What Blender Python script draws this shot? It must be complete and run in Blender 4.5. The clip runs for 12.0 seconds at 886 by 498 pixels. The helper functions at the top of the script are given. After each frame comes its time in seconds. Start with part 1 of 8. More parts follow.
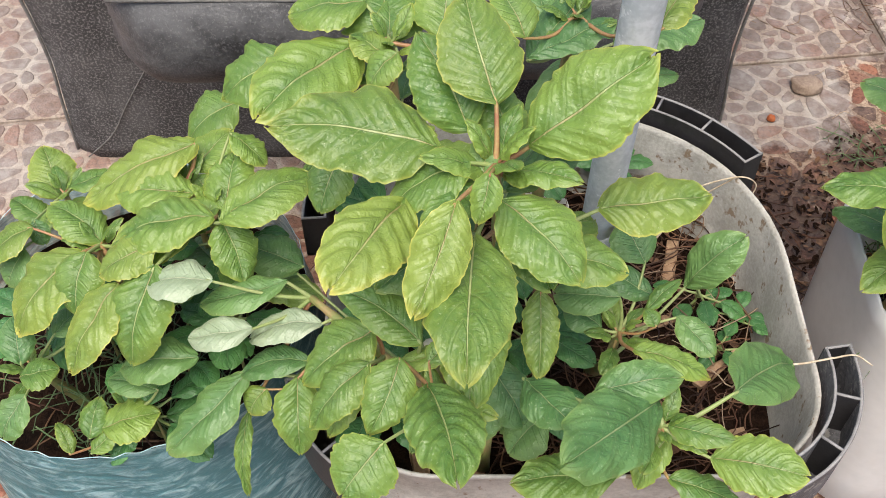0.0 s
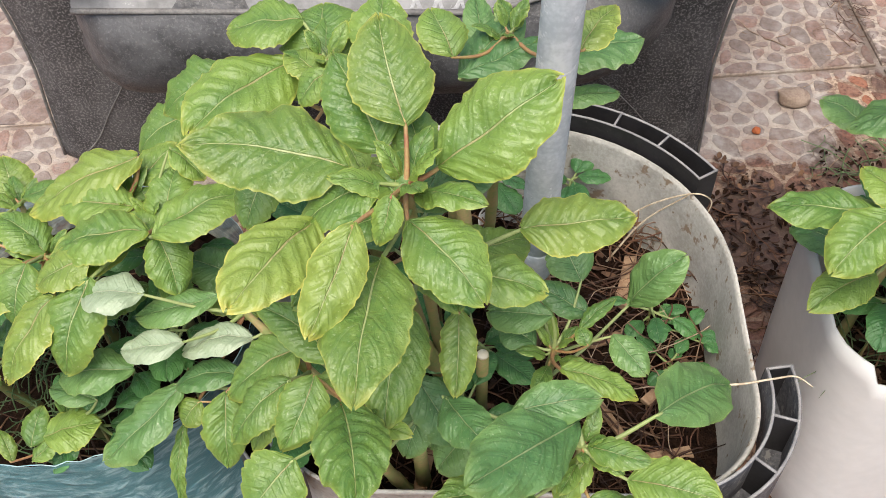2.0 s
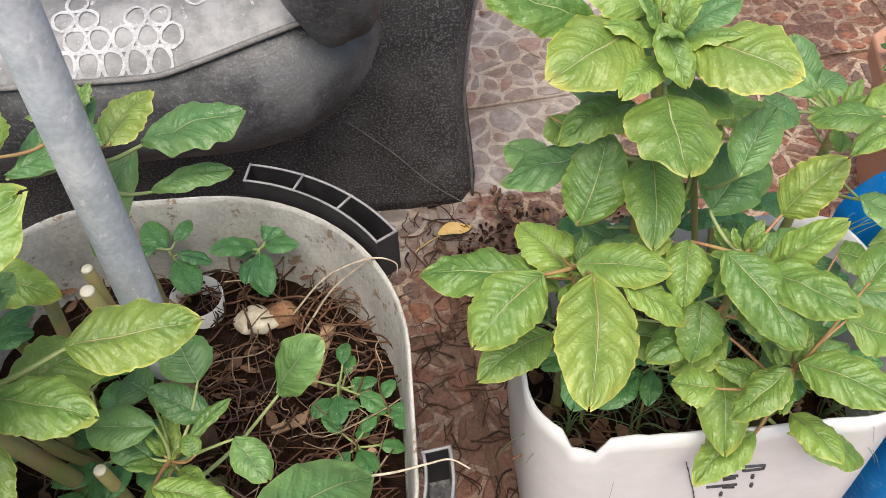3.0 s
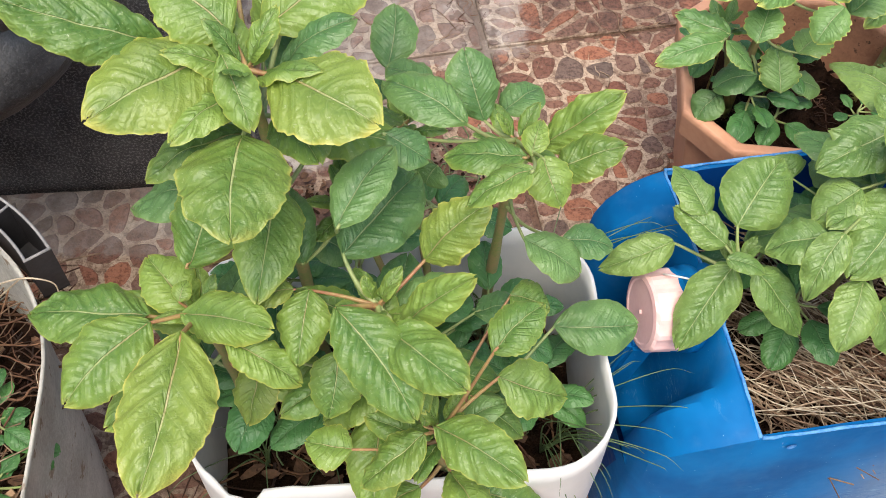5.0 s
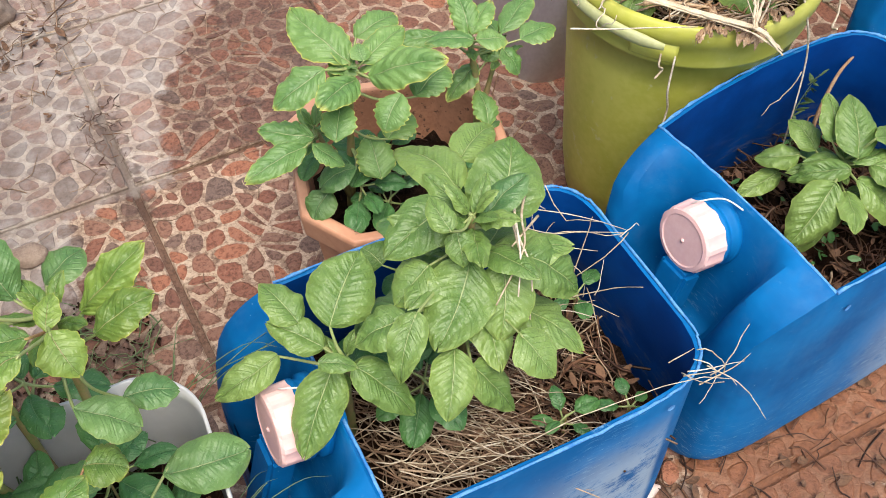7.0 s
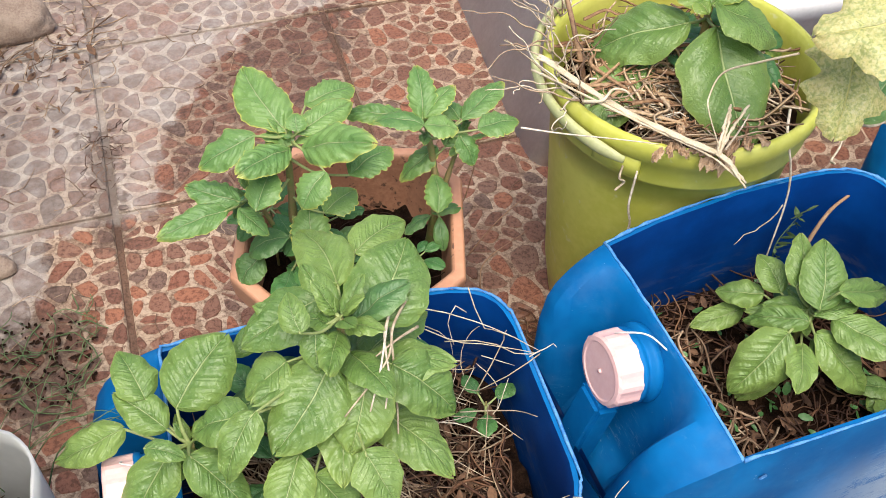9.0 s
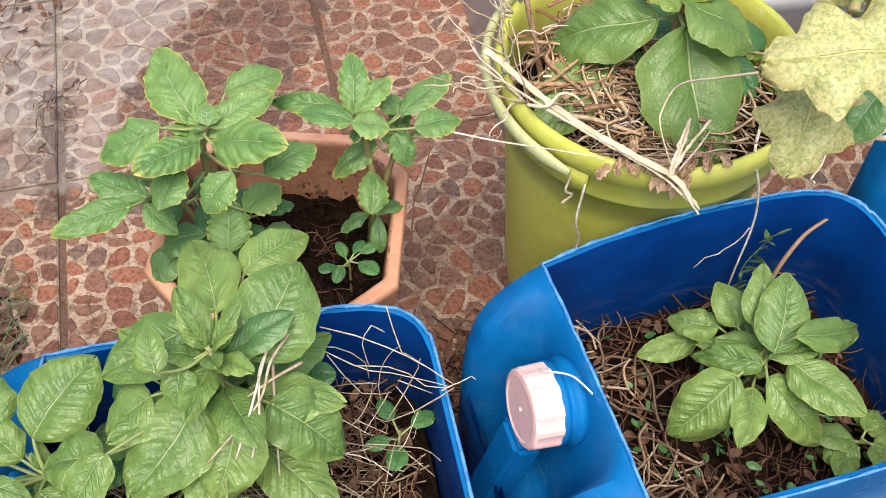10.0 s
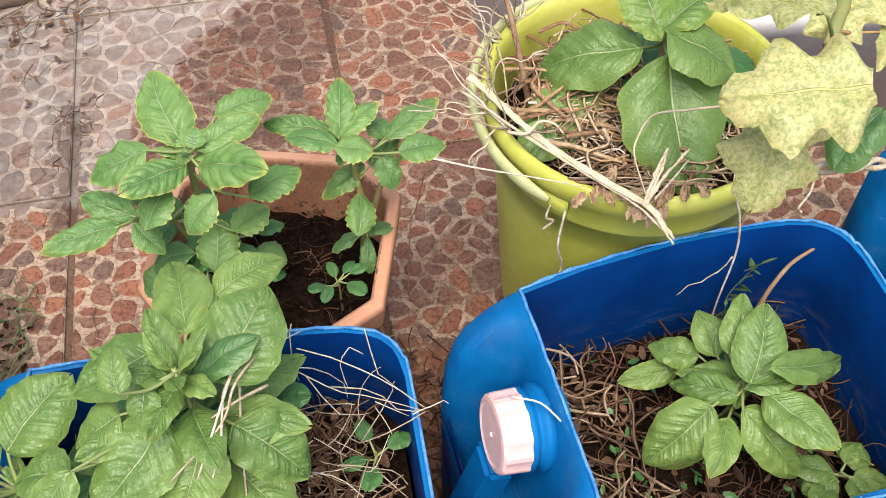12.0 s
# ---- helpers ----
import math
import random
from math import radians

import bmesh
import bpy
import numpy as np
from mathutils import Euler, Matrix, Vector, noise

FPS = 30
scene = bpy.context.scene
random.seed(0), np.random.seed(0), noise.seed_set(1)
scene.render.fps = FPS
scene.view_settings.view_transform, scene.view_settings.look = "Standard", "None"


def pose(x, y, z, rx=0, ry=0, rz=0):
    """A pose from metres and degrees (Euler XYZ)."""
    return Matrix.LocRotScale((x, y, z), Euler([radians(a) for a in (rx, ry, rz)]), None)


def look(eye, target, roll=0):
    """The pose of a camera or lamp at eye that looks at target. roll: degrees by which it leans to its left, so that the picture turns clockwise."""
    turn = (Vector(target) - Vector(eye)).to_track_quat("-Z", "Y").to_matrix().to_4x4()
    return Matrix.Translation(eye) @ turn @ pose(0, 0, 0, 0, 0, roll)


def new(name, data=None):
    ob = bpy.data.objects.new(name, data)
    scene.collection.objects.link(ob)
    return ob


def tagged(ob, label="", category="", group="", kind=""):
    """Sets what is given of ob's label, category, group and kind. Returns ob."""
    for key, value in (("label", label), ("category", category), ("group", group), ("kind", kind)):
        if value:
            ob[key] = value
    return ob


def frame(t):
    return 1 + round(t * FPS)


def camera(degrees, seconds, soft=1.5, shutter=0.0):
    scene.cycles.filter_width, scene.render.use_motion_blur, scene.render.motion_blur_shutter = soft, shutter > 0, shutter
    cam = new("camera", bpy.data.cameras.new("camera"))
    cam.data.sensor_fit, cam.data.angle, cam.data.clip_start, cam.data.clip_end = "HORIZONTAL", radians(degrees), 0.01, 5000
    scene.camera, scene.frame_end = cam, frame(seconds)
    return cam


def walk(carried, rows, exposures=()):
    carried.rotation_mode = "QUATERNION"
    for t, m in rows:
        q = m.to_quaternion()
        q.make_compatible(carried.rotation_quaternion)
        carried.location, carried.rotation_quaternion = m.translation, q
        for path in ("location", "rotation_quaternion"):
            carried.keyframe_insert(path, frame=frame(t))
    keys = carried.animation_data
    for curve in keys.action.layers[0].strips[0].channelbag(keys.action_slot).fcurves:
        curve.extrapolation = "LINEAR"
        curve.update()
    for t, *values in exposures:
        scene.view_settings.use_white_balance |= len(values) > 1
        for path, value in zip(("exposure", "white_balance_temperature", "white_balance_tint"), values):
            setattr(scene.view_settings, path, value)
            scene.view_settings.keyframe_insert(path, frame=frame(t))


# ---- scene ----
cam = camera(47.1, 12.0, 0.3)
PATH = [
    (0, (0.003, -0.001, 1.018), (-0.005, 1.239, -0.551), -0.4),
    (0.5, (0.003, 0.001, 1.019), (-0.015, 1.244, -0.548), -0.7),
    (1, (0.008, 0.001, 1.02), (-0.018, 1.245, -0.546), -0.7),
    (1.5, (0.018, 0.001, 1.022), (-0.022, 1.246, -0.543), -1.2),
    (2, (0.069, 0.006, 1.026), (0.005, 1.248, -0.54), -1.7),
    (2.5, (0.18, 0.023, 1.02), (0.13, 1.275, -0.539), -1.8),
    (2.7, (0.221, 0.038, 1.014), (0.215, 1.297, -0.541), -1.6),
    (3, (0.295, 0.081, 1.006), (0.343, 1.337, -0.55), -2.6),
    (3.5, (0.386, 0.179, 0.975), (0.493, 1.37, -0.628), 0.3),
    (3.7, (0.405, 0.201, 0.97), (0.517, 1.356, -0.659), 0.5),
    (5.3, (0.558, 0.174, 0.987), (0.65, 1.304, -0.661), 0.8),
    (5.5, (0.578, 0.174, 0.989), (0.667, 1.313, -0.653), -0.2),
    (6, (0.622, 0.169, 1.0), (0.758, 1.356, -0.603), -2.7),
    (6.5, (0.667, 0.16, 1.009), (0.978, 1.355, -0.564), -2.2),
    (7, (0.697, 0.156, 1.016), (1.187, 1.324, -0.532), 1.0),
    (7.2, (0.702, 0.154, 1.018), (1.242, 1.319, -0.516), 2.4),
    (8.8, (0.869, 0.151, 1.026), (1.185, 1.424, -0.484), 2.5),
    (9, (0.897, 0.173, 1.015), (1.188, 1.458, -0.49), 2.2),
    (9.5, (0.972, 0.234, 0.986), (1.19, 1.47, -0.571), 3.5),
    (10, (1.02, 0.262, 0.994), (1.215, 1.467, -0.591), 2.5),
    (10.5, (1.046, 0.269, 1.001), (1.225, 1.473, -0.587), 4.4),
    (11, (1.059, 0.272, 1.001), (1.2, 1.478, -0.588), 2.7),
    (11.5, (1.072, 0.269, 1.006), (1.185, 1.478, -0.583), 0.9),
    (12, (1.078, 0.261, 1.012), (1.183, 1.487, -0.565), 0.1),
]
walk(cam, [(t, look(eye, target, roll)) for t, eye, target, roll in PATH])

# ---- world and light ----
world = bpy.data.worlds.new("overcast_sky")
scene.world = world
world.use_nodes = True
_sky = world.node_tree.nodes.new("ShaderNodeTexSky")
_sky.sky_type = "NISHITA"
_sky.sun_disc = False
_sky.sun_elevation, _sky.sun_rotation = radians(67), radians(190)
_sky.dust_density, _sky.ozone_density = 3.0, 1.0
_bg = world.node_tree.nodes["Background"]
_bg.inputs["Strength"].default_value = 0.145
world.node_tree.links.new(_sky.outputs[0], _bg.inputs["Color"])
sun = new("sun", bpy.data.lights.new("sun", "SUN"))
sun.data.energy, sun.data.angle, sun.data.color = 3.3, radians(45), (1.0, 0.925, 0.815)
sun.matrix_world = look((0.32, -0.50, 2.4), (0.5, 0.5, 0))
scene.view_settings.exposure = 0.53


# ---- helpers of this scene ----
def thing(name, place=(0, 0, 0), turn=0, label="", category="", group=""):
    ob = new(name)
    ob.empty_display_size = 0.05
    ob.matrix_basis = pose(*place, 0, 0, turn)
    return tagged(ob, label, category, group)


def mesh_of(name, bm, material, smooth=True):
    me = bpy.data.meshes.new(name)
    bm.to_mesh(me)
    bm.free()
    for m in (material if isinstance(material, (list, tuple)) else [material]):
        me.materials.append(m)
    if smooth:
        me.polygons.foreach_set("use_smooth", [True] * len(me.polygons))
    return me


def part(name, bm, material, parent=None, label="", smooth=True):
    ob = new(name, mesh_of(name, bm, material, smooth))
    ob.parent = parent
    return tagged(ob, label)


def thick(ob, metres, offset=-1):
    m = ob.modifiers.new("thickness", "SOLIDIFY")
    m.thickness, m.offset = metres, offset
    return ob


def rrect(hx, hy, r, n=8):
    """Rounded rectangle, counter-clockwise."""
    out = []
    for cx, cy, a0 in ((hx - r, hy - r, 0), (-hx + r, hy - r, 90), (-hx + r, -hy + r, 180), (hx - r, -hy + r, 270)):
        for i in range(n + 1):
            a = radians(a0 + 90 * i / n)
            out.append((cx + r * math.cos(a), cy + r * math.sin(a)))
    return out


def resample(loop, n):
    pts = [Vector((*p, 0)) if len(p) == 2 else Vector(p) for p in loop]
    pts.append(pts[0])
    d = [0.0]
    for a, b in zip(pts, pts[1:]):
        d.append(d[-1] + (b - a).length)
    out, k = [], 0
    for i in range(n):
        s = d[-1] * i / n
        while d[k + 1] < s:
            k += 1
        f = (s - d[k]) / max(d[k + 1] - d[k], 1e-9)
        out.append(pts[k].lerp(pts[k + 1], f))
    return out


def loft(rings, closed=True, cap_first=False, cap_last=False, bm=None):
    bm = bm or bmesh.new()
    vs = [[bm.verts.new(p) for p in ring] for ring in rings]
    for a, b in zip(vs, vs[1:]):
        n = len(a)
        for i in range(n if closed else n - 1):
            j = (i + 1) % n
            bm.faces.new((a[i], a[j], b[j], b[i]))
    if cap_first:
        bm.faces.new(list(reversed(vs[0])))
    if cap_last:
        bm.faces.new(vs[-1])
    return bm


def tube(path, radii, n=6, bm=None, cap=True):
    """A round tube along a path of Vectors; radii: one number or one per point."""
    path = [Vector(p) for p in path]
    rr = radii if isinstance(radii, (list, tuple)) else [radii] * len(path)
    rings, side = [], None
    for i, p in enumerate(path):
        d = (path[min(i + 1, len(path) - 1)] - path[max(i - 1, 0)]).normalized()
        if side is None:
            side = d.cross(Vector((0, 0, 1)) if abs(d.z) < 0.9 else Vector((1, 0, 0))).normalized()
        side = (side - d * side.dot(d)).normalized()
        up = d.cross(side)
        rings.append([p + rr[i] * (math.cos(2 * math.pi * k / n) * side + math.sin(2 * math.pi * k / n) * up) for k in range(n)])
    return loft(rings, True, cap, cap, bm)


def bend(points, n=6):
    """Catmull-Rom through the points."""
    p = [Vector(q) for q in points]
    p = [p[0] * 2 - p[1]] + p + [p[-1] * 2 - p[-2]]
    out = []
    for i in range(1, len(p) - 2):
        for k in range(n):
            t = k / n
            out.append(0.5 * (2 * p[i] + (p[i + 1] - p[i - 1]) * t + (2 * p[i - 1] - 5 * p[i] + 4 * p[i + 1] - p[i + 2]) * t * t
                              + (3 * p[i] - p[i - 1] - 3 * p[i + 1] + p[i + 2]) * t ** 3))
    out.append(p[-2])
    return out


def wobble(bm, amount, scale, seed=0.0):
    for v in bm.verts:
        q = v.co * scale + Vector((seed, seed * 1.7, -seed))
        v.co += amount * Vector((noise.noise(q), noise.noise(q + Vector((31, 0, 0))), noise.noise(q + Vector((0, 47, 0)))))
    return bm


# ---- materials ----
class Nodes:
    def __init__(self, name):
        self.mat = bpy.data.materials.new(name)
        self.mat.use_nodes = True
        self.t = self.mat.node_tree
        self.bsdf = self.t.nodes["Principled BSDF"]
        self.out = self.t.nodes["Material Output"]
        self.co = self.t.nodes.new("ShaderNodeTexCoord")

    def node(self, kind, **ins):
        n = self.t.nodes.new(kind)
        for k, v in ins.items():
            self.put(n, k, v)
        return n

    def put(self, n, k, v):
        sock = n.inputs[int(k[1:])] if k[0] == "_" and k[1:].isdigit() else n.inputs[k.replace("_", " ")]
        if hasattr(v, "is_output"):
            self.t.links.new(v, sock)
        else:
            sock.default_value = v

    def noise(self, scale, detail=4, rough=0.55, co=None, dist=0.0):
        n = self.node("ShaderNodeTexNoise", Scale=scale, Detail=detail, Roughness=rough, Distortion=dist, Vector=co or self.co.outputs["Object"])
        return n.outputs[0]

    def ramp(self, fac, *stops):
        n = self.node("ShaderNodeValToRGB", Fac=fac)
        e = n.color_ramp.elements
        while len(e) < len(stops):
            e.new(0.5)
        for el, (p, c) in zip(e, stops):
            el.position, el.color = p, (*c, 1) if not isinstance(c, (int, float)) else (c, c, c, 1)
        return n.outputs[0]

    def mix(self, fac, a, b, how="MIX"):
        n = self.t.nodes.new("ShaderNodeMix")
        n.data_type, n.blend_type = "RGBA", how
        for i, v in ((0, fac), (6, a), (7, b)):
            if hasattr(v, "is_output"):
                self.t.links.new(v, n.inputs[i])
            else:
                n.inputs[i].default_value = v if i == 0 else (*v, 1)
        return n.outputs[2]

    def math(self, how, a, b=0.0, c=0.0, clamp=False):
        n = self.t.nodes.new("ShaderNodeMath")
        n.operation, n.use_clamp = how, clamp
        for i, v in enumerate((a, b, c)):
            self.put(n, "_%d" % i, v)
        return n.outputs[0]

    def step(self, v, lo, hi):
        n = self.node("ShaderNodeMapRange", Value=v, From_Min=lo, From_Max=hi)
        n.interpolation_type = "SMOOTHSTEP"
        return n.outputs[0]

    def split(self, vec):
        n = self.node("ShaderNodeSeparateXYZ", Vector=vec)
        return n.outputs

    def bump(self, height, strength=0.3, dist=0.002):
        n = self.node("ShaderNodeBump", Height=height, Strength=strength, Distance=dist)
        self.put(self.bsdf, "Normal", n.outputs[0])

    def set(self, **ins):
        for k, v in ins.items():
            self.put(self.bsdf, k, v if not isinstance(v, tuple) or len(v) != 3 else (*v, 1))
        return self.mat


def plain(name, a, b, scale=30.0, rough=0.6, bump=0.2, dist=0.001, spots=None, random_tone=0.0, spec=0.5, world_co=False, fine=8.0):
    """Two-tone surface with coarse stains, fine grain and relief."""
    m = Nodes(name)
    if world_co:
        m_co = m.node("ShaderNodeNewGeometry").outputs["Position"]
    else:
        m_co = m.co.outputs["Object"]
    coarse, grain = m.noise(scale, 4, 0.6, m_co), m.noise(scale * fine, 5, 0.6, m_co)
    both = m.math("ADD", m.math("MULTIPLY", coarse, 0.65), m.math("MULTIPLY", grain, 0.35))
    col = m.mix(m.step(both, 0.35, 0.65), a, b)
    if spots:
        col = m.mix(m.step(m.noise(scale * 3, 3, 0.7, m_co), spots[1], spots[1] + 0.08), col, spots[0])
    if random_tone:
        r = m.node("ShaderNodeObjectInfo").outputs["Random"]
        col = m.mix(random_tone, col, m.mix(r, (0.25, 0.25, 0.25), (1, 1, 1)), "MULTIPLY")
    m.bump(grain, bump, dist)
    return m.set(Base_Color=col, Roughness=m.math("ADD", m.math("MULTIPLY", coarse, 0.25), rough - 0.12), Specular_IOR_Level=spec)




def scuffed_blue():
    m = Nodes("blue_plastic")
    coarse, grain = m.noise(9, 4, 0.6), m.noise(90, 5, 0.65)
    col = m.mix(m.step(coarse, 0.35, 0.65), (0.0015, 0.086, 0.262), (0.0025, 0.138, 0.380))
    mp = m.node("ShaderNodeMapping", Vector=m.co.outputs["Object"])
    mp.inputs["Scale"].default_value, mp.inputs["Rotation"].default_value = (1.0, 1.0, 5.0), (0.3, 0.5, 0.2)
    scratch = m.noise(70, 5, 0.75, mp.outputs[0], 0.8)
    worn = m.math("MULTIPLY", m.step(scratch, 0.54, 0.66), m.step(m.noise(6, 3, 0.6), 0.50, 0.64))
    col = m.mix(m.math("MULTIPLY", worn, 0.6), col, (0.22, 0.40, 0.54))
    x, y, z = m.split(m.co.outputs["Object"])
    rub = m.math("MULTIPLY", m.step(y, -0.124, -0.1275), m.math("MULTIPLY", m.step(x, 0.16, 0.34), m.step(z, 0.262, 0.16)))
    rub = m.math("MULTIPLY", rub, m.step(m.math("ADD", m.noise(16, 5, 0.75), m.math("MULTIPLY", scratch, 0.5)), 0.56, 0.74))
    col = m.mix(m.math("MULTIPLY", rub, 0.70), col, (0.36, 0.46, 0.54))
    nick = m.step(m.noise(150, 3, 0.7), 0.70, 0.75)
    col = m.mix(m.math("MULTIPLY", nick, 0.5), col, (0.35, 0.48, 0.62))
    dust = m.math("MULTIPLY", m.step(m.noise(22, 5, 0.7), 0.52, 0.72), 0.14)
    col = m.mix(dust, col, (0.10, 0.20, 0.36))
    m.bump(grain, 0.15, 0.0006)
    return m.set(Base_Color=col, Roughness=m.math("ADD", m.math("MULTIPLY", grain, 0.25), 0.38), Specular_IOR_Level=0.10)


blue_plastic = scuffed_blue()


def shaded_stained_blue():
    """A shaded copy of the blue for the inner walls, with dried soil splashes low down."""
    m = Nodes("shaded_soil_stained_blue")
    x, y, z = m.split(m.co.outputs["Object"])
    # darker than the outside: the hollow's shade is put into this blue
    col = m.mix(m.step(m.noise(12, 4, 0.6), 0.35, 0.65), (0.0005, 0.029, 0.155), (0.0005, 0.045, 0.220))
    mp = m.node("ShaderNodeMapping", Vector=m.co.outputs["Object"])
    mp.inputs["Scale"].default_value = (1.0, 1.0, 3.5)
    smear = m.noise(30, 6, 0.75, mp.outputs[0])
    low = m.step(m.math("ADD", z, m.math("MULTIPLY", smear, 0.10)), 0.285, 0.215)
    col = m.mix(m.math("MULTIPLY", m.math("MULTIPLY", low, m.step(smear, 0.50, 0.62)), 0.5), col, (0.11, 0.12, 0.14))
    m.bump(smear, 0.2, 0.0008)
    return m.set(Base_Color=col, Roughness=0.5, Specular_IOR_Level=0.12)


blue_inside = shaded_stained_blue()
blue_cut = plain("cut_blue_plastic", (0.02, 0.16, 0.46), (0.12, 0.32, 0.60), 60, 0.7, 0.4)
pink_plastic = plain("pink_plastic", (0.78, 0.48, 0.45), (0.83, 0.55, 0.515), 30, 0.45, 0.1)
lime_plastic = plain("lime_plastic", (0.465, 0.475, 0.072), (0.555, 0.555, 0.125), 12, 0.42, 0.15, 0.0008, ((0.54, 0.55, 0.24), 0.62))
lime_pale = plain("faded_lime_plastic", (0.41, 0.43, 0.19), (0.50, 0.51, 0.27), 20, 0.5, 0.1)
clay_plastic = plain("terracotta_plastic", (0.52, 0.25, 0.15), (0.60, 0.32, 0.20), 14, 0.5, 0.15, 0.001, ((0.36, 0.2, 0.12), 0.68))
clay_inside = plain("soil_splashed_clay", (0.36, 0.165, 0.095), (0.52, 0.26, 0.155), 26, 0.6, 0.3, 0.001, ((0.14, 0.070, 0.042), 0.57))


def let_through(mat, amount, tint):
    """A thin wall that light shines through."""
    t = mat.node_tree
    out = next(n for n in t.nodes if n.bl_idname == "ShaderNodeOutputMaterial")
    thin, mix = t.nodes.new("ShaderNodeBsdfTranslucent"), t.nodes.new("ShaderNodeMixShader")
    thin.inputs["Color"].default_value = (*tint, 1)
    mix.inputs[0].default_value = amount
    t.links.new(out.inputs["Surface"].links[0].from_socket, mix.inputs[1])
    t.links.new(thin.outputs[0], mix.inputs[2])
    t.links.new(mix.outputs[0], out.inputs["Surface"])
    return mat


white_plastic = plain("white_plastic", (0.70, 0.695, 0.675), (0.78, 0.77, 0.75), 10, 0.4, 0.08, 0.0006, ((0.5, 0.46, 0.4), 0.7))
let_through(white_plastic, 0.22, (0.86, 0.86, 0.84))
grey_plastic = plain("weathered_grey_plastic", (0.30, 0.285, 0.25), (0.49, 0.47, 0.425), 20, 0.75, 0.7, 0.0014, ((0.21, 0.155, 0.105), 0.59), fine=15)
black_plastic = plain("black_plastic", (0.016, 0.015, 0.016), (0.03, 0.028, 0.03), 30, 0.5, 0.2, 0.001, ((0.10, 0.09, 0.085), 0.68))
dusty_plastic = plain("dusty_black_plastic", (0.05, 0.05, 0.055), (0.15, 0.15, 0.16), 40, 0.7, 0.3, 0.001, ((0.22, 0.21, 0.20), 0.55))
ring_edge = plain("worn_grey_edge", (0.20, 0.19, 0.19), (0.30, 0.29, 0.28), 60, 0.6, 0.3)
zinc = plain("galvanised_steel", (0.34, 0.37, 0.40), (0.50, 0.53, 0.56), 34, 0.5, 0.25, 0.0006, ((0.56, 0.58, 0.60), 0.60))
soil_mat = plain("potting_soil", (0.012, 0.0065, 0.0045), (0.045, 0.024, 0.015), 70, 0.95, 1.0, 0.006, ((0.12, 0.065, 0.04), 0.66), spec=0.08)


def strands(name, dark, middle, pale):
    """Dry stalks: each one of its own tone, streaked along."""
    m = Nodes(name)
    r = m.math("FRACT", m.math("ADD", m.node("ShaderNodeNewGeometry").outputs["Random Per Island"], m.math("MULTIPLY", m.node("ShaderNodeObjectInfo").outputs["Random"], 5.7)))
    col = m.ramp(r, (0.0, dark), (0.55, middle), (1.0, pale))
    fine = m.noise(170, 5, 0.7)
    col = m.mix(m.step(fine, 0.35, 0.7), m.mix(1.0, col, (0.55, 0.5, 0.45), "MULTIPLY"), col)
    m.bump(fine, 0.5, 0.001)
    return m.set(Base_Color=col, Roughness=0.75)


straw_mat = strands("dry_straw", (0.14, 0.080, 0.048), (0.36, 0.245, 0.160), (0.60, 0.47, 0.34))
straw_brown = strands("brown_straw", (0.030, 0.012, 0.006), (0.115, 0.048, 0.024), (0.28, 0.15, 0.08))
pale_straw = strands("bleached_straw", (0.52, 0.43, 0.30), (0.68, 0.59, 0.45), (0.82, 0.75, 0.63))
tan_straw = strands("orange_tan_straw", (0.26, 0.13, 0.065), (0.50, 0.33, 0.185), (0.68, 0.52, 0.35))
scrap_mat = plain("papery_husk", (0.30, 0.18, 0.10), (0.50, 0.36, 0.23), 50, 0.8, 0.6)
styrofoam = plain("white_foam_box", (0.74, 0.73, 0.72), (0.84, 0.83, 0.82), 20, 0.8, 0.2)
stone_mat = plain("rubble_stone", (0.24, 0.17, 0.13), (0.36, 0.28, 0.22), 40, 0.85, 0.8, 0.003)
bark = plain("brown_stalk", (0.20, 0.10, 0.06), (0.34, 0.22, 0.13), 40, 0.8, 0.4)


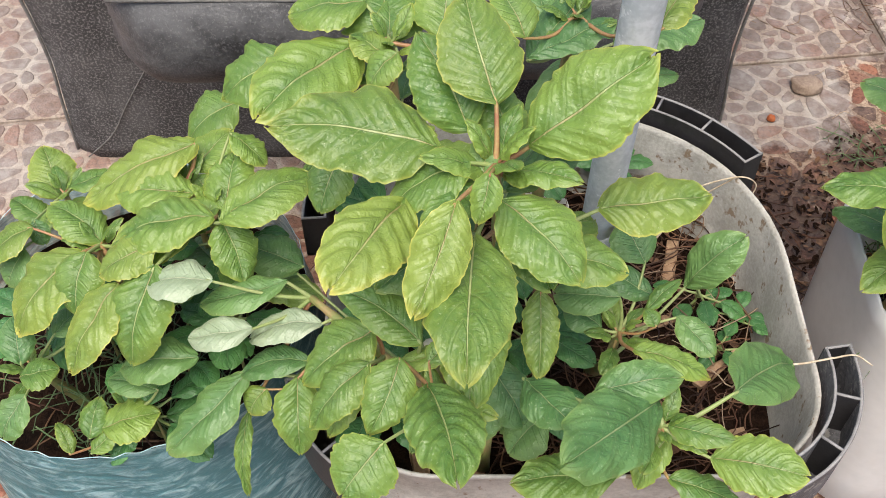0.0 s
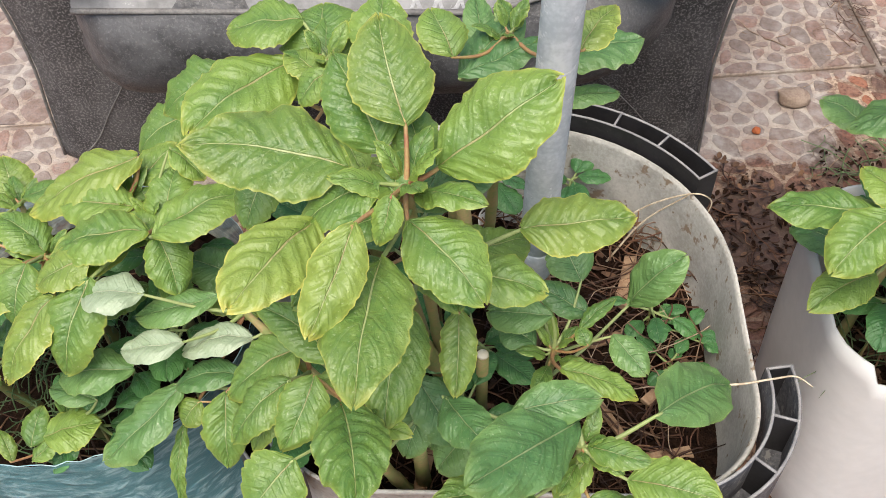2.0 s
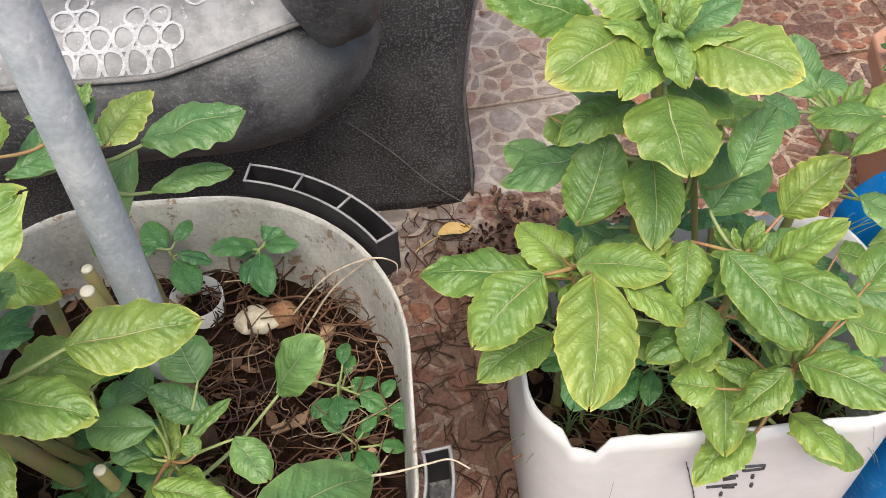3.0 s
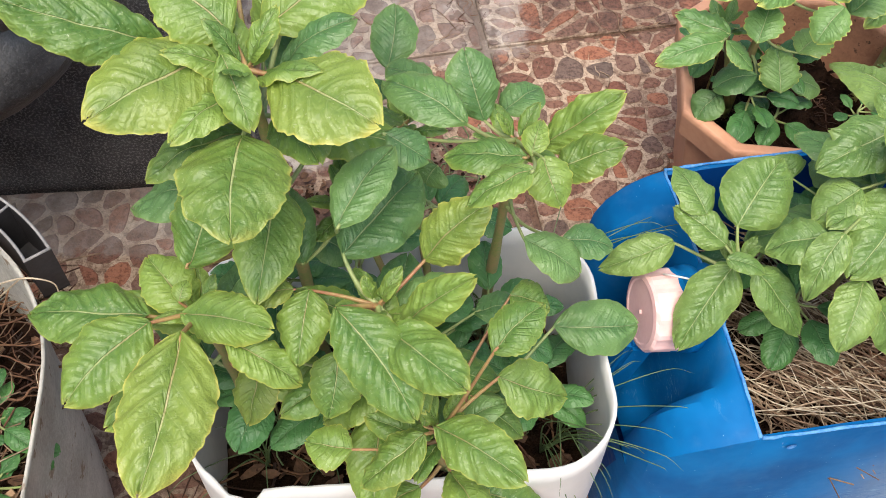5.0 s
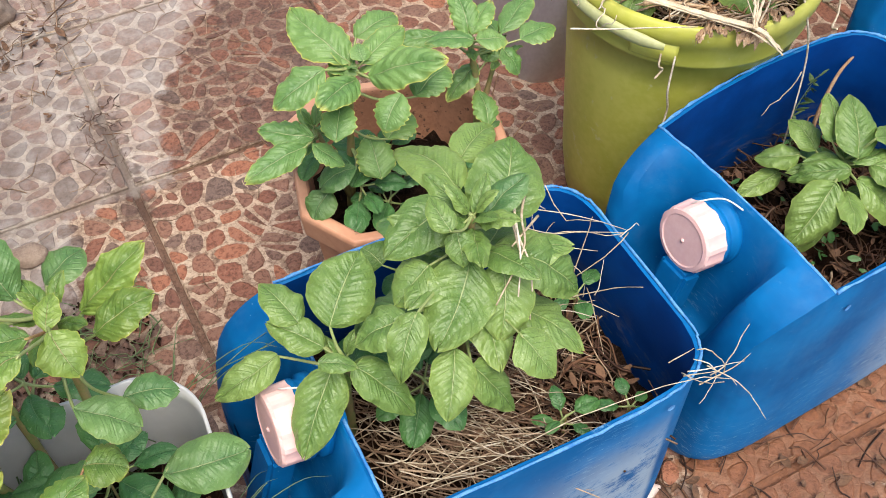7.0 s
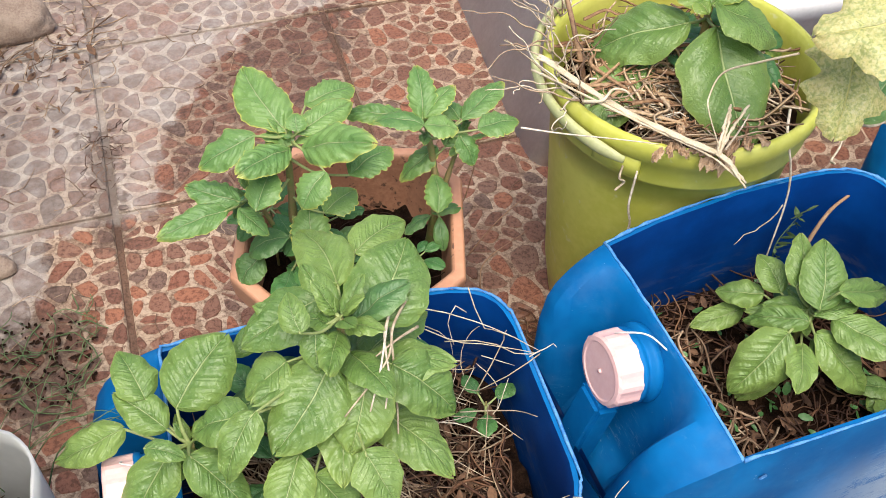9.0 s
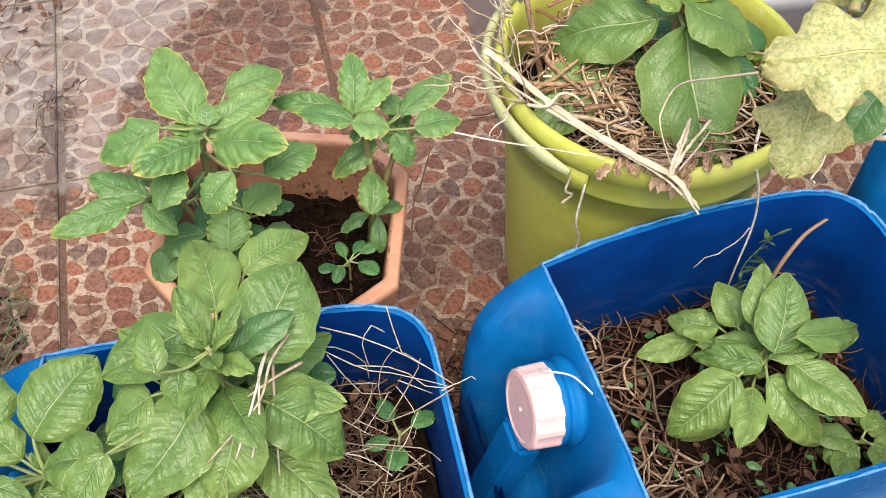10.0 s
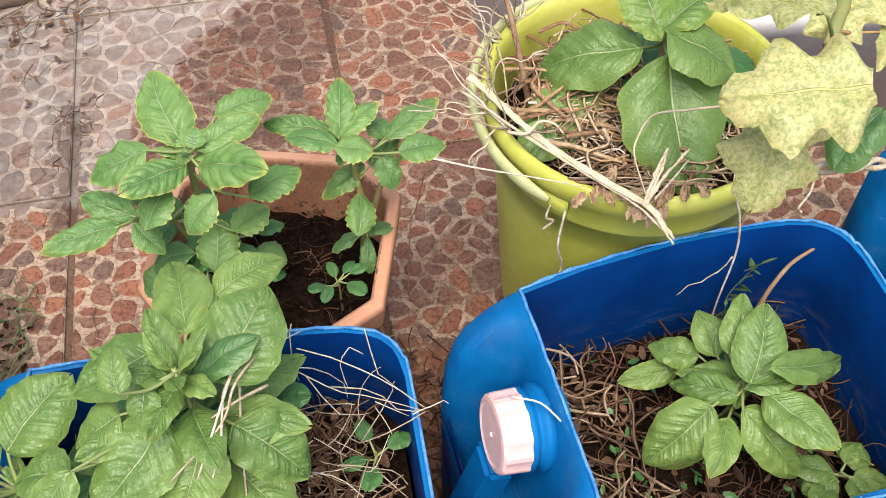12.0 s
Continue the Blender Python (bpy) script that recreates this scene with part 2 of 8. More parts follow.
def leaf_material(name, deep, fresh, vein, margin, margin_amount, gloss=0.42, mottle=0.0, blush=False, crisp=1.0):
    """A leaf: dark tissue and painted crease shade along pale veins, lighter pillows between them, a thin yellowed
    margin.
    """
    m = Nodes(name)
    u, w, _ = m.split(m.co.outputs["UV"])
    a = m.math("ABSOLUTE", m.math("SUBTRACT", m.math("MULTIPLY", w, 2.0), 1.0))
    rnd = m.node("ShaderNodeObjectInfo").outputs["Random"]
    big, fine = m.noise(22, 3, 0.6), m.noise(260, 4, 0.6)
    vn = m.node("ShaderNodeUVMap")
    vn.uv_map = "Vein"
    along = m.split(vn.outputs["UV"])[0]
    saw = m.math("ABSOLUTE", m.math("SUBTRACT", m.math("FRACT", along), 0.5))
    fade = m.math("SUBTRACT", 1.0, m.math("MULTIPLY", m.math("POWER", a, 2.0), 0.80))
    rib = m.math("MULTIPLY", m.step(m.math("SUBTRACT", saw, m.math("MULTIPLY", a, 0.012)), 0.464, 0.490), fade)
    groove = m.math("MULTIPLY", m.step(saw, 0.33, 0.48), m.math("MULTIPLY", fade, 0.25 if mottle else 1.0))
    mid = m.step(m.math("ADD", a, m.math("MULTIPLY", u, 0.014)), 0.036, 0.020)
    shade_mid = m.step(a, 0.17, 0.03)
    # blisters between the veins
    drift = m.node("ShaderNodeVectorMath", Vector=m.co.outputs["Object"])
    drift.operation = "ADD"
    shift = m.node("ShaderNodeCombineXYZ", X=m.math("MULTIPLY", m.noise(90, 3, 0.6), 0.010), Y=m.math("MULTIPLY", m.noise(120, 3, 0.6), 0.010), Z=m.math("MULTIPLY", rnd, 3.0))
    m.t.links.new(shift.outputs[0], drift.inputs[1])
    cells = m.node("ShaderNodeTexVoronoi", Scale=150.0 if mottle else 210.0, Vector=drift.outputs[0])
    cells.feature = "DISTANCE_TO_EDGE"
    net = m.step(cells.outputs["Distance"], 0.13, 0.0)
    pillow = m.step(cells.outputs["Distance"], 0.0, 0.36)
    pucker = m.noise(150, 4, 0.65)
    tone = m.math("ADD", m.math("MULTIPLY", big, 0.55), m.math("ADD", m.math("MULTIPLY", rnd, 0.34), m.math("MULTIPLY", a, 0.26)))
    col = m.mix(m.step(tone, 0.32, 0.90), deep, fresh)
    col = m.mix(m.math("MULTIPLY", m.step(pucker, 0.35, 0.72), 0.16), col, (fresh[0] * 1.28, fresh[1] * 1.20, fresh[2] * 1.2))
    col = m.mix(m.math("MULTIPLY", m.step(fine, 0.42, 0.62), 0.12), col, (fresh[0] * 1.3, fresh[1] * 1.2, fresh[2] * 1.3))
    wide = m.math("ADD", m.math("MULTIPLY", m.math("POWER", a, 5.0), 0.40), m.math("MULTIPLY", m.math("POWER", u, 6.0), 0.55))
    wide = m.step(m.math("ADD", wide, m.math("MULTIPLY", m.math("SUBTRACT", m.noise(45, 5, 0.7), 0.5), 1.3)), 0.28, 0.95)
    end = m.math("MAXIMUM", a, m.math("POWER", u, 2.5))
    thin_edge = m.step(m.math("ADD", end, m.math("MULTIPLY", m.math("SUBTRACT", m.noise(90, 3, 0.6), 0.5), 0.10)), 0.935, 1.0)
    edge = m.math("MAXIMUM", m.math("MULTIPLY", wide, 0.80), m.math("MULTIPLY", thin_edge, 0.7))
    col = m.mix(m.math("MULTIPLY", edge, m.math("ADD", margin_amount * 0.45, m.math("MULTIPLY", rnd, margin_amount * 0.55)), clamp=True), col, margin)
    if mottle:
        col = m.mix(m.math("MULTIPLY", m.step(m.noise(430, 4, 0.75), 0.46, 0.58), mottle), col, (0.60, 0.56, 0.30))
        col = m.mix(m.math("MULTIPLY", m.step(m.noise(290, 4, 0.7), 0.46, 0.58), mottle * 0.85), col, (0.20, 0.27, 0.07))
        col = m.mix(m.math("MULTIPLY", m.step(m.noise(30, 4, 0.65), 0.52, 0.70), mottle * 0.45), col, (0.52, 0.40, 0.17))
    # crease shade beside side veins and midrib, multiplied into the colour
    col = m.mix(m.math("MULTIPLY", m.math("MAXIMUM", groove, m.math("MULTIPLY", shade_mid, 0.8)), 0.13 * crisp), col, m.mix(1.0, col, (0.50, 0.64, 0.62), "MULTIPLY"))
    col = m.mix(m.math("MULTIPLY", net, 0.22 if mottle else 0.09), col, m.mix(1.0, col, (0.55, 0.68, 0.62), "MULTIPLY"))
    col = m.mix(m.math("MULTIPLY", rib, 0.55 if mottle else 0.17 * crisp), col, vein)
    flush = m.math("MULTIPLY", m.step(m.math("ADD", u, m.math("MULTIPLY", rnd, -0.5)), 0.30, -0.05), 0.45)
    rib_tone = m.mix(flush, vein, (0.40, 0.19, 0.11)) if blush else vein
    col = m.mix(m.math("MULTIPLY", mid, 0.75), col, rib_tone)
    dusty = m.math("MULTIPLY", m.step(m.noise(34, 5, 0.7), 0.54, 0.74), 0.07)
    col = m.mix(dusty, col, (0.42, 0.47, 0.34))
    specks = m.step(m.noise(480, 3, 0.6), 0.63, 0.70)
    col = m.mix(m.math("MULTIPLY", specks, 0.32), col, (0.55, 0.60, 0.40))
    grit = m.math("ADD", m.math("MULTIPLY", m.noise(620, 3, 0.6), 0.16), m.math("MULTIPLY", pucker, 0.13))
    relief = m.math("ADD", m.math("MULTIPLY", groove, -0.20 * crisp), m.math("ADD", m.math("MULTIPLY", pillow, 0.10 if mottle else 0.13 * crisp), grit))
    relief = m.math("ADD", relief, m.math("MULTIPLY", mid, -0.5))
    m.bump(relief, 0.9, 0.0020)
    m.set(Base_Color=col, Roughness=m.math("ADD", m.math("MULTIPLY", fine, 0.2), gloss - 0.13), Specular_IOR_Level=0.5)
    thin = m.node("ShaderNodeBsdfTranslucent", Color=m.mix(1.0, col, (1.0, 1.0, 0.45), "MULTIPLY"))
    mix = m.node("ShaderNodeMixShader", Fac=0.20)
    m.t.links.new(m.bsdf.outputs[0], mix.inputs[1])
    m.t.links.new(thin.outputs[0], mix.inputs[2])
    m.t.links.new(mix.outputs[0], m.out.inputs["Surface"])
    return m.mat


LEAF = {
    "g": leaf_material("amaranth_leaf", (0.076, 0.170, 0.036), (0.208, 0.310, 0.058), (0.42, 0.48, 0.21), (0.52, 0.47, 0.09), 0.75, blush=True),
    "y": leaf_material("yellowing_amaranth_leaf", (0.095, 0.180, 0.034), (0.236, 0.314, 0.058), (0.48, 0.52, 0.24), (0.64, 0.56, 0.13), 1.0, blush=True),
    "d": leaf_material("deep_green_amaranth_leaf", (0.068, 0.168, 0.054), (0.150, 0.270, 0.080), (0.34, 0.41, 0.20), (0.36, 0.38, 0.10), 0.4),
    "l": leaf_material("light_green_amaranth_leaf", (0.092, 0.186, 0.042), (0.214, 0.322, 0.082), (0.42, 0.50, 0.22), (0.44, 0.47, 0.11), 0.4, 0.38, crisp=1.2),
    "e": leaf_material("yellow_edged_amaranth_leaf", (0.088, 0.205, 0.056), (0.190, 0.325, 0.090), (0.44, 0.50, 0.26), (0.62, 0.58, 0.13), 1.25),
    "u": leaf_material("pale_leaf_underside", (0.27, 0.35, 0.21), (0.38, 0.45, 0.31), (0.52, 0.54, 0.38), (0.44, 0.45, 0.26), 0.25, 0.35),
}
egg_leaf_mat = leaf_material("mottled_eggplant_leaf", (0.40, 0.42, 0.13), (0.52, 0.49, 0.20), (0.62, 0.58, 0.20), (0.58, 0.44, 0.14), 0.9, 0.5, 0.75)
sprig_mat = leaf_material("seedling_leaf", (0.05, 0.16, 0.05), (0.09, 0.23, 0.06), (0.18, 0.30, 0.12), (0.2, 0.3, 0.1), 0.1)
petiole_red = plain("red_petiole", (0.30, 0.13, 0.07), (0.36, 0.26, 0.10), 60, 0.5, 0.1)
petiole_green = plain("green_petiole", (0.22, 0.29, 0.09), (0.30, 0.34, 0.14), 60, 0.5, 0.1)
stem_mat = plain("amaranth_stem", (0.20, 0.24, 0.07), (0.34, 0.24, 0.11), 45, 0.55, 0.15)
grass_mat = plain("grass_blade", (0.06, 0.12, 0.04), (0.14, 0.20, 0.08), 60, 0.6, 0.1)

# ---- the floor of relief tiles ----
TILE, TURN, CROSS = 0.372, 6.3, (0.668, 1.176)


def stone_tone(m):
    pos = m.node("ShaderNodeNewGeometry")
    p = pos.outputs["Position"]
    x, y, _ = m.split(p)
    n1, n2, n3 = m.noise(9, 5, 0.6, p), m.noise(60, 5, 0.65, p), m.noise(3.2, 4, 0.6, p)
    # old dry film: behind the long joint, and beside the black armchair
    far = m.math("ADD", m.math("MULTIPLY", x, -0.105), y)
    bound = m.math("MAXIMUM", 0.735, m.math("ADD", 0.745, m.math("MULTIPLY", m.math("SUBTRACT", y, 1.36), 0.66)))
    bound = m.math("MAXIMUM", bound, m.math("ADD", 0.88, m.math("MULTIPLY", m.math("SUBTRACT", y, 1.55), 2.1)))
    beyond = m.math("MINIMUM", m.math("SUBTRACT", far, 1.083), m.math("SUBTRACT", bound, x))
    beside = m.math("MINIMUM", m.math("SUBTRACT", 0.58, x), m.math("SUBTRACT", y, 0.97))
    beside = m.math("MAXIMUM", beside, m.math("MINIMUM", m.math("SUBTRACT", 0.385, x), m.math("SUBTRACT", y, 0.86)))
    beyond = m.math("MINIMUM", beyond, m.math("MINIMUM", m.math("SUBTRACT", 2.1, y), m.math("ADD", x, 0.9)))
    beside = m.math("MINIMUM", beside, m.math("MINIMUM", m.math("SUBTRACT", 1.9, y), m.math("ADD", x, 0.8)))
    d = m.math("MAXIMUM", beyond, beside)
    dry = m.step(m.math("ADD", d, m.math("ADD", m.math("MULTIPLY", m.math("SUBTRACT", n1, 0.5), 0.10), m.math("MULTIPLY", m.math("SUBTRACT", n2, 0.5), 0.07))), -0.008, 0.014)
    # damp patch past the joint
    patch = m.math("SUBTRACT", 0.15, m.math("ABSOLUTE", m.math("SUBTRACT", m.math("ADD", x, m.math("MULTIPLY", m.math("SUBTRACT", y, 1.3), -0.25)), 0.83)))
    patch = m.math("MINIMUM", patch, m.math("MINIMUM", m.math("SUBTRACT", far, 1.085), m.math("SUBTRACT", 1.78, y)))
    wet = m.step(m.math("ADD", patch, m.math("ADD", m.math("MULTIPLY", m.math("SUBTRACT", n1, 0.5), 0.20), m.math("MULTIPLY", m.math("SUBTRACT", n2, 0.5), 0.10))), -0.006, 0.012)
    wet = m.math("MULTIPLY", wet, m.math("SUBTRACT", 1.0, dry))
    # spilt soil between the pots
    sx, sy = m.math("SUBTRACT", x, 0.435), m.math("SUBTRACT", y, 0.845)
    spot = m.math("SQRT", m.math("ADD", m.math("MULTIPLY", sx, m.math("MULTIPLY", sx, 1.8)), m.math("MULTIPLY", sy, sy)))
    dirt = m.step(m.math("ADD", spot, m.math("MULTIPLY", m.math("SUBTRACT", n2, 0.5), 0.30)), 0.15, 0.06)
    tx, ty = m.math("SUBTRACT", x, 0.585), m.math("SUBTRACT", y, 0.945)
    second = m.math("SQRT", m.math("ADD", m.math("MULTIPLY", tx, m.math("MULTIPLY", tx, 2.2)), m.math("MULTIPLY", ty, ty)))
    dirt = m.math("MAXIMUM", dirt, m.math("MULTIPLY", m.step(m.math("ADD", second, m.math("MULTIPLY", m.math("SUBTRACT", n2, 0.5), 0.30)), 0.13, 0.04), 0.8))
    fx, fy = m.math("SUBTRACT", x, 1.27), m.math("SUBTRACT", y, 0.47)
    third = m.math("SQRT", m.math("ADD", m.math("MULTIPLY", fx, m.math("MULTIPLY", fx, 0.35)), m.math("MULTIPLY", fy, m.math("MULTIPLY", fy, 2.5))))
    dirt = m.math("MAXIMUM", dirt, m.math("MULTIPLY", m.step(m.math("ADD", third, m.math("MULTIPLY", m.math("SUBTRACT", n2, 0.5), 0.34)), 0.13, 0.0), 0.3))
    # silt packed along the joint that runs away from the pots
    jx = m.math("SUBTRACT", x, m.math("ADD", 0.662, m.math("MULTIPLY", m.math("SUBTRACT", y, 1.176), -0.110)))
    silt = m.math("SUBTRACT", 0.030, m.math("ABSOLUTE", jx))
    silt = m.math("MINIMUM", silt, m.math("MINIMUM", m.math("SUBTRACT", y, 1.10), m.math("SUBTRACT", 1.36, y)))
    silt = m.step(m.math("ADD", silt, m.math("MULTIPLY", m.math("SUBTRACT", n2, 0.5), 0.14)), 0.0, 0.016)
    dirt = m.math("MAXIMUM", dirt, m.math("MULTIPLY", silt, 0.55))
    # trodden soil between tub and white pot
    lane = m.math("MINIMUM", m.math("SUBTRACT", 0.09, m.math("ABSOLUTE", m.math("SUBTRACT", x, 0.355))), m.math("MINIMUM", m.math("SUBTRACT", y, 0.30), m.math("SUBTRACT", 0.93, y)))
    lane = m.step(m.math("ADD", lane, m.math("MULTIPLY", m.math("SUBTRACT", n2, 0.5), 0.22)), 0.0, 0.05)
    # rust-brown washed soil before and behind the blue cans
    rx, ry = m.math("SUBTRACT", x, 1.33), m.math("SUBTRACT", y, 0.50)
    rust = m.math("SUBTRACT", 0.10, m.math("ABSOLUTE", m.math("SUBTRACT", ry, m.math("MULTIPLY", rx, 0.17))))
    rust = m.math("MINIMUM", rust, m.math("MINIMUM", m.math("SUBTRACT", x, 1.12), m.math("SUBTRACT", 1.75, x)))
    behind = m.math("MINIMUM", m.math("SUBTRACT", 0.10, m.math("ABSOLUTE", m.math("SUBTRACT", x, 1.15))), m.math("MINIMUM", m.math("SUBTRACT", 0.92, y), m.math("SUBTRACT", y, 0.60)))
    rust = m.math("MAXIMUM", rust, behind)
    rust = m.step(m.math("ADD", rust, m.math("ADD", m.math("MULTIPLY", m.math("SUBTRACT", n2, 0.5), 0.20), m.math("MULTIPLY", m.math("SUBTRACT", n1, 0.5), 0.14))), 0.0, 0.04)
    grime = m.step(m.math("ADD", m.math("MULTIPLY", n3, 0.6), m.math("MULTIPLY", n2, 0.4)), 0.42, 0.66)
    return p, dry, wet, dirt, grime, n2, lane, rust


def floor_look(name, stops, jitter):
    m = Nodes(name)
    p, dry, wet, dirt, grime, n2, lane, rust = stone_tone(m)
    if jitter:
        r = m.math("FRACT", m.math("ADD", m.node("ShaderNodeNewGeometry").outputs["Random Per Island"], m.math("MULTIPLY", m.node("ShaderNodeObjectInfo").outputs["Random"], 7.3)))
        col = m.ramp(r, *stops)
    else:
        col = m.ramp(m.noise(14, 4, 0.6, p), *stops)
        col = m.mix(m.math("MULTIPLY", m.step(m.noise(42, 5, 0.7, p), 0.46, 0.60), 0.66), col, (0.19, 0.100, 0.062))
    col = m.mix(m.math("MULTIPLY", n2, 0.4), col, m.mix(1.0, col, (0.6, 0.55, 0.52), "MULTIPLY"))
    col = m.mix(m.math("MULTIPLY", grime, 0.45), col, (0.16, 0.085, 0.052))
    speck = m.noise(190, 5, 0.75, p)
    col = m.mix(m.math("MULTIPLY", m.step(speck, 0.40, 0.52), 0.65), m.mix(1.0, col, (0.42, 0.36, 0.33), "MULTIPLY"), col)
    col = m.mix(m.math("MULTIPLY", m.step(speck, 0.60, 0.70), 0.35), col, (0.42, 0.30, 0.23))
    film_tones = ((0.34, 0.31, 0.288), (0.225, 0.19, 0.172)) if jitter else ((0.48, 0.44, 0.395), (0.32, 0.275, 0.245))
    film = m.mix(m.step(m.noise(38, 5, 0.7, p), 0.35, 0.62), *film_tones)
    col = m.mix(m.math("MULTIPLY", dry, m.math("ADD", 0.46 if jitter else 0.40, m.math("MULTIPLY", m.step(m.noise(7, 5, 0.7, p), 0.40, 0.62), 0.42))), col, film)
    mud = m.step(m.math("ADD", m.noise(24, 5, 0.7, p), m.math("MULTIPLY", n2, 0.3)), 0.50, 0.68)
    col = m.mix(m.math("MULTIPLY", wet, m.math("SUBTRACT", 0.90, m.math("MULTIPLY", mud, 0.50))), col, m.mix(m.step(speck, 0.3, 0.7), (0.034, 0.017, 0.012), (0.125, 0.066, 0.045)))
    col = m.mix(m.math("MULTIPLY", lane, 0.55), col, m.mix(speck, (0.07, 0.038, 0.024), (0.27, 0.15, 0.095)))
    col = m.mix(m.math("MULTIPLY", rust, 0.86), col, m.mix(speck, (0.065, 0.026, 0.012), (0.33, 0.130, 0.058)))
    col = m.mix(m.math("MULTIPLY", dirt, 0.9), col, (0.050, 0.027, 0.018))
    m.bump(m.math("ADD", m.math("MULTIPLY", n2, 1.5), m.math("ADD", m.noise(400, 3, 0.6, p), speck)), 0.6, 0.002)
    rough = m.math("SUBTRACT", 0.72, m.math("MULTIPLY", m.math("SUBTRACT", 1.0, dry), 0.2))
    return m.set(Base_Color=col, Roughness=rough, Specular_IOR_Level=0.4)


stone_look = floor_look("tile_stone_relief", ((0.0, (0.40, 0.165, 0.100)), (0.25, (0.23, 0.108, 0.072)), (0.5, (0.34, 0.180, 0.122)), (0.72, (0.20, 0.145, 0.118)), (0.9, (0.44, 0.185, 0.106))), True)
joint_look = floor_look("tile_cream_ground", ((0.3, (0.56, 0.425, 0.30)), (0.7, (0.73, 0.59, 0.455))), False)
gap_look = floor_look("dirty_tile_gap", ((0.3, (0.16, 0.09, 0.06)), (0.7, (0.22, 0.13, 0.085))), False)

bm = bmesh.new()
bmesh.ops.create_grid(bm, x_segments=8, y_segments=8, size=40)
floor = part("floor", bm, gap_look, None, "dirty screed under the patio tiles", False)
floor.location = (0.5, 0.8, -0.006)
tagged(floor, "patio floor of brown stone-pattern relief tiles, partly damp", "floor", kind="structure")


def cells_of(seed, n=14):
    """Irregular stone outlines inside one square tile."""
    rng = random.Random(seed)
    s = TILE / n
    seeds = [((i + 0.5 + rng.uniform(-0.44, 0.44)) * s - TILE / 2, (j + 0.5 + rng.uniform(-0.47, 0.47)) * s - TILE / 2) for i in range(n) for j in range(n) if rng.random() > 0.22]
    out, h = [], TILE / 2 - 0.0055
    for k, (px, py) in enumerate(seeds):
        poly = [(-h, -h), (h, -h), (h, h), (-h, h)]
        for qx, qy in seeds:
            dx, dy = qx - px, qy - py
            dd = dx * dx + dy * dy
            if not 0 < dd < (3.2 * s) ** 2:
                continue
            gap = 0.0027 + 0.0015 * math.sin(k * 3.1 + dx * 90)
            lim = dd / 2 - gap * math.sqrt(dd)
            nxt = []
            for a, b in zip(poly, poly[1:] + poly[:1]):
                da = (a[0] - px) * dx + (a[1] - py) * dy - lim
                db = (b[0] - px) * dx + (b[1] - py) * dy - lim
                if da <= 0:
                    nxt.append(a)
                if da * db < 0:
                    f = da / (da - db)
                    nxt.append((a[0] + f * (b[0] - a[0]), a[1] + f * (b[1] - a[1])))
            poly = nxt
            if len(poly) < 3:
                break
        if len(poly) < 3:
            continue
        # soften the corners
        soft = []
        for a, b in zip(poly, poly[1:] + poly[:1]):
            soft += [(a[0] * 0.74 + b[0] * 0.26, a[1] * 0.74 + b[1] * 0.26), (a[0] * 0.26 + b[0] * 0.74, a[1] * 0.26 + b[1] * 0.74)]
        out.append(((px, py), soft))
    return out


def add_stone(bm, centre, poly, slot=0):
    cx, cy = centre
    top = 0.0011 + 0.0004 * math.sin(cx * 900 + cy * 500)
    lo = [bm.verts.new((x, y, 0.0)) for x, y in poly]
    hi = [bm.verts.new((cx + (x - cx) * 0.86, cy + (y - cy) * 0.86, top)) for x, y in poly]
    n = len(poly)
    fs = [bm.faces.new(hi)] + [bm.faces.new((lo[i], lo[(i + 1) % n], hi[(i + 1) % n], hi[i])) for i in range(n)]
    for f in fs:
        f.material_index = slot


def slab(bm, h):
    e = 0.0025
    rings = [[(-h, -h, -0.006), (h, -h, -0.006), (h, h, -0.006), (-h, h, -0.006)], [(-h, -h, -e), (h, -h, -e), (h, h, -e), (-h, h, -e)],
             [(-h + e, -h + e, 0), (h - e, -h + e, 0), (h - e, h - e, 0), (-h + e, h - e, 0)]]
    return loft(rings, True, False, True, bm)


VARIANTS = [cells_of(s) for s in (11, 23, 37)]
half_tile = TILE / 2 - 0.0048
bare_tile = mesh_of("floor_tile", slab(bmesh.new(), half_tile), [joint_look, stone_look], False)
full_tiles, stone_meshes = [], []
for cells in VARIANTS:
    bm = slab(bmesh.new(), half_tile)
    for c, poly in cells:
        add_stone(bm, c, poly, 1)
    full_tiles.append(mesh_of("floor_tile", bm, [joint_look, stone_look], False))
    row = []
    for c, poly in cells:
        bm = bmesh.new()
        add_stone(bm, (0, 0), [(x - c[0], y - c[1]) for x, y in poly])
        row.append((c, mesh_of("stone", bm, stone_look, False)))
    stone_meshes.append(row)


def lay_tiles():
    rng = random.Random(5)
    base = pose(CROSS[0], CROSS[1], 0, 0, 0, TURN)
    for i in range(-10, 9):
        for j in range(-9, 10):
            v = rng.randrange(3)
            near = (i, j) in ((0, 0), (-1, 0), (0, -1), (-1, -1))
            ob = new("floor_tile", bare_tile if near else full_tiles[v])
            ob.parent = floor
            ob.matrix_basis = Matrix.Translation((-0.5, -0.8, 0.006)) @ base @ pose((i + 0.5) * TILE, (j + 0.5) * TILE, rng.uniform(-0.0006, 0.0006), 0, 0, 90 * rng.randrange(4))
            if near:
                for c, me in stone_meshes[v]:
                    st = new("stone", me)
                    st.parent = ob
                    st.location = (c[0], c[1], 0.0001)


lay_tiles()


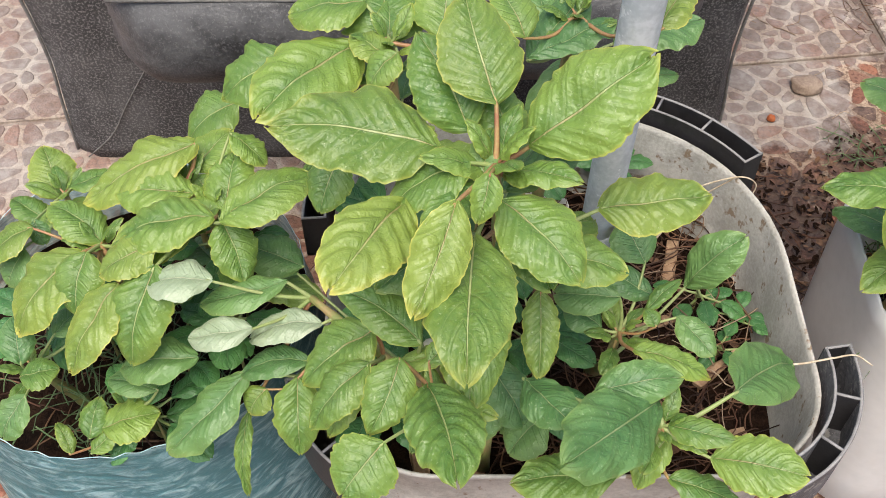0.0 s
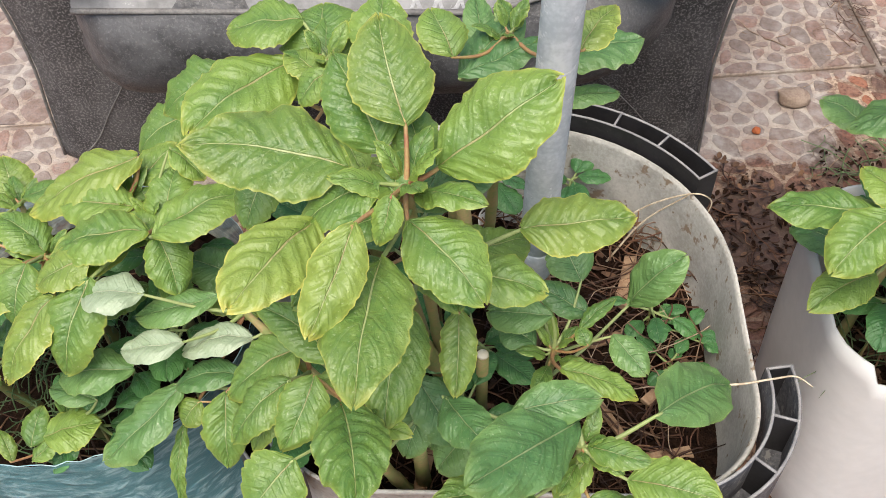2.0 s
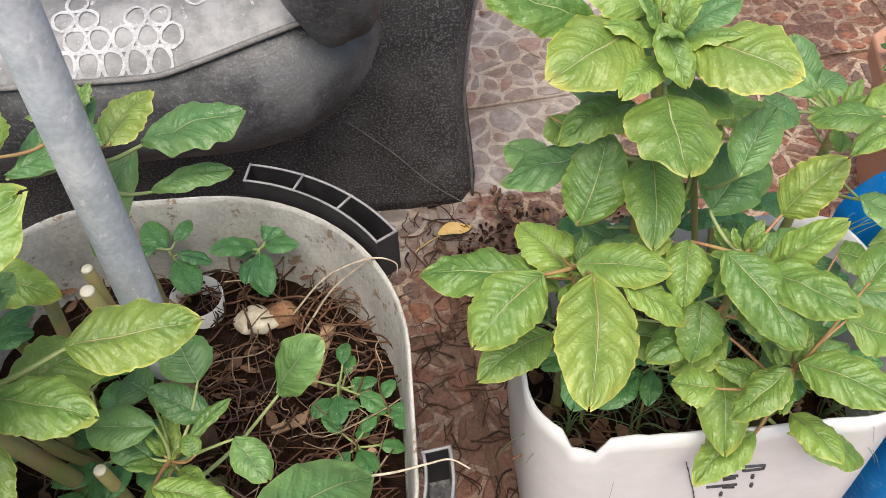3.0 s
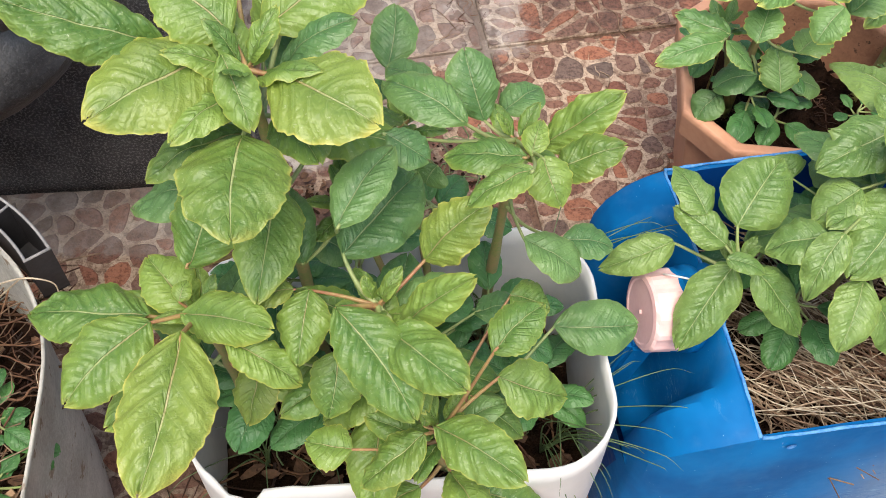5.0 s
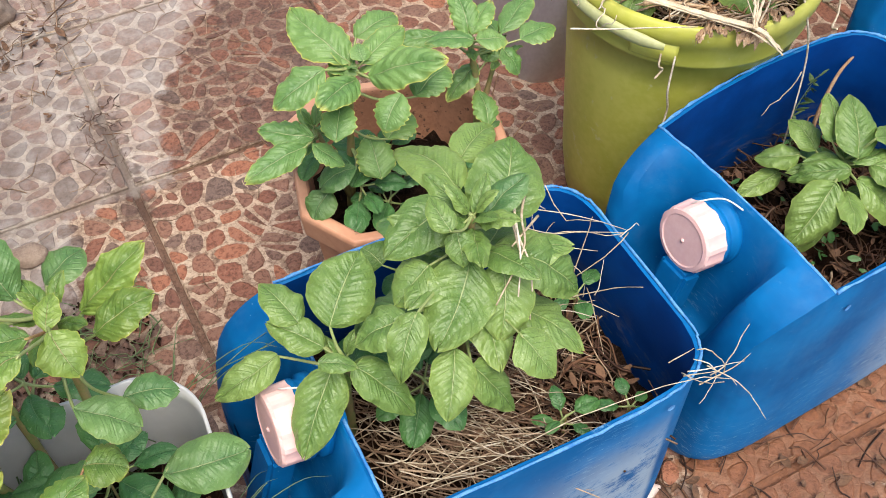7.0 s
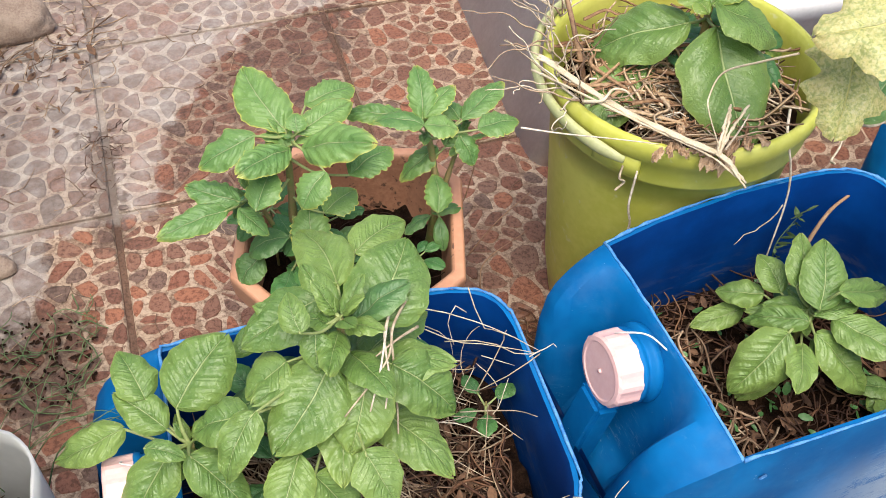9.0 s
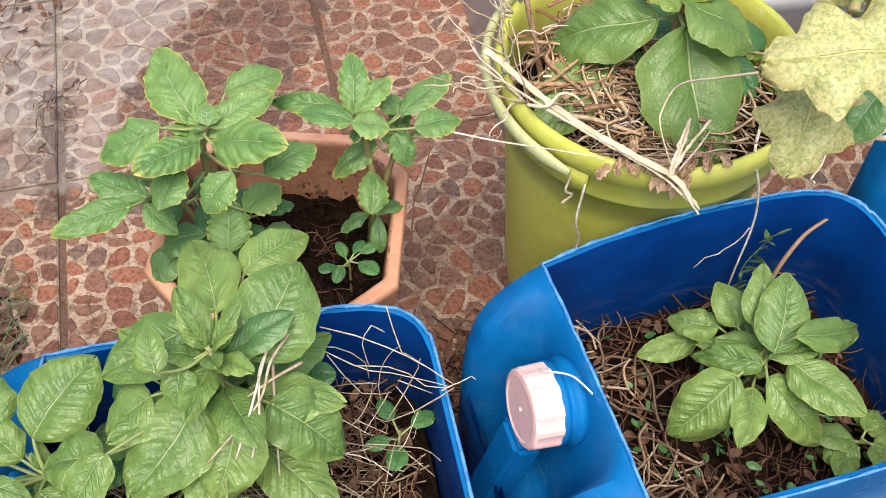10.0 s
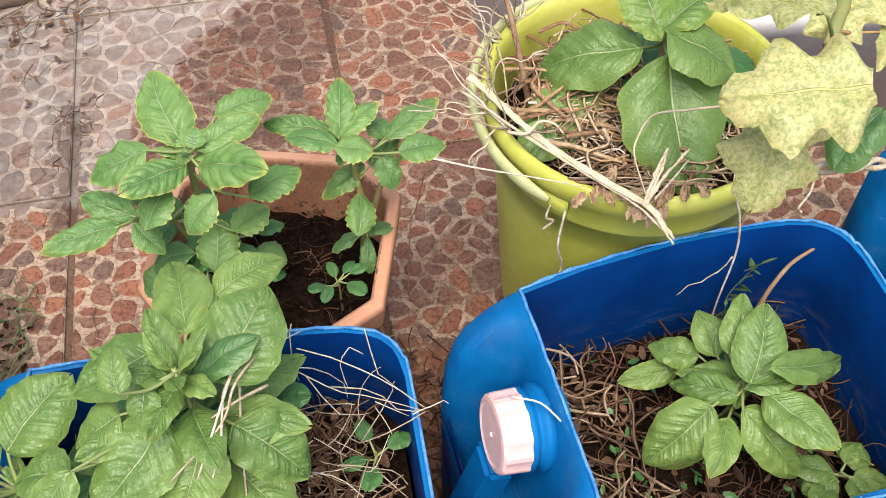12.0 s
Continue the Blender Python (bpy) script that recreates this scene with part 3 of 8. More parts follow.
# ---- containers ----
def mound(loop, z, height, material, name, parent, seed=0, n=14, jag=0.01):
    """A bumpy bed of soil inside a closed outline."""
    c = sum((Vector((*p[:2], 0)) for p in loop), Vector()) / len(loop)
    rings = []
    for k in range(n, 0, -1):
        f = k / n
        ring = []
        for p in loop:
            q = c.lerp(Vector((*p[:2], 0)), f)
            q.z = z + height * (1 - f * f) + jag * noise.noise(Vector((q.x * 38 + seed, q.y * 38, 0))) + 0.6 * jag * noise.noise(Vector((q.x * 110, q.y * 110 + seed, 3)))
            ring.append(q)
        rings.append(ring)
    return part(name, loft(rings, True, False, True), material, parent)


def jerrycan(place, turn, label, cap=True, height=0.288, hw=0.127, pinch=0.0, stretch=0.0, neck_y=0.012):
    """A blue jerrycan lying on its side with the upper face cut away. Local x runs from the shoulder to the base."""
    can = thing("jerrycan_planter", place, turn, label, "planter", "blue jerrycan planters")
    L, xs, h = 0.402, 0.102, height

    def back(x):
        """The far wall draws in towards the shoulder."""
        t = min(1.0, max(0.0, (x - 0.05) / 0.18))
        return 1 - pinch * (1 - t * t * (3 - 2 * t))

    rings, m = [], 28
    stations = [(0.0, 0.72, 0.62), (0.003, 0.79, 0.70), (0.010, 0.86, 0.79), (0.022, 0.92, 0.87), (0.035, 0.95, 0.915), (0.05, 0.97, 0.945), (0.064, 0.985, 0.965), (0.076, 0.99, 0.98), (0.088, 0.997, 0.99), (xs, 1.0, 1.0), (0.16, 1.01, 1.0),
                (0.25, 1.02, 1.0), (0.32, 1.01, 1.0), (0.35, 0.985, 1.0), (0.37, 0.94, 1.0), (0.382, 0.88, 1.0), (0.391, 0.79, 1.0), (0.395, 0.70, 1.0), (0.398, 0.55, 1.0)]

    stations = [(x + stretch * (x - xs) / 0.296 if x > xs else xs - (xs - x) * 0.77, p, q) for x, p, q in stations]
    L += stretch
    fine = []
    for p, q in zip(stations, stations[1:]):
        steps = 3 if q[0] <= xs else 1
        fine += [tuple(u + (v - u) * k / steps for u, v in zip(p, q)) for k in range(steps)]
    stations = fine + [stations[-1]]

    def section(k, a, b):
        """From the back rim down, under and up to the front rim."""
        r = 0.045 * (0.6 if k else 1.0)
        w, top = hw * a, h * b
        pts = [(w, top), (w, top * 0.75), (w, top * 0.5), (w * 1.005, top * 0.3)]
        pts += [(w - r + r * math.cos(radians(t)), r - r * math.sin(radians(t))) for t in range(0, 91, 15)]
        pts += [(w * f, 0.0) for f in (0.35, 0.0, -0.35)]
        pts += [(-y, z) for y, z in reversed(pts[:11])]
        return pts

    shell = bmesh.new()
    rows = []
    for x, a, b in stations:
        rows.append([shell.verts.new((x, y * back(x) if y > 0 else y, z)) for y, z in section(0, a, b)])
    for p, q in zip(rows, rows[1:]):
        for i in range(len(p) - 1):
            shell.faces.new((p[i], p[i + 1], q[i + 1], q[i]))
    # end wall at the base of the can, and the closed shoulder
    last = rows[-1]
    shell.faces.new(list(reversed(last)))
    shell.faces.new(rows[0])
    prev = None
    for ring, (x, a, b) in zip(rows, stations):
        if x > xs:
            break
        p0, p1 = ring[0], ring[-1]
        arc = [p0]
        for k in range(1, m):
            y = p0.co.y + (p1.co.y - p0.co.y) * k / m
            gy, gx = min(max((0.088 - abs(y)) / 0.045, 0), 1), min(max((0.100 - x) / 0.036, 0), 1)
            dip = 0.135 * gy * gy * (3 - 2 * gy) * gx * gx * (3 - 2 * gx)
            arc.append(shell.verts.new((x, y, p0.co.z + 0.012 * math.sin(math.pi * k / m) ** 0.6 * (1.0 if x < xs else 0.4) - dip)))
        arc.append(p1)
        if prev:
            for k in range(m):
                shell.faces.new((prev[k], arc[k], arc[k + 1], prev[k + 1]))
        else:
            shell.faces.new(arc)
        prev = arc
    bmesh.ops.recalc_face_normals(shell, faces=shell.faces)
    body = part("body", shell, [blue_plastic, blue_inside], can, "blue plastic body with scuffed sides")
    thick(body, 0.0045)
    # inner faces take the blue with shade painted in
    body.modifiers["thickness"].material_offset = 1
    bev = body.modifiers.new("soft", "BEVEL")
    bev.width, bev.segments, bev.limit_method, bev.angle_limit = 0.004, 2, "ANGLE", radians(40)
    # pale raw edge of the cut
    rim = [Vector((x, hw * a * back(x), h)) for x, a, b in stations if x >= xs]
    rim += [Vector((x, -hw * a, h)) for x, a, b in reversed(stations) if x >= xs]
    rim = bend(rim, 6)
    rng = random.Random(int(place[0] * 1000))
    part("cut_edge", wobble(tube([p + Vector((0, 0, 0.001)) for p in rim], [0.0009 + 0.0010 * rng.random() for _ in rim], 6), 0.0012, 140, place[0]), blue_cut, can, "pale ragged cut edge")
    lip = bend([Vector((xs, -hw, h)), Vector((xs, -hw * 0.4, h + 0.006)), Vector((xs, hw * 0.4, h + 0.006)), Vector((xs, hw * back(xs), h))], 8)
    part("cut_edge", wobble(tube(lip, 0.0016, 6), 0.0014, 90, place[0] + 3), blue_cut, can, "pale ragged cut edge")
    # neck, cap, handle
    axis = Matrix.Translation((0.112, neck_y, 0.262)) @ Euler((0, radians(-83), 0)).to_matrix().to_4x4()

    def ring_at(z, r, n=40, teeth=0.0):
        return [axis @ Vector(((r + (teeth if (i // 2) % 2 else 0)) * math.cos(2 * math.pi * i / n), (r + (teeth if (i // 2) % 2 else 0)) * math.sin(2 * math.pi * i / n), z)) for i in range(n)]

    neck = loft([ring_at(0.009, 0.0305), ring_at(0.010, 0.0373), ring_at(0.017, 0.0379), ring_at(0.018, 0.0328), ring_at(0.023, 0.0328), ring_at(0.024, 0.0367), ring_at(0.032, 0.0367), ring_at(0.033, 0.0328), ring_at(0.037, 0.0328), ring_at(0.038, 0.0350), ring_at(0.043, 0.0350), ring_at(0.044, 0.0305), ring_at(0.06, 0.0305)])
    part("neck", neck, blue_plastic, can, "threaded blue neck", True)
    if cap:
        lid = loft([ring_at(0.0425, 0.0337, 48, 0.0012), ring_at(0.0645, 0.0328, 48, 0.0012), ring_at(0.0670, 0.0316, 48), ring_at(0.0678, 0.0277, 48), ring_at(0.0668, 0.0262, 48), ring_at(0.0668, 0.0023, 48)], True, True, True)
        c = part("screw_cap", lid, pink_plastic, can, "pale pink ribbed screw cap", False)
        part("cap_nub", loft([ring_at(0.0668, 0.0022, 12), ring_at(0.0685, 0.0018, 12)], True, False, True), pink_plastic, c)
        tie = bend([axis @ Vector((0.020, 0.022, 0.05)), axis @ Vector((0.040, 0.008, 0.052)), axis @ Vector((0.046, -0.004, 0.035)), axis @ Vector((0.038, -0.02, 0.02))], 8)
        part("cap_tie", tube(tie, 0.0009, 5), plain("white_string", (0.62, 0.60, 0.56), (0.72, 0.70, 0.66), 80, 0.8), can, "white string tie")
    grip = bmesh.new()
    bmesh.ops.create_cube(grip, size=1.0, matrix=Matrix.Translation((0.028, -0.002, 0.150)) @ Euler((0, radians(14), 0)).to_matrix().to_4x4() @ Matrix.Diagonal((0.026, 0.036, 0.180, 1)))
    bmesh.ops.bevel(grip, geom=grip.edges[:], offset=0.004, segments=2, affect="EDGES")
    part("handle", grip, blue_plastic, can, "moulded blue carrying handle", False)
    soil_loop = [(x, hw * a * 0.955 * back(x)) for x, a, b in stations if x >= xs] + [(x, -hw * a * 0.955) for x, a, b in reversed(stations) if x >= xs]
    soil_loop = [(min(max(x, xs - 0.02), L - 0.012), y) for x, y in soil_loop]
    mound([tuple(p) for p in resample(soil_loop, 56)], 0.150, 0.012, soil_mat, "soil", can, place[0], 12, 0.012)
    # drilled drain holes and small scars on the near side
    for hx in (0.13, 0.36):
        part("drain_hole", loft([[Vector((hx + 0.004 * math.cos(t * math.pi / 5), -hw * 1.012 - 0.0012, 0.262 + 0.004 * math.sin(t * math.pi / 5))) for t in range(10)],
                                 [Vector((hx + 0.0022 * math.cos(t * math.pi / 5), -hw * 1.012 - 0.0006, 0.262 + 0.0022 * math.sin(t * math.pi / 5))) for t in range(10)]], True, False, True), blue_cut, can)
    return can


can_a = jerrycan((0.681, 0.592, 0), 5.0, "blue plastic jerrycan cut open lengthwise, holding straw-covered soil", True, 0.280, 0.130, 0.0, 0.017, -0.003)
can_b = jerrycan((1.106, 0.634, 0), 9.5, "blue jerrycan lying cut open, soil and dry clippings inside", True, 0.300, 0.131, 0.15, 0.012, 0.003)
jerrycan((1.560, 0.800, 0), 14.0, "blue cut jerrycan standing past the green bucket", cap=False)


def green_bucket(place):
    b = thing("green_bucket", place, 0, "lime green plastic bucket full of dry straw, handle folded down", "bucket")

    def ring(r, z, n=64):
        return [Vector((0.93 * r * math.cos(2 * math.pi * i / n), 0.93 * r * math.sin(2 * math.pi * i / n), 1.09 * z)) for i in range(n)]

    prof = [(0.0, 0.004), (0.095, 0.004), (0.106, 0.0), (0.112, 0.006), (0.122, 0.06), (0.139, 0.25), (0.1425, 0.285), (0.1472, 0.287), (0.149, 0.292), (0.149, 0.312), (0.155, 0.318), (0.157, 0.330), (0.155, 0.338), (0.150, 0.340), (0.146, 0.337),
            (0.143, 0.325), (0.138, 0.27), (0.130, 0.16), (0.0, 0.16)]
    body = part("body", loft([ring(max(r, 0.001), z) for r, z in prof]), lime_plastic, b, "glossy lime bucket wall with a rolled rim")
    # folded handle: a flat band with round ends, and the plates it hangs on
    hang, sizes = [], []
    for k in range(41):
        a = radians(106 + k * 123 / 40)
        r = 0.1515 + 0.0025 * math.sin(math.pi * k / 40)
        hang.append(Vector((r * math.cos(a), r * math.sin(a), 0.362 - 0.014 * (k / 40) ** 2)))
        sizes.append(0.0072 * min(1.0, 0.55 + 0.16 * min(k, 40 - k)))
    hb = tube(hang, sizes, 14)
    for v in hb.verts:
        flat = Vector((v.co.x, v.co.y, 0)).normalized()
        v.co -= flat * (v.co.xy.length - 0.153) * 0.35
    handle = part("handle", hb, lime_pale, b, "faded lime handle lying round the rim")
    for a0 in (214, 34):
        ang = [radians(a0 + 1.6 * k) for k in range(14)]
        plate = [[Vector((r * math.cos(t), r * math.sin(t), z)) for t in ang] for r, z in ((0.1385, 0.346), (0.1430, 0.346), (0.1430, 0.324), (0.1405, 0.3215), (0.1340, 0.3215), (0.1340, 0.346))]
        bm = loft(plate, False)
        for end in (0, -1):
            bm.verts.ensure_lookup_table()
            bm.faces.new([bm.verts[i * 14 + (end % 14)] for i in range(6)])
        part("handle_ear", bm, lime_plastic, b, "lip below the rim that carries the handle")
    mound([(0.126 * math.cos(2 * math.pi * i / 48), 0.126 * math.sin(2 * math.pi * i / 48)) for i in range(48)], 0.312, 0.02, soil_mat, "soil", b, 4.0, 10, 0.012)
    for k, (a, l) in enumerate(((228, 0.028), (234, 0.105))):
        p = Vector((0.142 * math.cos(radians(a)), 0.142 * math.sin(radians(a)), 0.332))
        pts = bend([p, p + Vector((-0.004, -0.006, -l * 0.4)), p + Vector((0.003, -0.004, -l * 0.7)), p + Vector((-0.006 + 0.004 * k, -0.006, -l))], 6)
        part("string", tube(pts, 0.0013, 5), pale_straw, b, "frayed white string hanging from the handle")
    return b


green_bucket((1.317, 0.938, 0))


def terracotta_pot(place, turn):
    p = thing("terracotta_pot", place, turn, "terracotta-coloured plastic pot with cut corners and moist soil", "plant pot")

    def octa(hx, hy, c, z):
        return [Vector(q) for q in ((hx, -hy + c, z), (hx, hy - c, z), (hx - c, hy, z), (-hx + c, hy, z), (-hx, hy - c, z), (-hx, -hy + c, z), (-hx + c, -hy, z), (hx - c, -hy, z))]

    prof = [(0.080, 0.03, 0.0), (0.088, 0.034, 0.004), (0.108, 0.045, 0.165), (0.109, 0.046, 0.168), (0.116, 0.048, 0.170), (0.119, 0.049, 0.174), (0.122, 0.050, 0.205), (0.120, 0.049, 0.210), (0.110, 0.045, 0.210), (0.107, 0.044, 0.207), (0.104, 0.043, 0.17), (0.094, 0.04, 0.09)]
    bm = loft([octa(h, h, c, z) for h, c, z in prof], True, True, True)
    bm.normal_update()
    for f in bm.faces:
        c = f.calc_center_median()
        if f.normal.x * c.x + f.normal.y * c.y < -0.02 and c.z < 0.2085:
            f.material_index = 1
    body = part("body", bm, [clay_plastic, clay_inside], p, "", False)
    bev = body.modifiers.new("soft", "BEVEL")
    bev.width, bev.segments, bev.limit_method, bev.angle_limit = 0.003, 2, "ANGLE", radians(25)
    mound([tuple(q) for q in resample([(v.x, v.y) for v in octa(0.100, 0.100, 0.042, 0)], 48)], 0.130, 0.014, soil_mat, "soil", p, 9.0, 14, 0.022)
    return p


terracotta_pot((0.962, 0.912, 0), -10)


def white_pot(place, turn):
    p = thing("white_container_pot", place, turn, "white plastic container cut down to a planter, jagged rim", "plant pot")
    loop = resample(rrect(0.157, 0.106, 0.056, 8), 96)
    rng = random.Random(8)

    def height(i):
        q = loop[i]
        z = 0.310 + 0.009 * noise.noise(Vector((q.x * 14, q.y * 14, 2))) + 0.003 * noise.noise(Vector((q.x * 90, q.y * 90, 5)))
        if q.y < -0.08 and -0.135 < q.x < -0.105:
            z -= 0.022
        return z

    rings = []
    for f, s in ((0.0, 0.86), (0.004, 0.90), (0.03, 0.93), (0.2, 0.96), (0.5, 0.985), (0.8, 1.0), (0.93, 1.0), (1.0, 1.0)):
        rings.append([Vector((q.x * s, q.y * s, f * height(i))) for i, q in enumerate(loop)])
    body = part("body", loft(rings, True, True, False), white_plastic, p, "white wall with a faint moulded ridge")
    thick(body, 0.003)
    mound([(q.x * 0.95, q.y * 0.95) for q in loop], 0.175, 0.012, soil_mat, "soil", p, 2.0, 12, 0.012)
    # worn printing on the near side, too worn to read
    ink = plain("worn_black_ink", (0.02, 0.02, 0.022), (0.06, 0.06, 0.065), 80, 0.6, 0.1)
    def dash(bars, x, z, w, tilt, h=0.0014):
        f = z / 0.310
        q = 0.96 + 0.025 * min(1.0, max(0.0, (f - 0.2) / 0.3)) + 0.015 * min(1.0, max(0.0, (f - 0.5) / 0.3))
        bmesh.ops.create_cube(bars, size=1.0, matrix=Matrix.Translation((x, -0.106 * q - 0.0006, z)) @ Euler((0, tilt, 0)).to_matrix().to_4x4() @ Matrix.Diagonal((w, 0.0026, h, 1)))

    # marks run down the wall in columns, printed sideways
    for x0, z0, slant, n, wide in ((-0.002, 0.250, 0.15, 4, 0.026), (0.024, 0.246, 0.15, 3, 0.018), (-0.014, 0.176, -0.15, 6, 0.019), (0.027, 0.170, -0.13, 6, 0.019), (0.052, 0.158, -0.22, 5, 0.018)):
        bars = bmesh.new()
        for k in range(n):
            z = z0 - 0.0165 * k
            x = x0 - slant * (z - z0) * (-1 if slant < 0 else 1) * (1 if slant > 0 else -1)
            style = rng.randrange(4)
            if style == 0:
                dash(bars, x, z + 0.0035, wide * 0.9, 0.05)
                dash(bars, x, z - 0.0035, wide * 0.9, -0.05)
                dash(bars, x - wide * 0.46, z, 0.007, 1.57)
                dash(bars, x + wide * 0.46, z, 0.007, 1.57)
            elif style == 1:
                dash(bars, x, z, wide, rng.uniform(-0.4, 0.1))
                dash(bars, x + wide * 0.25, z - 0.004, wide * 0.4, rng.uniform(-0.2, 0.5))
            elif style == 2:
                dash(bars, x - wide * 0.2, z, wide * 0.45, 0.5)
                dash(bars, x + wide * 0.22, z, wide * 0.45, -0.5)
            else:
                dash(bars, x, z, 0.006, 1.57, 0.0022)
        part("print_line", bars, ink, p, "worn black printed marks", False)
    bars = bmesh.new()
    for k in range(7):
        dash(bars, -0.034 + 0.0030 * k + 0.001 * rng.random(), 0.262 - 0.0115 * k, 0.012, 1.32, 0.0007)
    part("scratch", bars, ink, p, "thin dark scratch below the rim", False)
    return p


white_pot((0.527, 0.549, 0), 1.0)


def uneven_rect(x0, x1, y0, y1, radii, n=12):
    """A rectangle whose corners have different radii: north-east, north-west, south-west, south-east."""
    ne, nw, sw, se = radii
    out = []
    for cx, cy, r, a0 in ((x1 - ne, y1 - ne, ne, 0), (x0 + nw, y1 - nw, nw, 90), (x0 + sw, y0 + sw, sw, 180), (x1 - se, y0 + se, se, 270)):
        out += [(cx + r * math.cos(radians(a0 + 90 * i / n)), cy + r * math.sin(radians(a0 + 90 * i / n))) for i in range(n + 1)]
    return out


def grey_pot(place):
    p = thing("grey_square_pot", place, 0, "weathered pale grey plastic tub with rounded corners", "plant pot")
    outline = resample(uneven_rect(-0.188, 0.188, -0.183, 0.183, (0.172, 0.13, 0.09, 0.083)), 140)

    def at(s, z):
        return [Vector((q.x * s, q.y * s, z)) for q in outline]

    prof = [(0.80, 0.0), (0.82, 0.004), (0.90, 0.12), (0.965, 0.30), (0.987, 0.350), (1.0, 0.352), (1.002, 0.355), (1.0, 0.3575), (0.990, 0.357), (0.982, 0.352), (0.955, 0.30), (0.90, 0.18)]
    part("body", loft([at(s, z) for s, z in prof], True, True, True), grey_plastic, p, "grey wall stained brown inside")
    mound([(q.x, q.y) for q in at(0.935, 0)], 0.262, 0.012, soil_mat, "soil", p, 6.0, 14, 0.014)
    for cx, cy, r, a0, a1 in ((0.016, 0.011, 0.172, 32, 77), (0.105, -0.100, 0.083, -70, 9), (-0.058, 0.053, 0.13, 142, 184), (-0.098, -0.093, 0.09, 190, 240)):
        n = 22
        ang = [radians(a0 + (a1 - a0) * i / n) for i in range(n + 1)]
        ri, ro = r + 0.0045, r + 0.0255
        z0, z1 = 0.322, 0.372

        def arc(rad, z):
            return [Vector((cx + rad * math.cos(a), cy + rad * math.sin(a), z)) for a in ang]

        seg = loft([arc(ri, z1), arc(ri, z0), arc(ro, z0), arc(ro, z1), arc(ro - 0.0025, z1), arc(ro - 0.0025, z0 + 0.004), arc(ri + 0.0025, z0 + 0.004), arc(ri + 0.0025, z1), arc(ri, z1)], False)
        brk = part("corner_bracket", seg, dusty_plastic if a0 == -70 else black_plastic, p, "black curved double-walled corner bracket", False)
        for rad in (ri + 0.0012, ro - 0.0012):
            part("worn_edge", tube(arc(rad, z1), 0.0013, 5), ring_edge, brk)
        for f in (0, 0.36, 0.68, 1):
            a = radians(a0 + (a1 - a0) * f)
            d, c = Vector((math.cos(a), math.sin(a), 0)), Vector((cx, cy, 0))
            t = Vector((-d.y, d.x, 0)) * 0.0012
            rib = [[c + d * ri + Vector((0, 0, z)) - t, c + d * ro + Vector((0, 0, z)) - t, c + d * ro + Vector((0, 0, z)) + t, c + d * ri + Vector((0, 0, z)) + t] for z in (z0 + 0.003, z1 - 0.0005)]
            part("rib", loft(rib, True, True, True), black_plastic, brk, "", False)
            part("worn_edge", tube([c + d * ri + Vector((0, 0, z1)), c + d * ro + Vector((0, 0, z1))], 0.0012, 5), ring_edge, brk)
    return p


grey_pot((0.095, 0.500, 0))


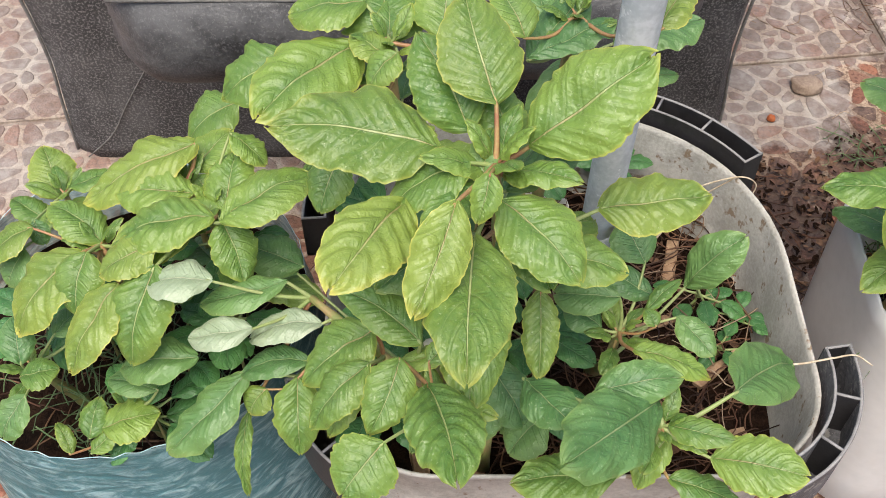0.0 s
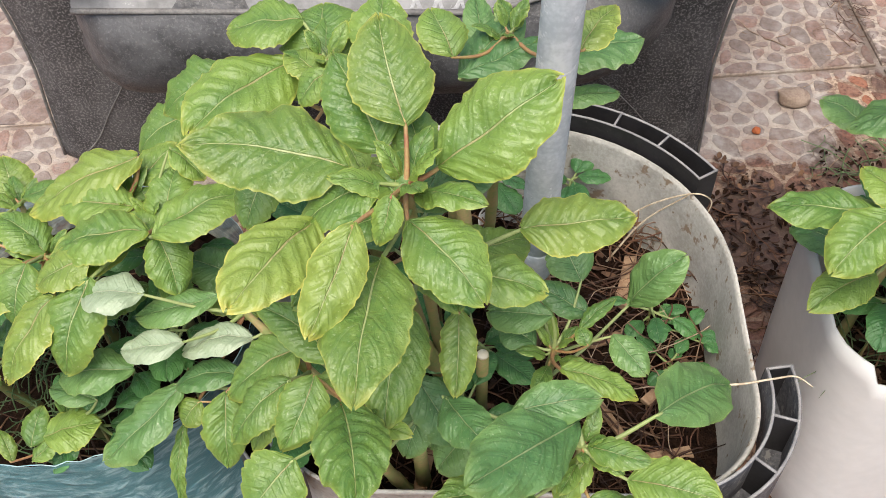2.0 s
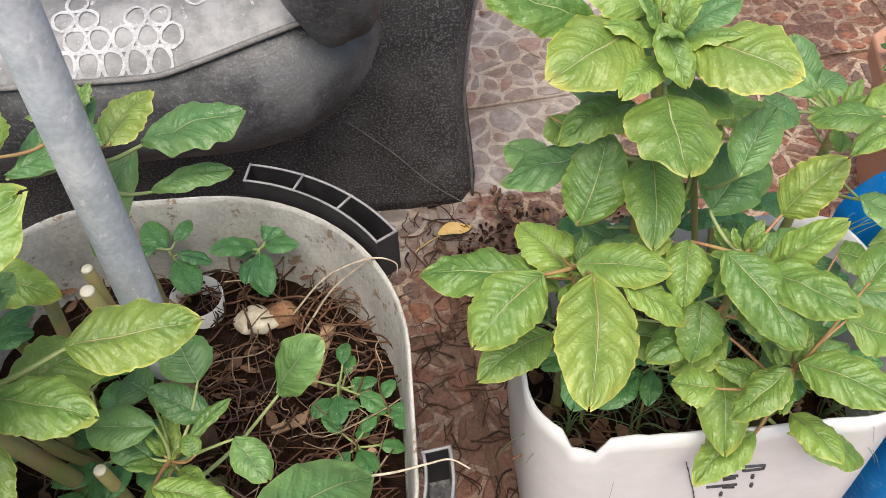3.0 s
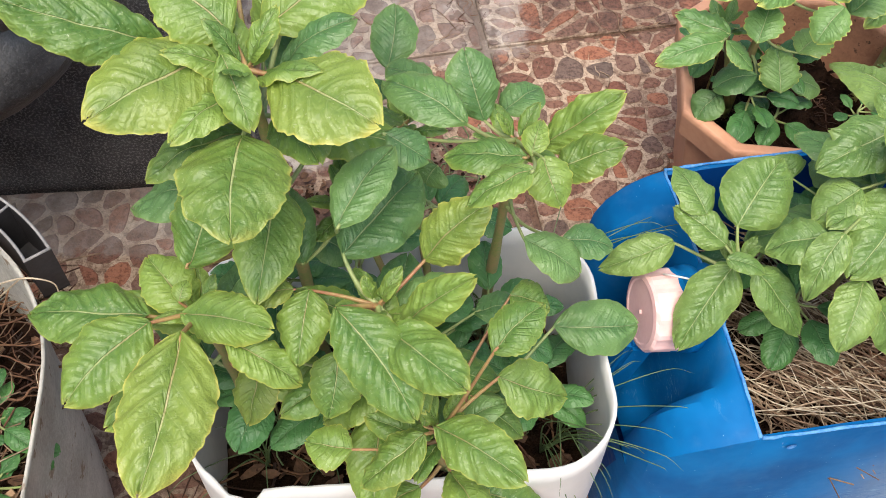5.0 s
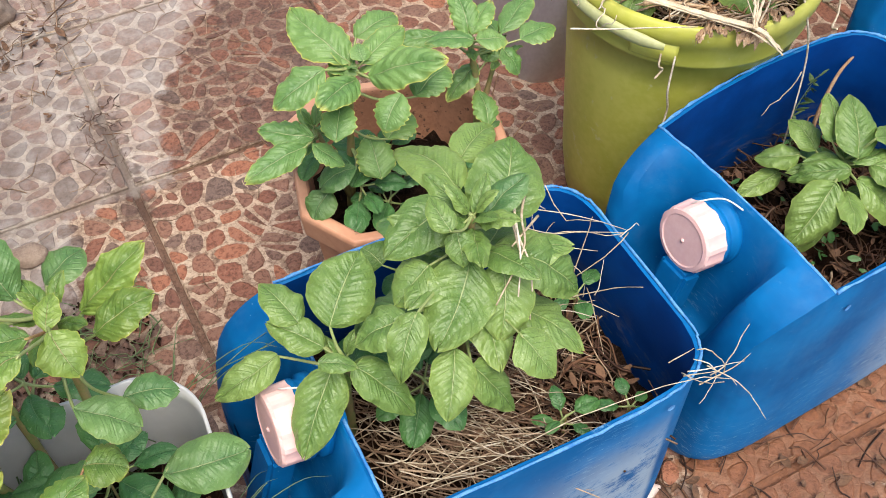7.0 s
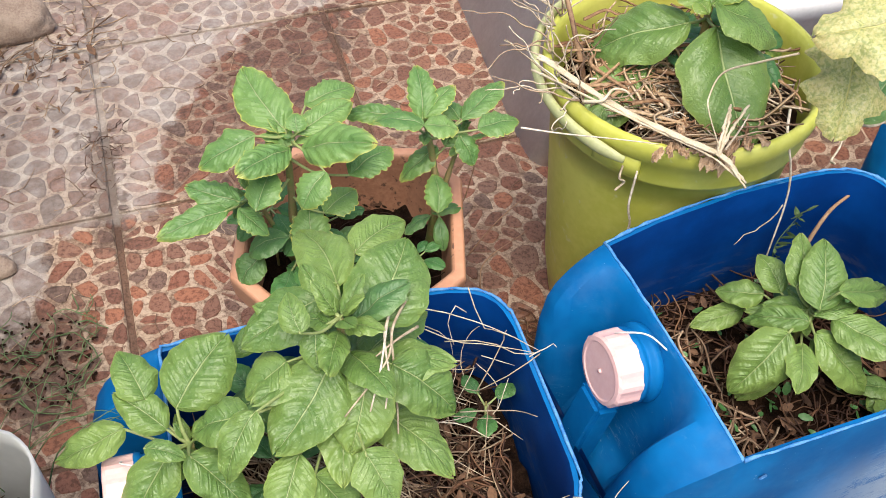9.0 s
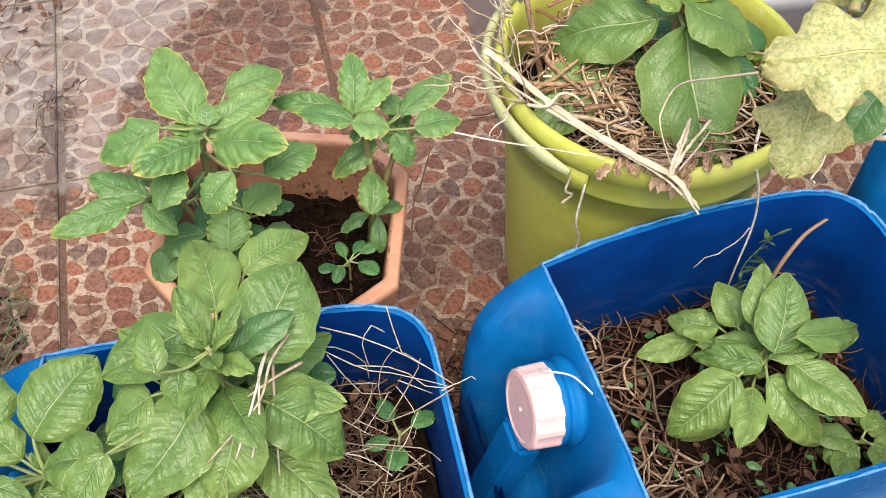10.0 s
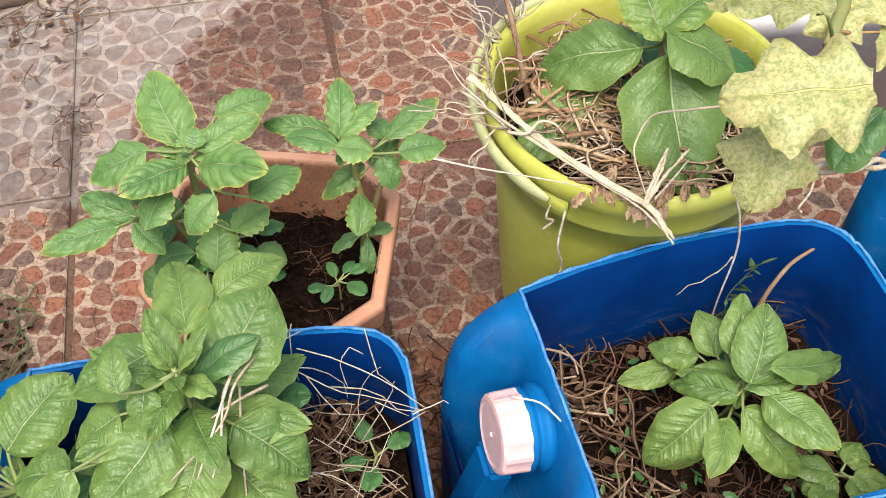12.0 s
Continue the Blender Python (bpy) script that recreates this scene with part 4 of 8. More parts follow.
def bag_planter(place):
    p = thing("bag_planter", place, 0, "blue-tinted plastic grow bag wrapped round dark soil", "grow bag")
    rng = random.Random(3)
    n = 96

    def ring(r, z, wave=0.0):
        out = []
        for i in range(n):
            a = 2 * math.pi * i / n
            k = 1 + wave * noise.noise(Vector((math.cos(a) * 3, math.sin(a) * 3, z * 20))) + 0.4 * wave * math.sin(9 * a + z * 60)
            out.append(Vector((r * k * math.cos(a), r * k * math.sin(a), z + (0.008 * noise.noise(Vector((math.cos(a) * 2.2, math.sin(a) * 2.2, 7))) if z > 0.3 else 0))))
        return out

    prof = [(0.10, 0.0, 0.02), (0.135, 0.006, 0.03), (0.158, 0.06, 0.035), (0.166, 0.14, 0.03), (0.162, 0.21, 0.025), (0.155, 0.27, 0.02), (0.150, 0.31, 0.02), (0.149, 0.335, 0.02)]
    m = Nodes("blue_film")
    x, y, z = m.split(m.co.outputs["Object"])
    dark = m.step(z, 0.31, 0.235)
    streak = m.node("ShaderNodeTexNoise", Scale=9.0, Detail=6.0, Roughness=0.7, Distortion=1.5)
    mp = m.node("ShaderNodeMapping", Vector=m.co.outputs["Object"])
    mp.inputs["Scale"].default_value, mp.inputs["Rotation"].default_value = (2.5, 2.5, 8.0), (0.25, 0.3, 0)
    m.put(streak, "Vector", mp.outputs[0])
    s = m.step(streak.outputs[0], 0.42, 0.68)
    col = m.mix(s, (0.14, 0.35, 0.39), (0.42, 0.62, 0.65))
    m.bump(streak.outputs[0], 0.8, 0.006)
    m.set(Base_Color=col, Roughness=0.3, Specular_IOR_Level=0.5)
    clear = m.node("ShaderNodeBsdfTransparent", Color=(0.70, 0.88, 0.92, 1))
    mix = m.node("ShaderNodeMixShader", Fac=m.math("MULTIPLY", m.math("SUBTRACT", 0.52, m.math("MULTIPLY", s, 0.24)), 1.0))
    m.t.links.new(m.bsdf.outputs[0], mix.inputs[1])
    m.t.links.new(clear.outputs[0], mix.inputs[2])
    m.t.links.new(mix.outputs[0], m.out.inputs["Surface"])
    part("film", loft([ring(r, z, w) for r, z, w in prof], True, True), m.mat, p, "wrinkled see-through blue plastic film")
    soil_core = loft([ring(r * 0.975, z, w) for r, z, w in prof[:6]], True, True, False)
    part("soil_ball", soil_core, soil_mat, p)
    mound([(0.146 * math.cos(2 * math.pi * i / 48), 0.146 * math.sin(2 * math.pi * i / 48)) for i in range(48)], 0.262, 0.014, soil_mat, "soil", p, 12.0, 12, 0.014)
    top = [q + Vector((0, 0, 0.001)) for q in ring(0.149, 0.335, 0.02)]
    part("torn_rim", wobble(tube(top + top[:2], 0.0004, 5), 0.0030, 90, 2), plain("white_film_edge", (0.28, 0.46, 0.50), (0.52, 0.66, 0.68), 60, 0.5), p, "frayed whitish rim of the film")
    return p


bag_planter((-0.262, 0.490, 0))


def foam_box():
    b = thing("foam_box", (1.60, 1.50, 0), 3, "white foam box standing behind the green bucket", "box")
    bm = bmesh.new()
    loop_i = rrect(0.31, 0.27, 0.02, 4)
    rings = []
    for lp, z, draw in ((rrect(0.37, 0.32, 0.04, 4), 0.0, 0.0), (rrect(0.35, 0.31, 0.03, 4), 0.20, 0.095), (rrect(0.36, 0.32, 0.03, 4), 0.205, 0.098), (rrect(0.36, 0.32, 0.03, 4), 0.25, 0.110), (loop_i, 0.25, 0.10), (loop_i, 0.16, 0.10)):
        # the side towards the pots slopes inward, shaped so to catch more light
        rings.append([Vector((x + (draw if x < -0.1 else 0.0), y, z)) for x, y in lp])
    part("body", loft(rings, True, True, True, bm), styrofoam, b, "white foam walls with a thick rim")
    mound([(q[0] + (0.10 if q[0] < -0.1 else 0.0), q[1]) for q in resample(rrect(0.31, 0.27, 0.02, 4), 40)], 0.20, 0.02, soil_mat, "soil", b, 3, 8)
    return b


foam_box()


# ---- the black armchair ----
def armchair():
    ch = thing("armchair", (-0.068, 0.965, 0), 0, "worn black leatherette armchair with a bulging seat cushion", "armchair")
    cloth = Nodes("speckled_black_leatherette")
    n1, n2, n3 = cloth.noise(16, 4, 0.6), cloth.noise(330, 3, 0.75), cloth.noise(150, 4, 0.6)
    col = cloth.mix(cloth.step(n1, 0.35, 0.7), (0.034, 0.032, 0.033), (0.078, 0.075, 0.075))
    col = cloth.mix(cloth.math("MULTIPLY", cloth.step(n2, 0.50, 0.60), 0.8), col, (0.22, 0.21, 0.205))
    cloth.bump(cloth.math("ADD", n2, n3), 0.6, 0.0014)
    cloth = cloth.set(Base_Color=col, Roughness=0.62, Specular_IOR_Level=0.4)
    hide = Nodes("faded_black_leather")
    n1, n3 = hide.noise(14, 5, 0.65), hide.noise(220, 4, 0.6)
    col = hide.mix(hide.step(n1, 0.38, 0.66), (0.034, 0.033, 0.034), (0.106, 0.105, 0.107))
    col = hide.mix(hide.math("MULTIPLY", hide.step(hide.noise(330, 3, 0.75), 0.53, 0.64), 0.34), col, (0.22, 0.215, 0.21))
    crease = hide.noise(30, 4, 0.6)
    hide.bump(hide.math("ADD", n3, hide.math("MULTIPLY", crease, 1.2)), 0.65, 0.0018)
    hide = hide.set(Base_Color=col, Roughness=0.44, Specular_IOR_Level=0.4)
    # seat top in a paler grey than the front roll
    top_mat = Nodes("grey_seat_top")
    n1, n3 = top_mat.noise(22, 5, 0.7), top_mat.noise(190, 4, 0.6)
    col = top_mat.mix(top_mat.step(n1, 0.35, 0.68), (0.13, 0.128, 0.127), (0.27, 0.267, 0.265))
    worn = top_mat.step(top_mat.noise(130, 5, 0.75), 0.60, 0.68)
    col = top_mat.mix(top_mat.math("MULTIPLY", worn, 0.7), col, (0.50, 0.49, 0.48))
    top_mat.bump(top_mat.math("ADD", n3, worn), 0.4, 0.001)
    top_mat = top_mat.set(Base_Color=col, Roughness=0.6)
    seam_mat = plain("stitching", (0.10, 0.095, 0.09), (0.2, 0.19, 0.18), 60, 0.7)
    # waisted base: front, sides and back in one skin
    rings = []
    for z, s in ((0.0, 0.452), (0.02, 0.454), (0.08, 0.449), (0.16, 0.443), (0.24, 0.447), (0.32, 0.458), (0.395, 0.470), (0.40, 0.462)):
        loop = resample(rrect(s, 0.40, 0.05, 6), 88)
        rings.append([Vector((q.x * (1 - 0.37 * (q.y + 0.40)), q.y + 0.40, z)) for q in loop])
    base = part("base", loft(rings, True, True, True), cloth, ch, "black speckled base with rounded upright edges")
    for sx in (-1, 1):
        path = [Vector((sx * (s - 0.012), 0.0165, z)) for z, s in ((0.0, 0.452), (0.08, 0.449), (0.16, 0.443), (0.24, 0.447), (0.32, 0.458), (0.42, 0.475), (0.55, 0.49))]
        part("seam", tube(bend(path, 4), 0.0022, 5), seam_mat, ch, "piped seam up the base edge")
    # arms rise flush with the base, and a padded back closes the seat
    for sx in (-1, 1):
        rings = []
        for z, out, inn in ((0.397, 0.4705, 0.285), (0.42, 0.475, 0.280), (0.50, 0.486, 0.276), (0.565, 0.490, 0.278), (0.595, 0.482, 0.290), (0.605, 0.455, 0.315)):
            loop = resample(rrect((out - inn) / 2, 0.39, 0.035, 5), 48)
            rings.append([Vector(((sx * (out + inn) / 2 + q.x) * (1 - 0.37 * max(0.0, q.y + 0.392)), q.y + 0.392, z)) for q in loop])
        part("armrest", loft(rings, True, False, True), cloth, ch, "black speckled armrest with a rounded top")
    rings = []
    for z, y0, y1 in ((0.40, 0.60, 0.80), (0.55, 0.61, 0.83), (0.75, 0.64, 0.87), (0.88, 0.67, 0.89), (0.92, 0.70, 0.88)):
        loop = resample(rrect(0.33, (y1 - y0) / 2, 0.06, 5), 56)
        rings.append([Vector((q.x, q.y + (y0 + y1) / 2, z)) for q in loop])
    part("backrest", loft(rings, True, True, True), hide, ch, "creased black leather backrest")
    # the seat: a slab behind a rolled front that ends in puckered noses
    x0, x1, n, k = -0.264, 0.343, 44, 40
    rings = []
    for i in range(n + 1):
        x = x0 + (x1 - x0) * i / n
        e, low = max(0.0, (x - 0.255) / (x1 - 0.255), (x0 + 0.05 - x) / 0.05), max(0.0, (x - 0.16) / (x1 - 0.16), (x0 + 0.05 - x) / 0.05)
        up_s = max(0.06, (1 - min(1.0, e) ** 2.0) ** 0.60) if x > 0 else 1 - 0.3 * min(1.0, e) ** 2
        low_s = max(0.06, (1 - min(1.0, low) ** 2.0) ** 0.60) if x > 0 else 1 - 0.5 * min(1.0, low) ** 2
        yc, zc = -0.122 + 0.030 * (1 - up_s), 0.365 + 0.010 * (1 - up_s)
        ring = []
        for q in range(k):
            t = 2 * math.pi * q / k
            f = 0.5 + 0.5 * math.sin(t + 0.5)
            r = 0.083 * (up_s * f + low_s * (1 - f)) * (1 + (0.11 * math.sin(7 * t + 2) + 0.07 * math.sin(13 * t)) * e * e + 0.05 * noise.noise(Vector((x * 9, math.cos(t), math.sin(t)))))
            ring.append(Vector((x, yc + r * math.cos(t) * 1.03, zc + r * math.sin(t))))
        rings.append(ring)
    cush = part("seat_cushion", loft(rings, True, True, True), hide, ch, "creased black leather roll along the seat front")
    slab_rings = []
    for y, w, lo, hi in ((-0.12, 0.26, 0.33, 0.428), (-0.06, 0.268, 0.30, 0.434), (0.1, 0.275, 0.29, 0.437), (0.5, 0.275, 0.30, 0.437)):
        slab_rings.append([Vector((0.02 + w * cx, y, (lo + hi) / 2 + (hi - lo) / 2 * cz)) for cx, cz in ((1, 0.8), (0.97, 1), (-0.97, 1), (-1, 0.8), (-1, -1), (1, -1))])
    part("seat_slab", loft(slab_rings, True, True, True), hide, ch)
    def seat_edge(x):
        y = -0.192 + 0.040 * max(0.0, min(1.0, (x - 0.14) / 0.17)) ** 1.3
        return y, 0.365 + math.sqrt(0.0868 ** 2 - (y + 0.122) ** 2)

    seam_path = [Vector((x, *seat_edge(x))) for x in [-0.25 + 0.02 * k for k in range(29)]]
    part("piping", tube(seam_path, 0.0030, 6), seam_mat, cush, "stitched piping along the front")
    # pale worn seat panel with printed rings
    bm = bmesh.new()
    rows = []
    for k in range(20):
        row = []
        for i in range(21):
            x = -0.25 + 0.0275 * i
            y0 = seat_edge(x)[0]
            y = y0 + (-0.122 - y0) * k / 8 if k < 8 else -0.122 + 0.05 * (k - 8)
            z = 0.365 + math.sqrt(max(0.0, 0.0862 ** 2 - (y + 0.122) ** 2)) if k < 8 else 0.4512 - 0.004 * min(1, (k - 8) / 4)
            row.append(bm.verts.new((x, y, z + 0.001 * noise.noise(Vector((i * 0.8, y * 20, 0))))))
        rows.append(row)
    for a, b in zip(rows, rows[1:]):
        for i in range(20):
            bm.faces.new((a[i], a[i + 1], b[i + 1], b[i]))
    panel = part("seat_panel", bm, top_mat, cush, "pale grey worn seat top")
    # worn white print: a web that leaves round holes
    web = bmesh.new()
    for j in range(16):
        for i in range(20):
            cx, cy = -0.205 + i * 0.0210 + (0.0105 if j % 2 else 0), -0.183 + j * 0.01819
            if noise.noise(Vector((cx * 19, cy * 19, 4))) > 0.16 or not 0.06 < cx < 0.185:
                continue
            inner, outer = [], []
            for k in range(18):
                t = 2 * math.pi * k / 18 + math.pi / 6
                hexa = 0.01049 / math.cos((t % (math.pi / 3)) - math.pi / 6)
                hole = 0.0081 + 0.0007 * math.sin(3 * t + i + j)
                for ring, r in ((inner, hole), (outer, hexa)):
                    x, y = cx + r * math.cos(t + math.pi / 6), cy + r * math.sin(t + math.pi / 6)
                    y = max(y, -0.190)
                    z = 0.365 + math.sqrt(max(0.0, 0.0862 ** 2 - (y + 0.122) ** 2)) if y < -0.122 else 0.4512 - 0.004 * min(1.0, (y + 0.122) / 0.2)
                    ring.append(web.verts.new((x, y, z + 0.0014)))
            for k in range(18):
                web.faces.new((inner[k], outer[k], outer[(k + 1) % 18], inner[(k + 1) % 18]))
    bmesh.ops.remove_doubles(web, verts=web.verts[:], dist=0.0005)
    part("ring_relief", web, plain("pale_relief", (0.26, 0.26, 0.265), (0.44, 0.44, 0.445), 50, 0.6), cush, "worn white printed web of rings", False)
    # rolled bolster beside the seat, and arms
    for sx in (1, -1):
        line = [(0.312, -0.212, 0.50), (0.312, -0.208, 0.501), (0.311, -0.196, 0.503), (0.309, -0.170, 0.506), (0.302, -0.09, 0.512), (0.285, 0.1, 0.52), (0.272, 0.3, 0.52), (0.26, 0.5, 0.52)]
        bb = tube([Vector((0.034 + sx * (x - 0.034), y, z)) for x, y, z in line], [0.014, 0.028, 0.041, 0.051, 0.055, 0.055, 0.054, 0.05], 28)
        for v in bb.verts:
            t = (v.co.z - 0.505) / 0.05
            v.co.z = 0.505 + (v.co.z - 0.505) * 1.55 + 0.004 * math.sin(v.co.x * 160 + v.co.y * 30) * max(0, -t)
        part("bolster", wobble(bb, 0.006, 22, 8), hide, ch, "puckered black leather side bolster")
    part("thread", tube(bend([(-0.304, -0.004, 0.165), (-0.345, -0.003, 0.10), (-0.375, -0.004, 0.05), (-0.420, -0.002, 0.004)], 8), 0.0010, 4), seam_mat, ch, "loose pale thread hanging down the base")
    part("thread", tube(bend([(0.29, -0.004, 0.168), (0.34, -0.003, 0.11), (0.385, -0.004, 0.05), (0.429, -0.002, 0.004)], 8), 0.0009, 4), seam_mat, ch, "loose pale thread hanging down the base")
    return ch


armchair()


# ---- the steel pole ----
def steel_pole():
    p = thing("steel_pole", (0.113, 0.486, 0.262), 0, "galvanised steel pole standing on a wooden stake in the tub", "pole")
    foot, top = Vector((0.001, -0.005, 0.142)), Vector((0.009, -0.022, 0.75))
    part("shaft", tube([foot.lerp(top, k / 10) for k in range(11)], 0.0128, 28), zinc, p, "dull zinc tube")
    part("foot_collar", tube([foot, foot.lerp(top, 0.004), foot.lerp(top, 0.05), foot.lerp(top, 0.052)], [0.0120, 0.0136, 0.0137, 0.0128], 28), zinc, p)
    part("stake", wobble(tube([(0, 0, -0.01), (0.001, -0.002, 0.08), (0.001, -0.005, 0.146)], [0.011, 0.0105, 0.010], 12), 0.002, 60), bark, p, "brown wooden stake")
    return p


steel_pole()


# ---- plants ----
LOBED = ((0.0, 0.30), (0.13, 0.98), (0.26, 0.62), (0.44, 1.0), (0.54, 0.84), (0.64, 0.47), (0.78, 0.46), (0.90, 0.26), (1.0, 0.0))


class Plant:
    """A thing with stems and leaves; places are in world metres."""

    def __init__(self, label, stems, group="amaranth plants", thickness=0.0055, name="amaranth_plant", category="plant"):
        self.o = Vector(stems[0][0])
        self.ob = thing(name, self.o, 0, label, category, group)
        self.nodes, self.tips = [], []
        self.rng = random.Random(int(self.o.x * 5000 + self.o.y * 77))
        for k, pts in enumerate(stems):
            line = bend(pts, 8)
            n = len(line)
            self.nodes += line[n // 3:]
            self.tips.append(line[-1])
            r = thickness * (1 if k == 0 else 0.75)
            b = tube([p - self.o for p in line], [r * (1 - 0.5 * i / n) * (1 + 0.12 * math.sin(i * 2.1)) for i in range(n)], 8)
            part("stem", b, stem_mat, self.ob, "ribbed green stem flushed with red")

    def crown(self, n=8, size=0.03, kind="g"):
        """Young leaves crowding the tip of every stem."""
        for tip in self.tips:
            for k in range(n):
                a = 137.5 * k + self.rng.uniform(-15, 15)
                l = size * (0.55 + 0.6 * k / n) * self.rng.uniform(0.85, 1.15)
                d = 0.004 + 0.006 * k / n
                self.leaf(tip.x + d * math.cos(radians(a)), tip.y + d * math.sin(radians(a)), tip.z + 0.006 - 0.018 * k / n, l, l * 0.52, a, 62 - 52 * k / n, kind)

    def leaf(self, x, y, z, length, width, heading, slope, kind="g", mat=None, lobes=0.0):
        """A leaf from the blade's base, with its petiole back to the stem. heading, slope: degrees."""
        h, s = radians(heading), radians(slope)
        way = Vector((math.cos(h) * math.cos(s), math.sin(h) * math.cos(s), math.sin(s)))
        side = way.cross(Vector((0, 0, 1))).normalized()
        side.rotate(Matrix.Rotation(radians(self.rng.uniform(-9, 9)), 3, way))
        return self.grow(Vector((x, y, z)) - way * length * 0.05, way, side, length * 1.07, width, kind, mat, lobes)

    def blade(self, near, far, width, kind="g", roll=0, reach=0.76, mat=None, lobes=0.0):
        """A leaf whose midrib passes through two places, near its base and near its tip."""
        near, far = Vector(near), Vector(far)
        way = (far - near).normalized()
        length = (far - near).length / reach
        side = way.cross(Vector((0.0, -0.35, 1.0))).normalized()
        side.rotate(Matrix.Rotation(radians(roll + self.rng.uniform(-5, 5)), 3, way))
        return self.grow(near - way * length * (0.5 - reach / 2), way, side, length, width, kind, mat, lobes, False)

    def grow(self, S, way, side, length, width, kind, mat=None, lobes=0.0, nod=True):
        rng = self.rng
        up = side.cross(way).normalized()
        big = min(1.1, length / 0.07)
        nu, nv = (60, 20) if length > 0.045 else (40, 14) if length > 0.025 else (20, 8)
        arch, fold = rng.uniform(0.03, 0.10), rng.uniform(0.05, 0.30)
        curl = rng.uniform(0.02, 0.16) if nod else 0.0
        wave, phase, skew = rng.uniform(0.014, 0.040), rng.uniform(0, 6), rng.uniform(-0.05, 0.05)
        if kind == "l":
            peak, e1, f1, e2, f2 = rng.uniform(0.34, 0.42), rng.uniform(2.0, 2.5), rng.uniform(0.58, 0.72), rng.uniform(1.8, 2.2), rng.uniform(0.74, 0.90)
        elif kind in "du":
            peak, e1, f1, e2, f2 = rng.uniform(0.42, 0.52), rng.uniform(1.6, 2.0), rng.uniform(0.72, 0.90), rng.uniform(2.1, 2.6), rng.uniform(0.62, 0.80)
        else:
            peak, e1, f1, e2, f2 = rng.uniform(0.36, 0.46), rng.uniform(1.7, 2.2), rng.uniform(0.68, 0.88), rng.uniform(1.8, 2.3), rng.uniform(0.68, 0.86)
        count, stagger, rake = rng.uniform(5.6, 7.6), rng.uniform(0.2, 0.8), rng.uniform(0.22, 0.34)
        notch = rng.uniform(0.0, 0.05)
        scallop = {"g": 0.08, "y": 0.08, "e": 0.16, "d": 0.04}.get(kind, 0.02) * (1.0 if length < 0.06 else 0.30)
        if lobes:
            count, stagger = 3.2, 0.15
        quilt, crumple = rng.uniform(0.0010, 0.0024) * (0.25 if lobes else 0.85 if kind == "l" else 1.1 if kind != "d" else 0.8), rng.uniform(0.015, 0.05)
        bm = bmesh.new()
        uv, vein_uv = bm.loops.layers.uv.new("UVMap"), bm.loops.layers.uv.new("Vein")
        rows, co = [], {}
        for i in range(nu + 1):
            u = i / nu
            if u < peak:
                half = (1 - ((peak - u) / peak) ** e1) ** f1
            else:
                half = max(0.0, 1 - ((u - peak) / (1 - peak)) ** e2) ** f2
            if lobes:
                # three pairs of blunt forward lobes
                k = max(i for i in range(len(LOBED)) if LOBED[i][0] <= u + 1e-9)
                (u0, h0), (u1, h1) = LOBED[min(k, len(LOBED) - 2)], LOBED[min(k, len(LOBED) - 2) + 1]
                t = 0.5 - 0.5 * math.cos(math.pi * (u - u0) / (u1 - u0))
                half = h0 + (h1 - h0) * t
            half = max(0.5 * width * half, 0.0009)
            edge = [(1 if v > 0 else 0, 0.09 * noise.noise(Vector((u * 6 + phase, 3.0 if v > 0 else 9.0, phase))) + (0.07 if kind in "yge" else 0.02) * noise.noise(Vector((u * 22 + phase, 5.0 if v > 0 else 11.0, 1)))) for v in (-1, 1)]
            ruffle = [noise.noise(Vector((u * 6.5 + phase, 4.0 if v > 0 else 12.0, phase))) for v in (-1, 1)]
            row = []
            for j in range(-nv // 2, nv // 2 + 1):
                v = 2 * j / nv
                a = abs(v)
                k = 1 if v > 0 else 0
                half_v = half
                half_v *= 1 + edge[k][1] * a
                s_v = (u - rake * a ** 1.12) * count + (stagger if v > 0 else 0) + 0.22 * noise.noise(Vector((u * 4 + phase, v * 1.4, 7)))
                bulge = abs(math.sin(math.pi * (s_v - 0.5)))
                if not lobes:
                    half_v *= 1 + scallop * (bulge - 0.6) * a ** 4 * min(1.0, 6 * u, 8 * (1 - u))
                uu = u + lobes * a * a * u * (1 - u) - notch * (1 - a) * max(0, u - 0.9) * 10 + 0.04 * a * a * (u - 0.5)
                lift = length * (arch * 4 * u * (1 - u) - curl * u ** 3 * 0.9 - (0.03 * u if nod else 0.0))
                lift += half_v * (fold * a - (fold + 0.14) * a ** 3)
                lift += length * wave * 2.4 * (a ** 1.8) * ruffle[k] * min(1.0, 5 * (1 - u) + 0.2)
                lift += quilt * big * big * (bulge ** 1.1 - 0.6) * min(1, a * 5) * (1 - 0.35 * a ** 3) + 0.0018 * big * (a ** 0.5) * (1 - a) * 2
                lift += crumple * length * noise.noise(Vector((u * 4 + phase, v * 2.0, phase)))
                q = S + way * (length * uu) + side * (half_v * v + skew * length * 4 * u * (1 - u)) + up * lift
                vert = bm.verts.new(q - self.o)
                co[vert] = ((u, 0.5 + 0.5 * v), (s_v, a))
                row.append(vert)
            rows.append(row)
        for a, b in zip(rows, rows[1:]):
            for j in range(nv):
                f = bm.faces.new((a[j], a[j + 1], b[j + 1], b[j]))
                for lp in f.loops:
                    lp[uv].uv, lp[vein_uv].uv = co[lp.vert]
        # petiole
        fit = [n for n in self.nodes if n.z < S.z + 0.012] or self.nodes
        N = min(fit, key=lambda n: (n - S).length + 0.6 * abs((S.z - n.z) - 0.35 * (n.xy - S.xy).length))
        gap = (N - S).length
        first = len(bm.faces)
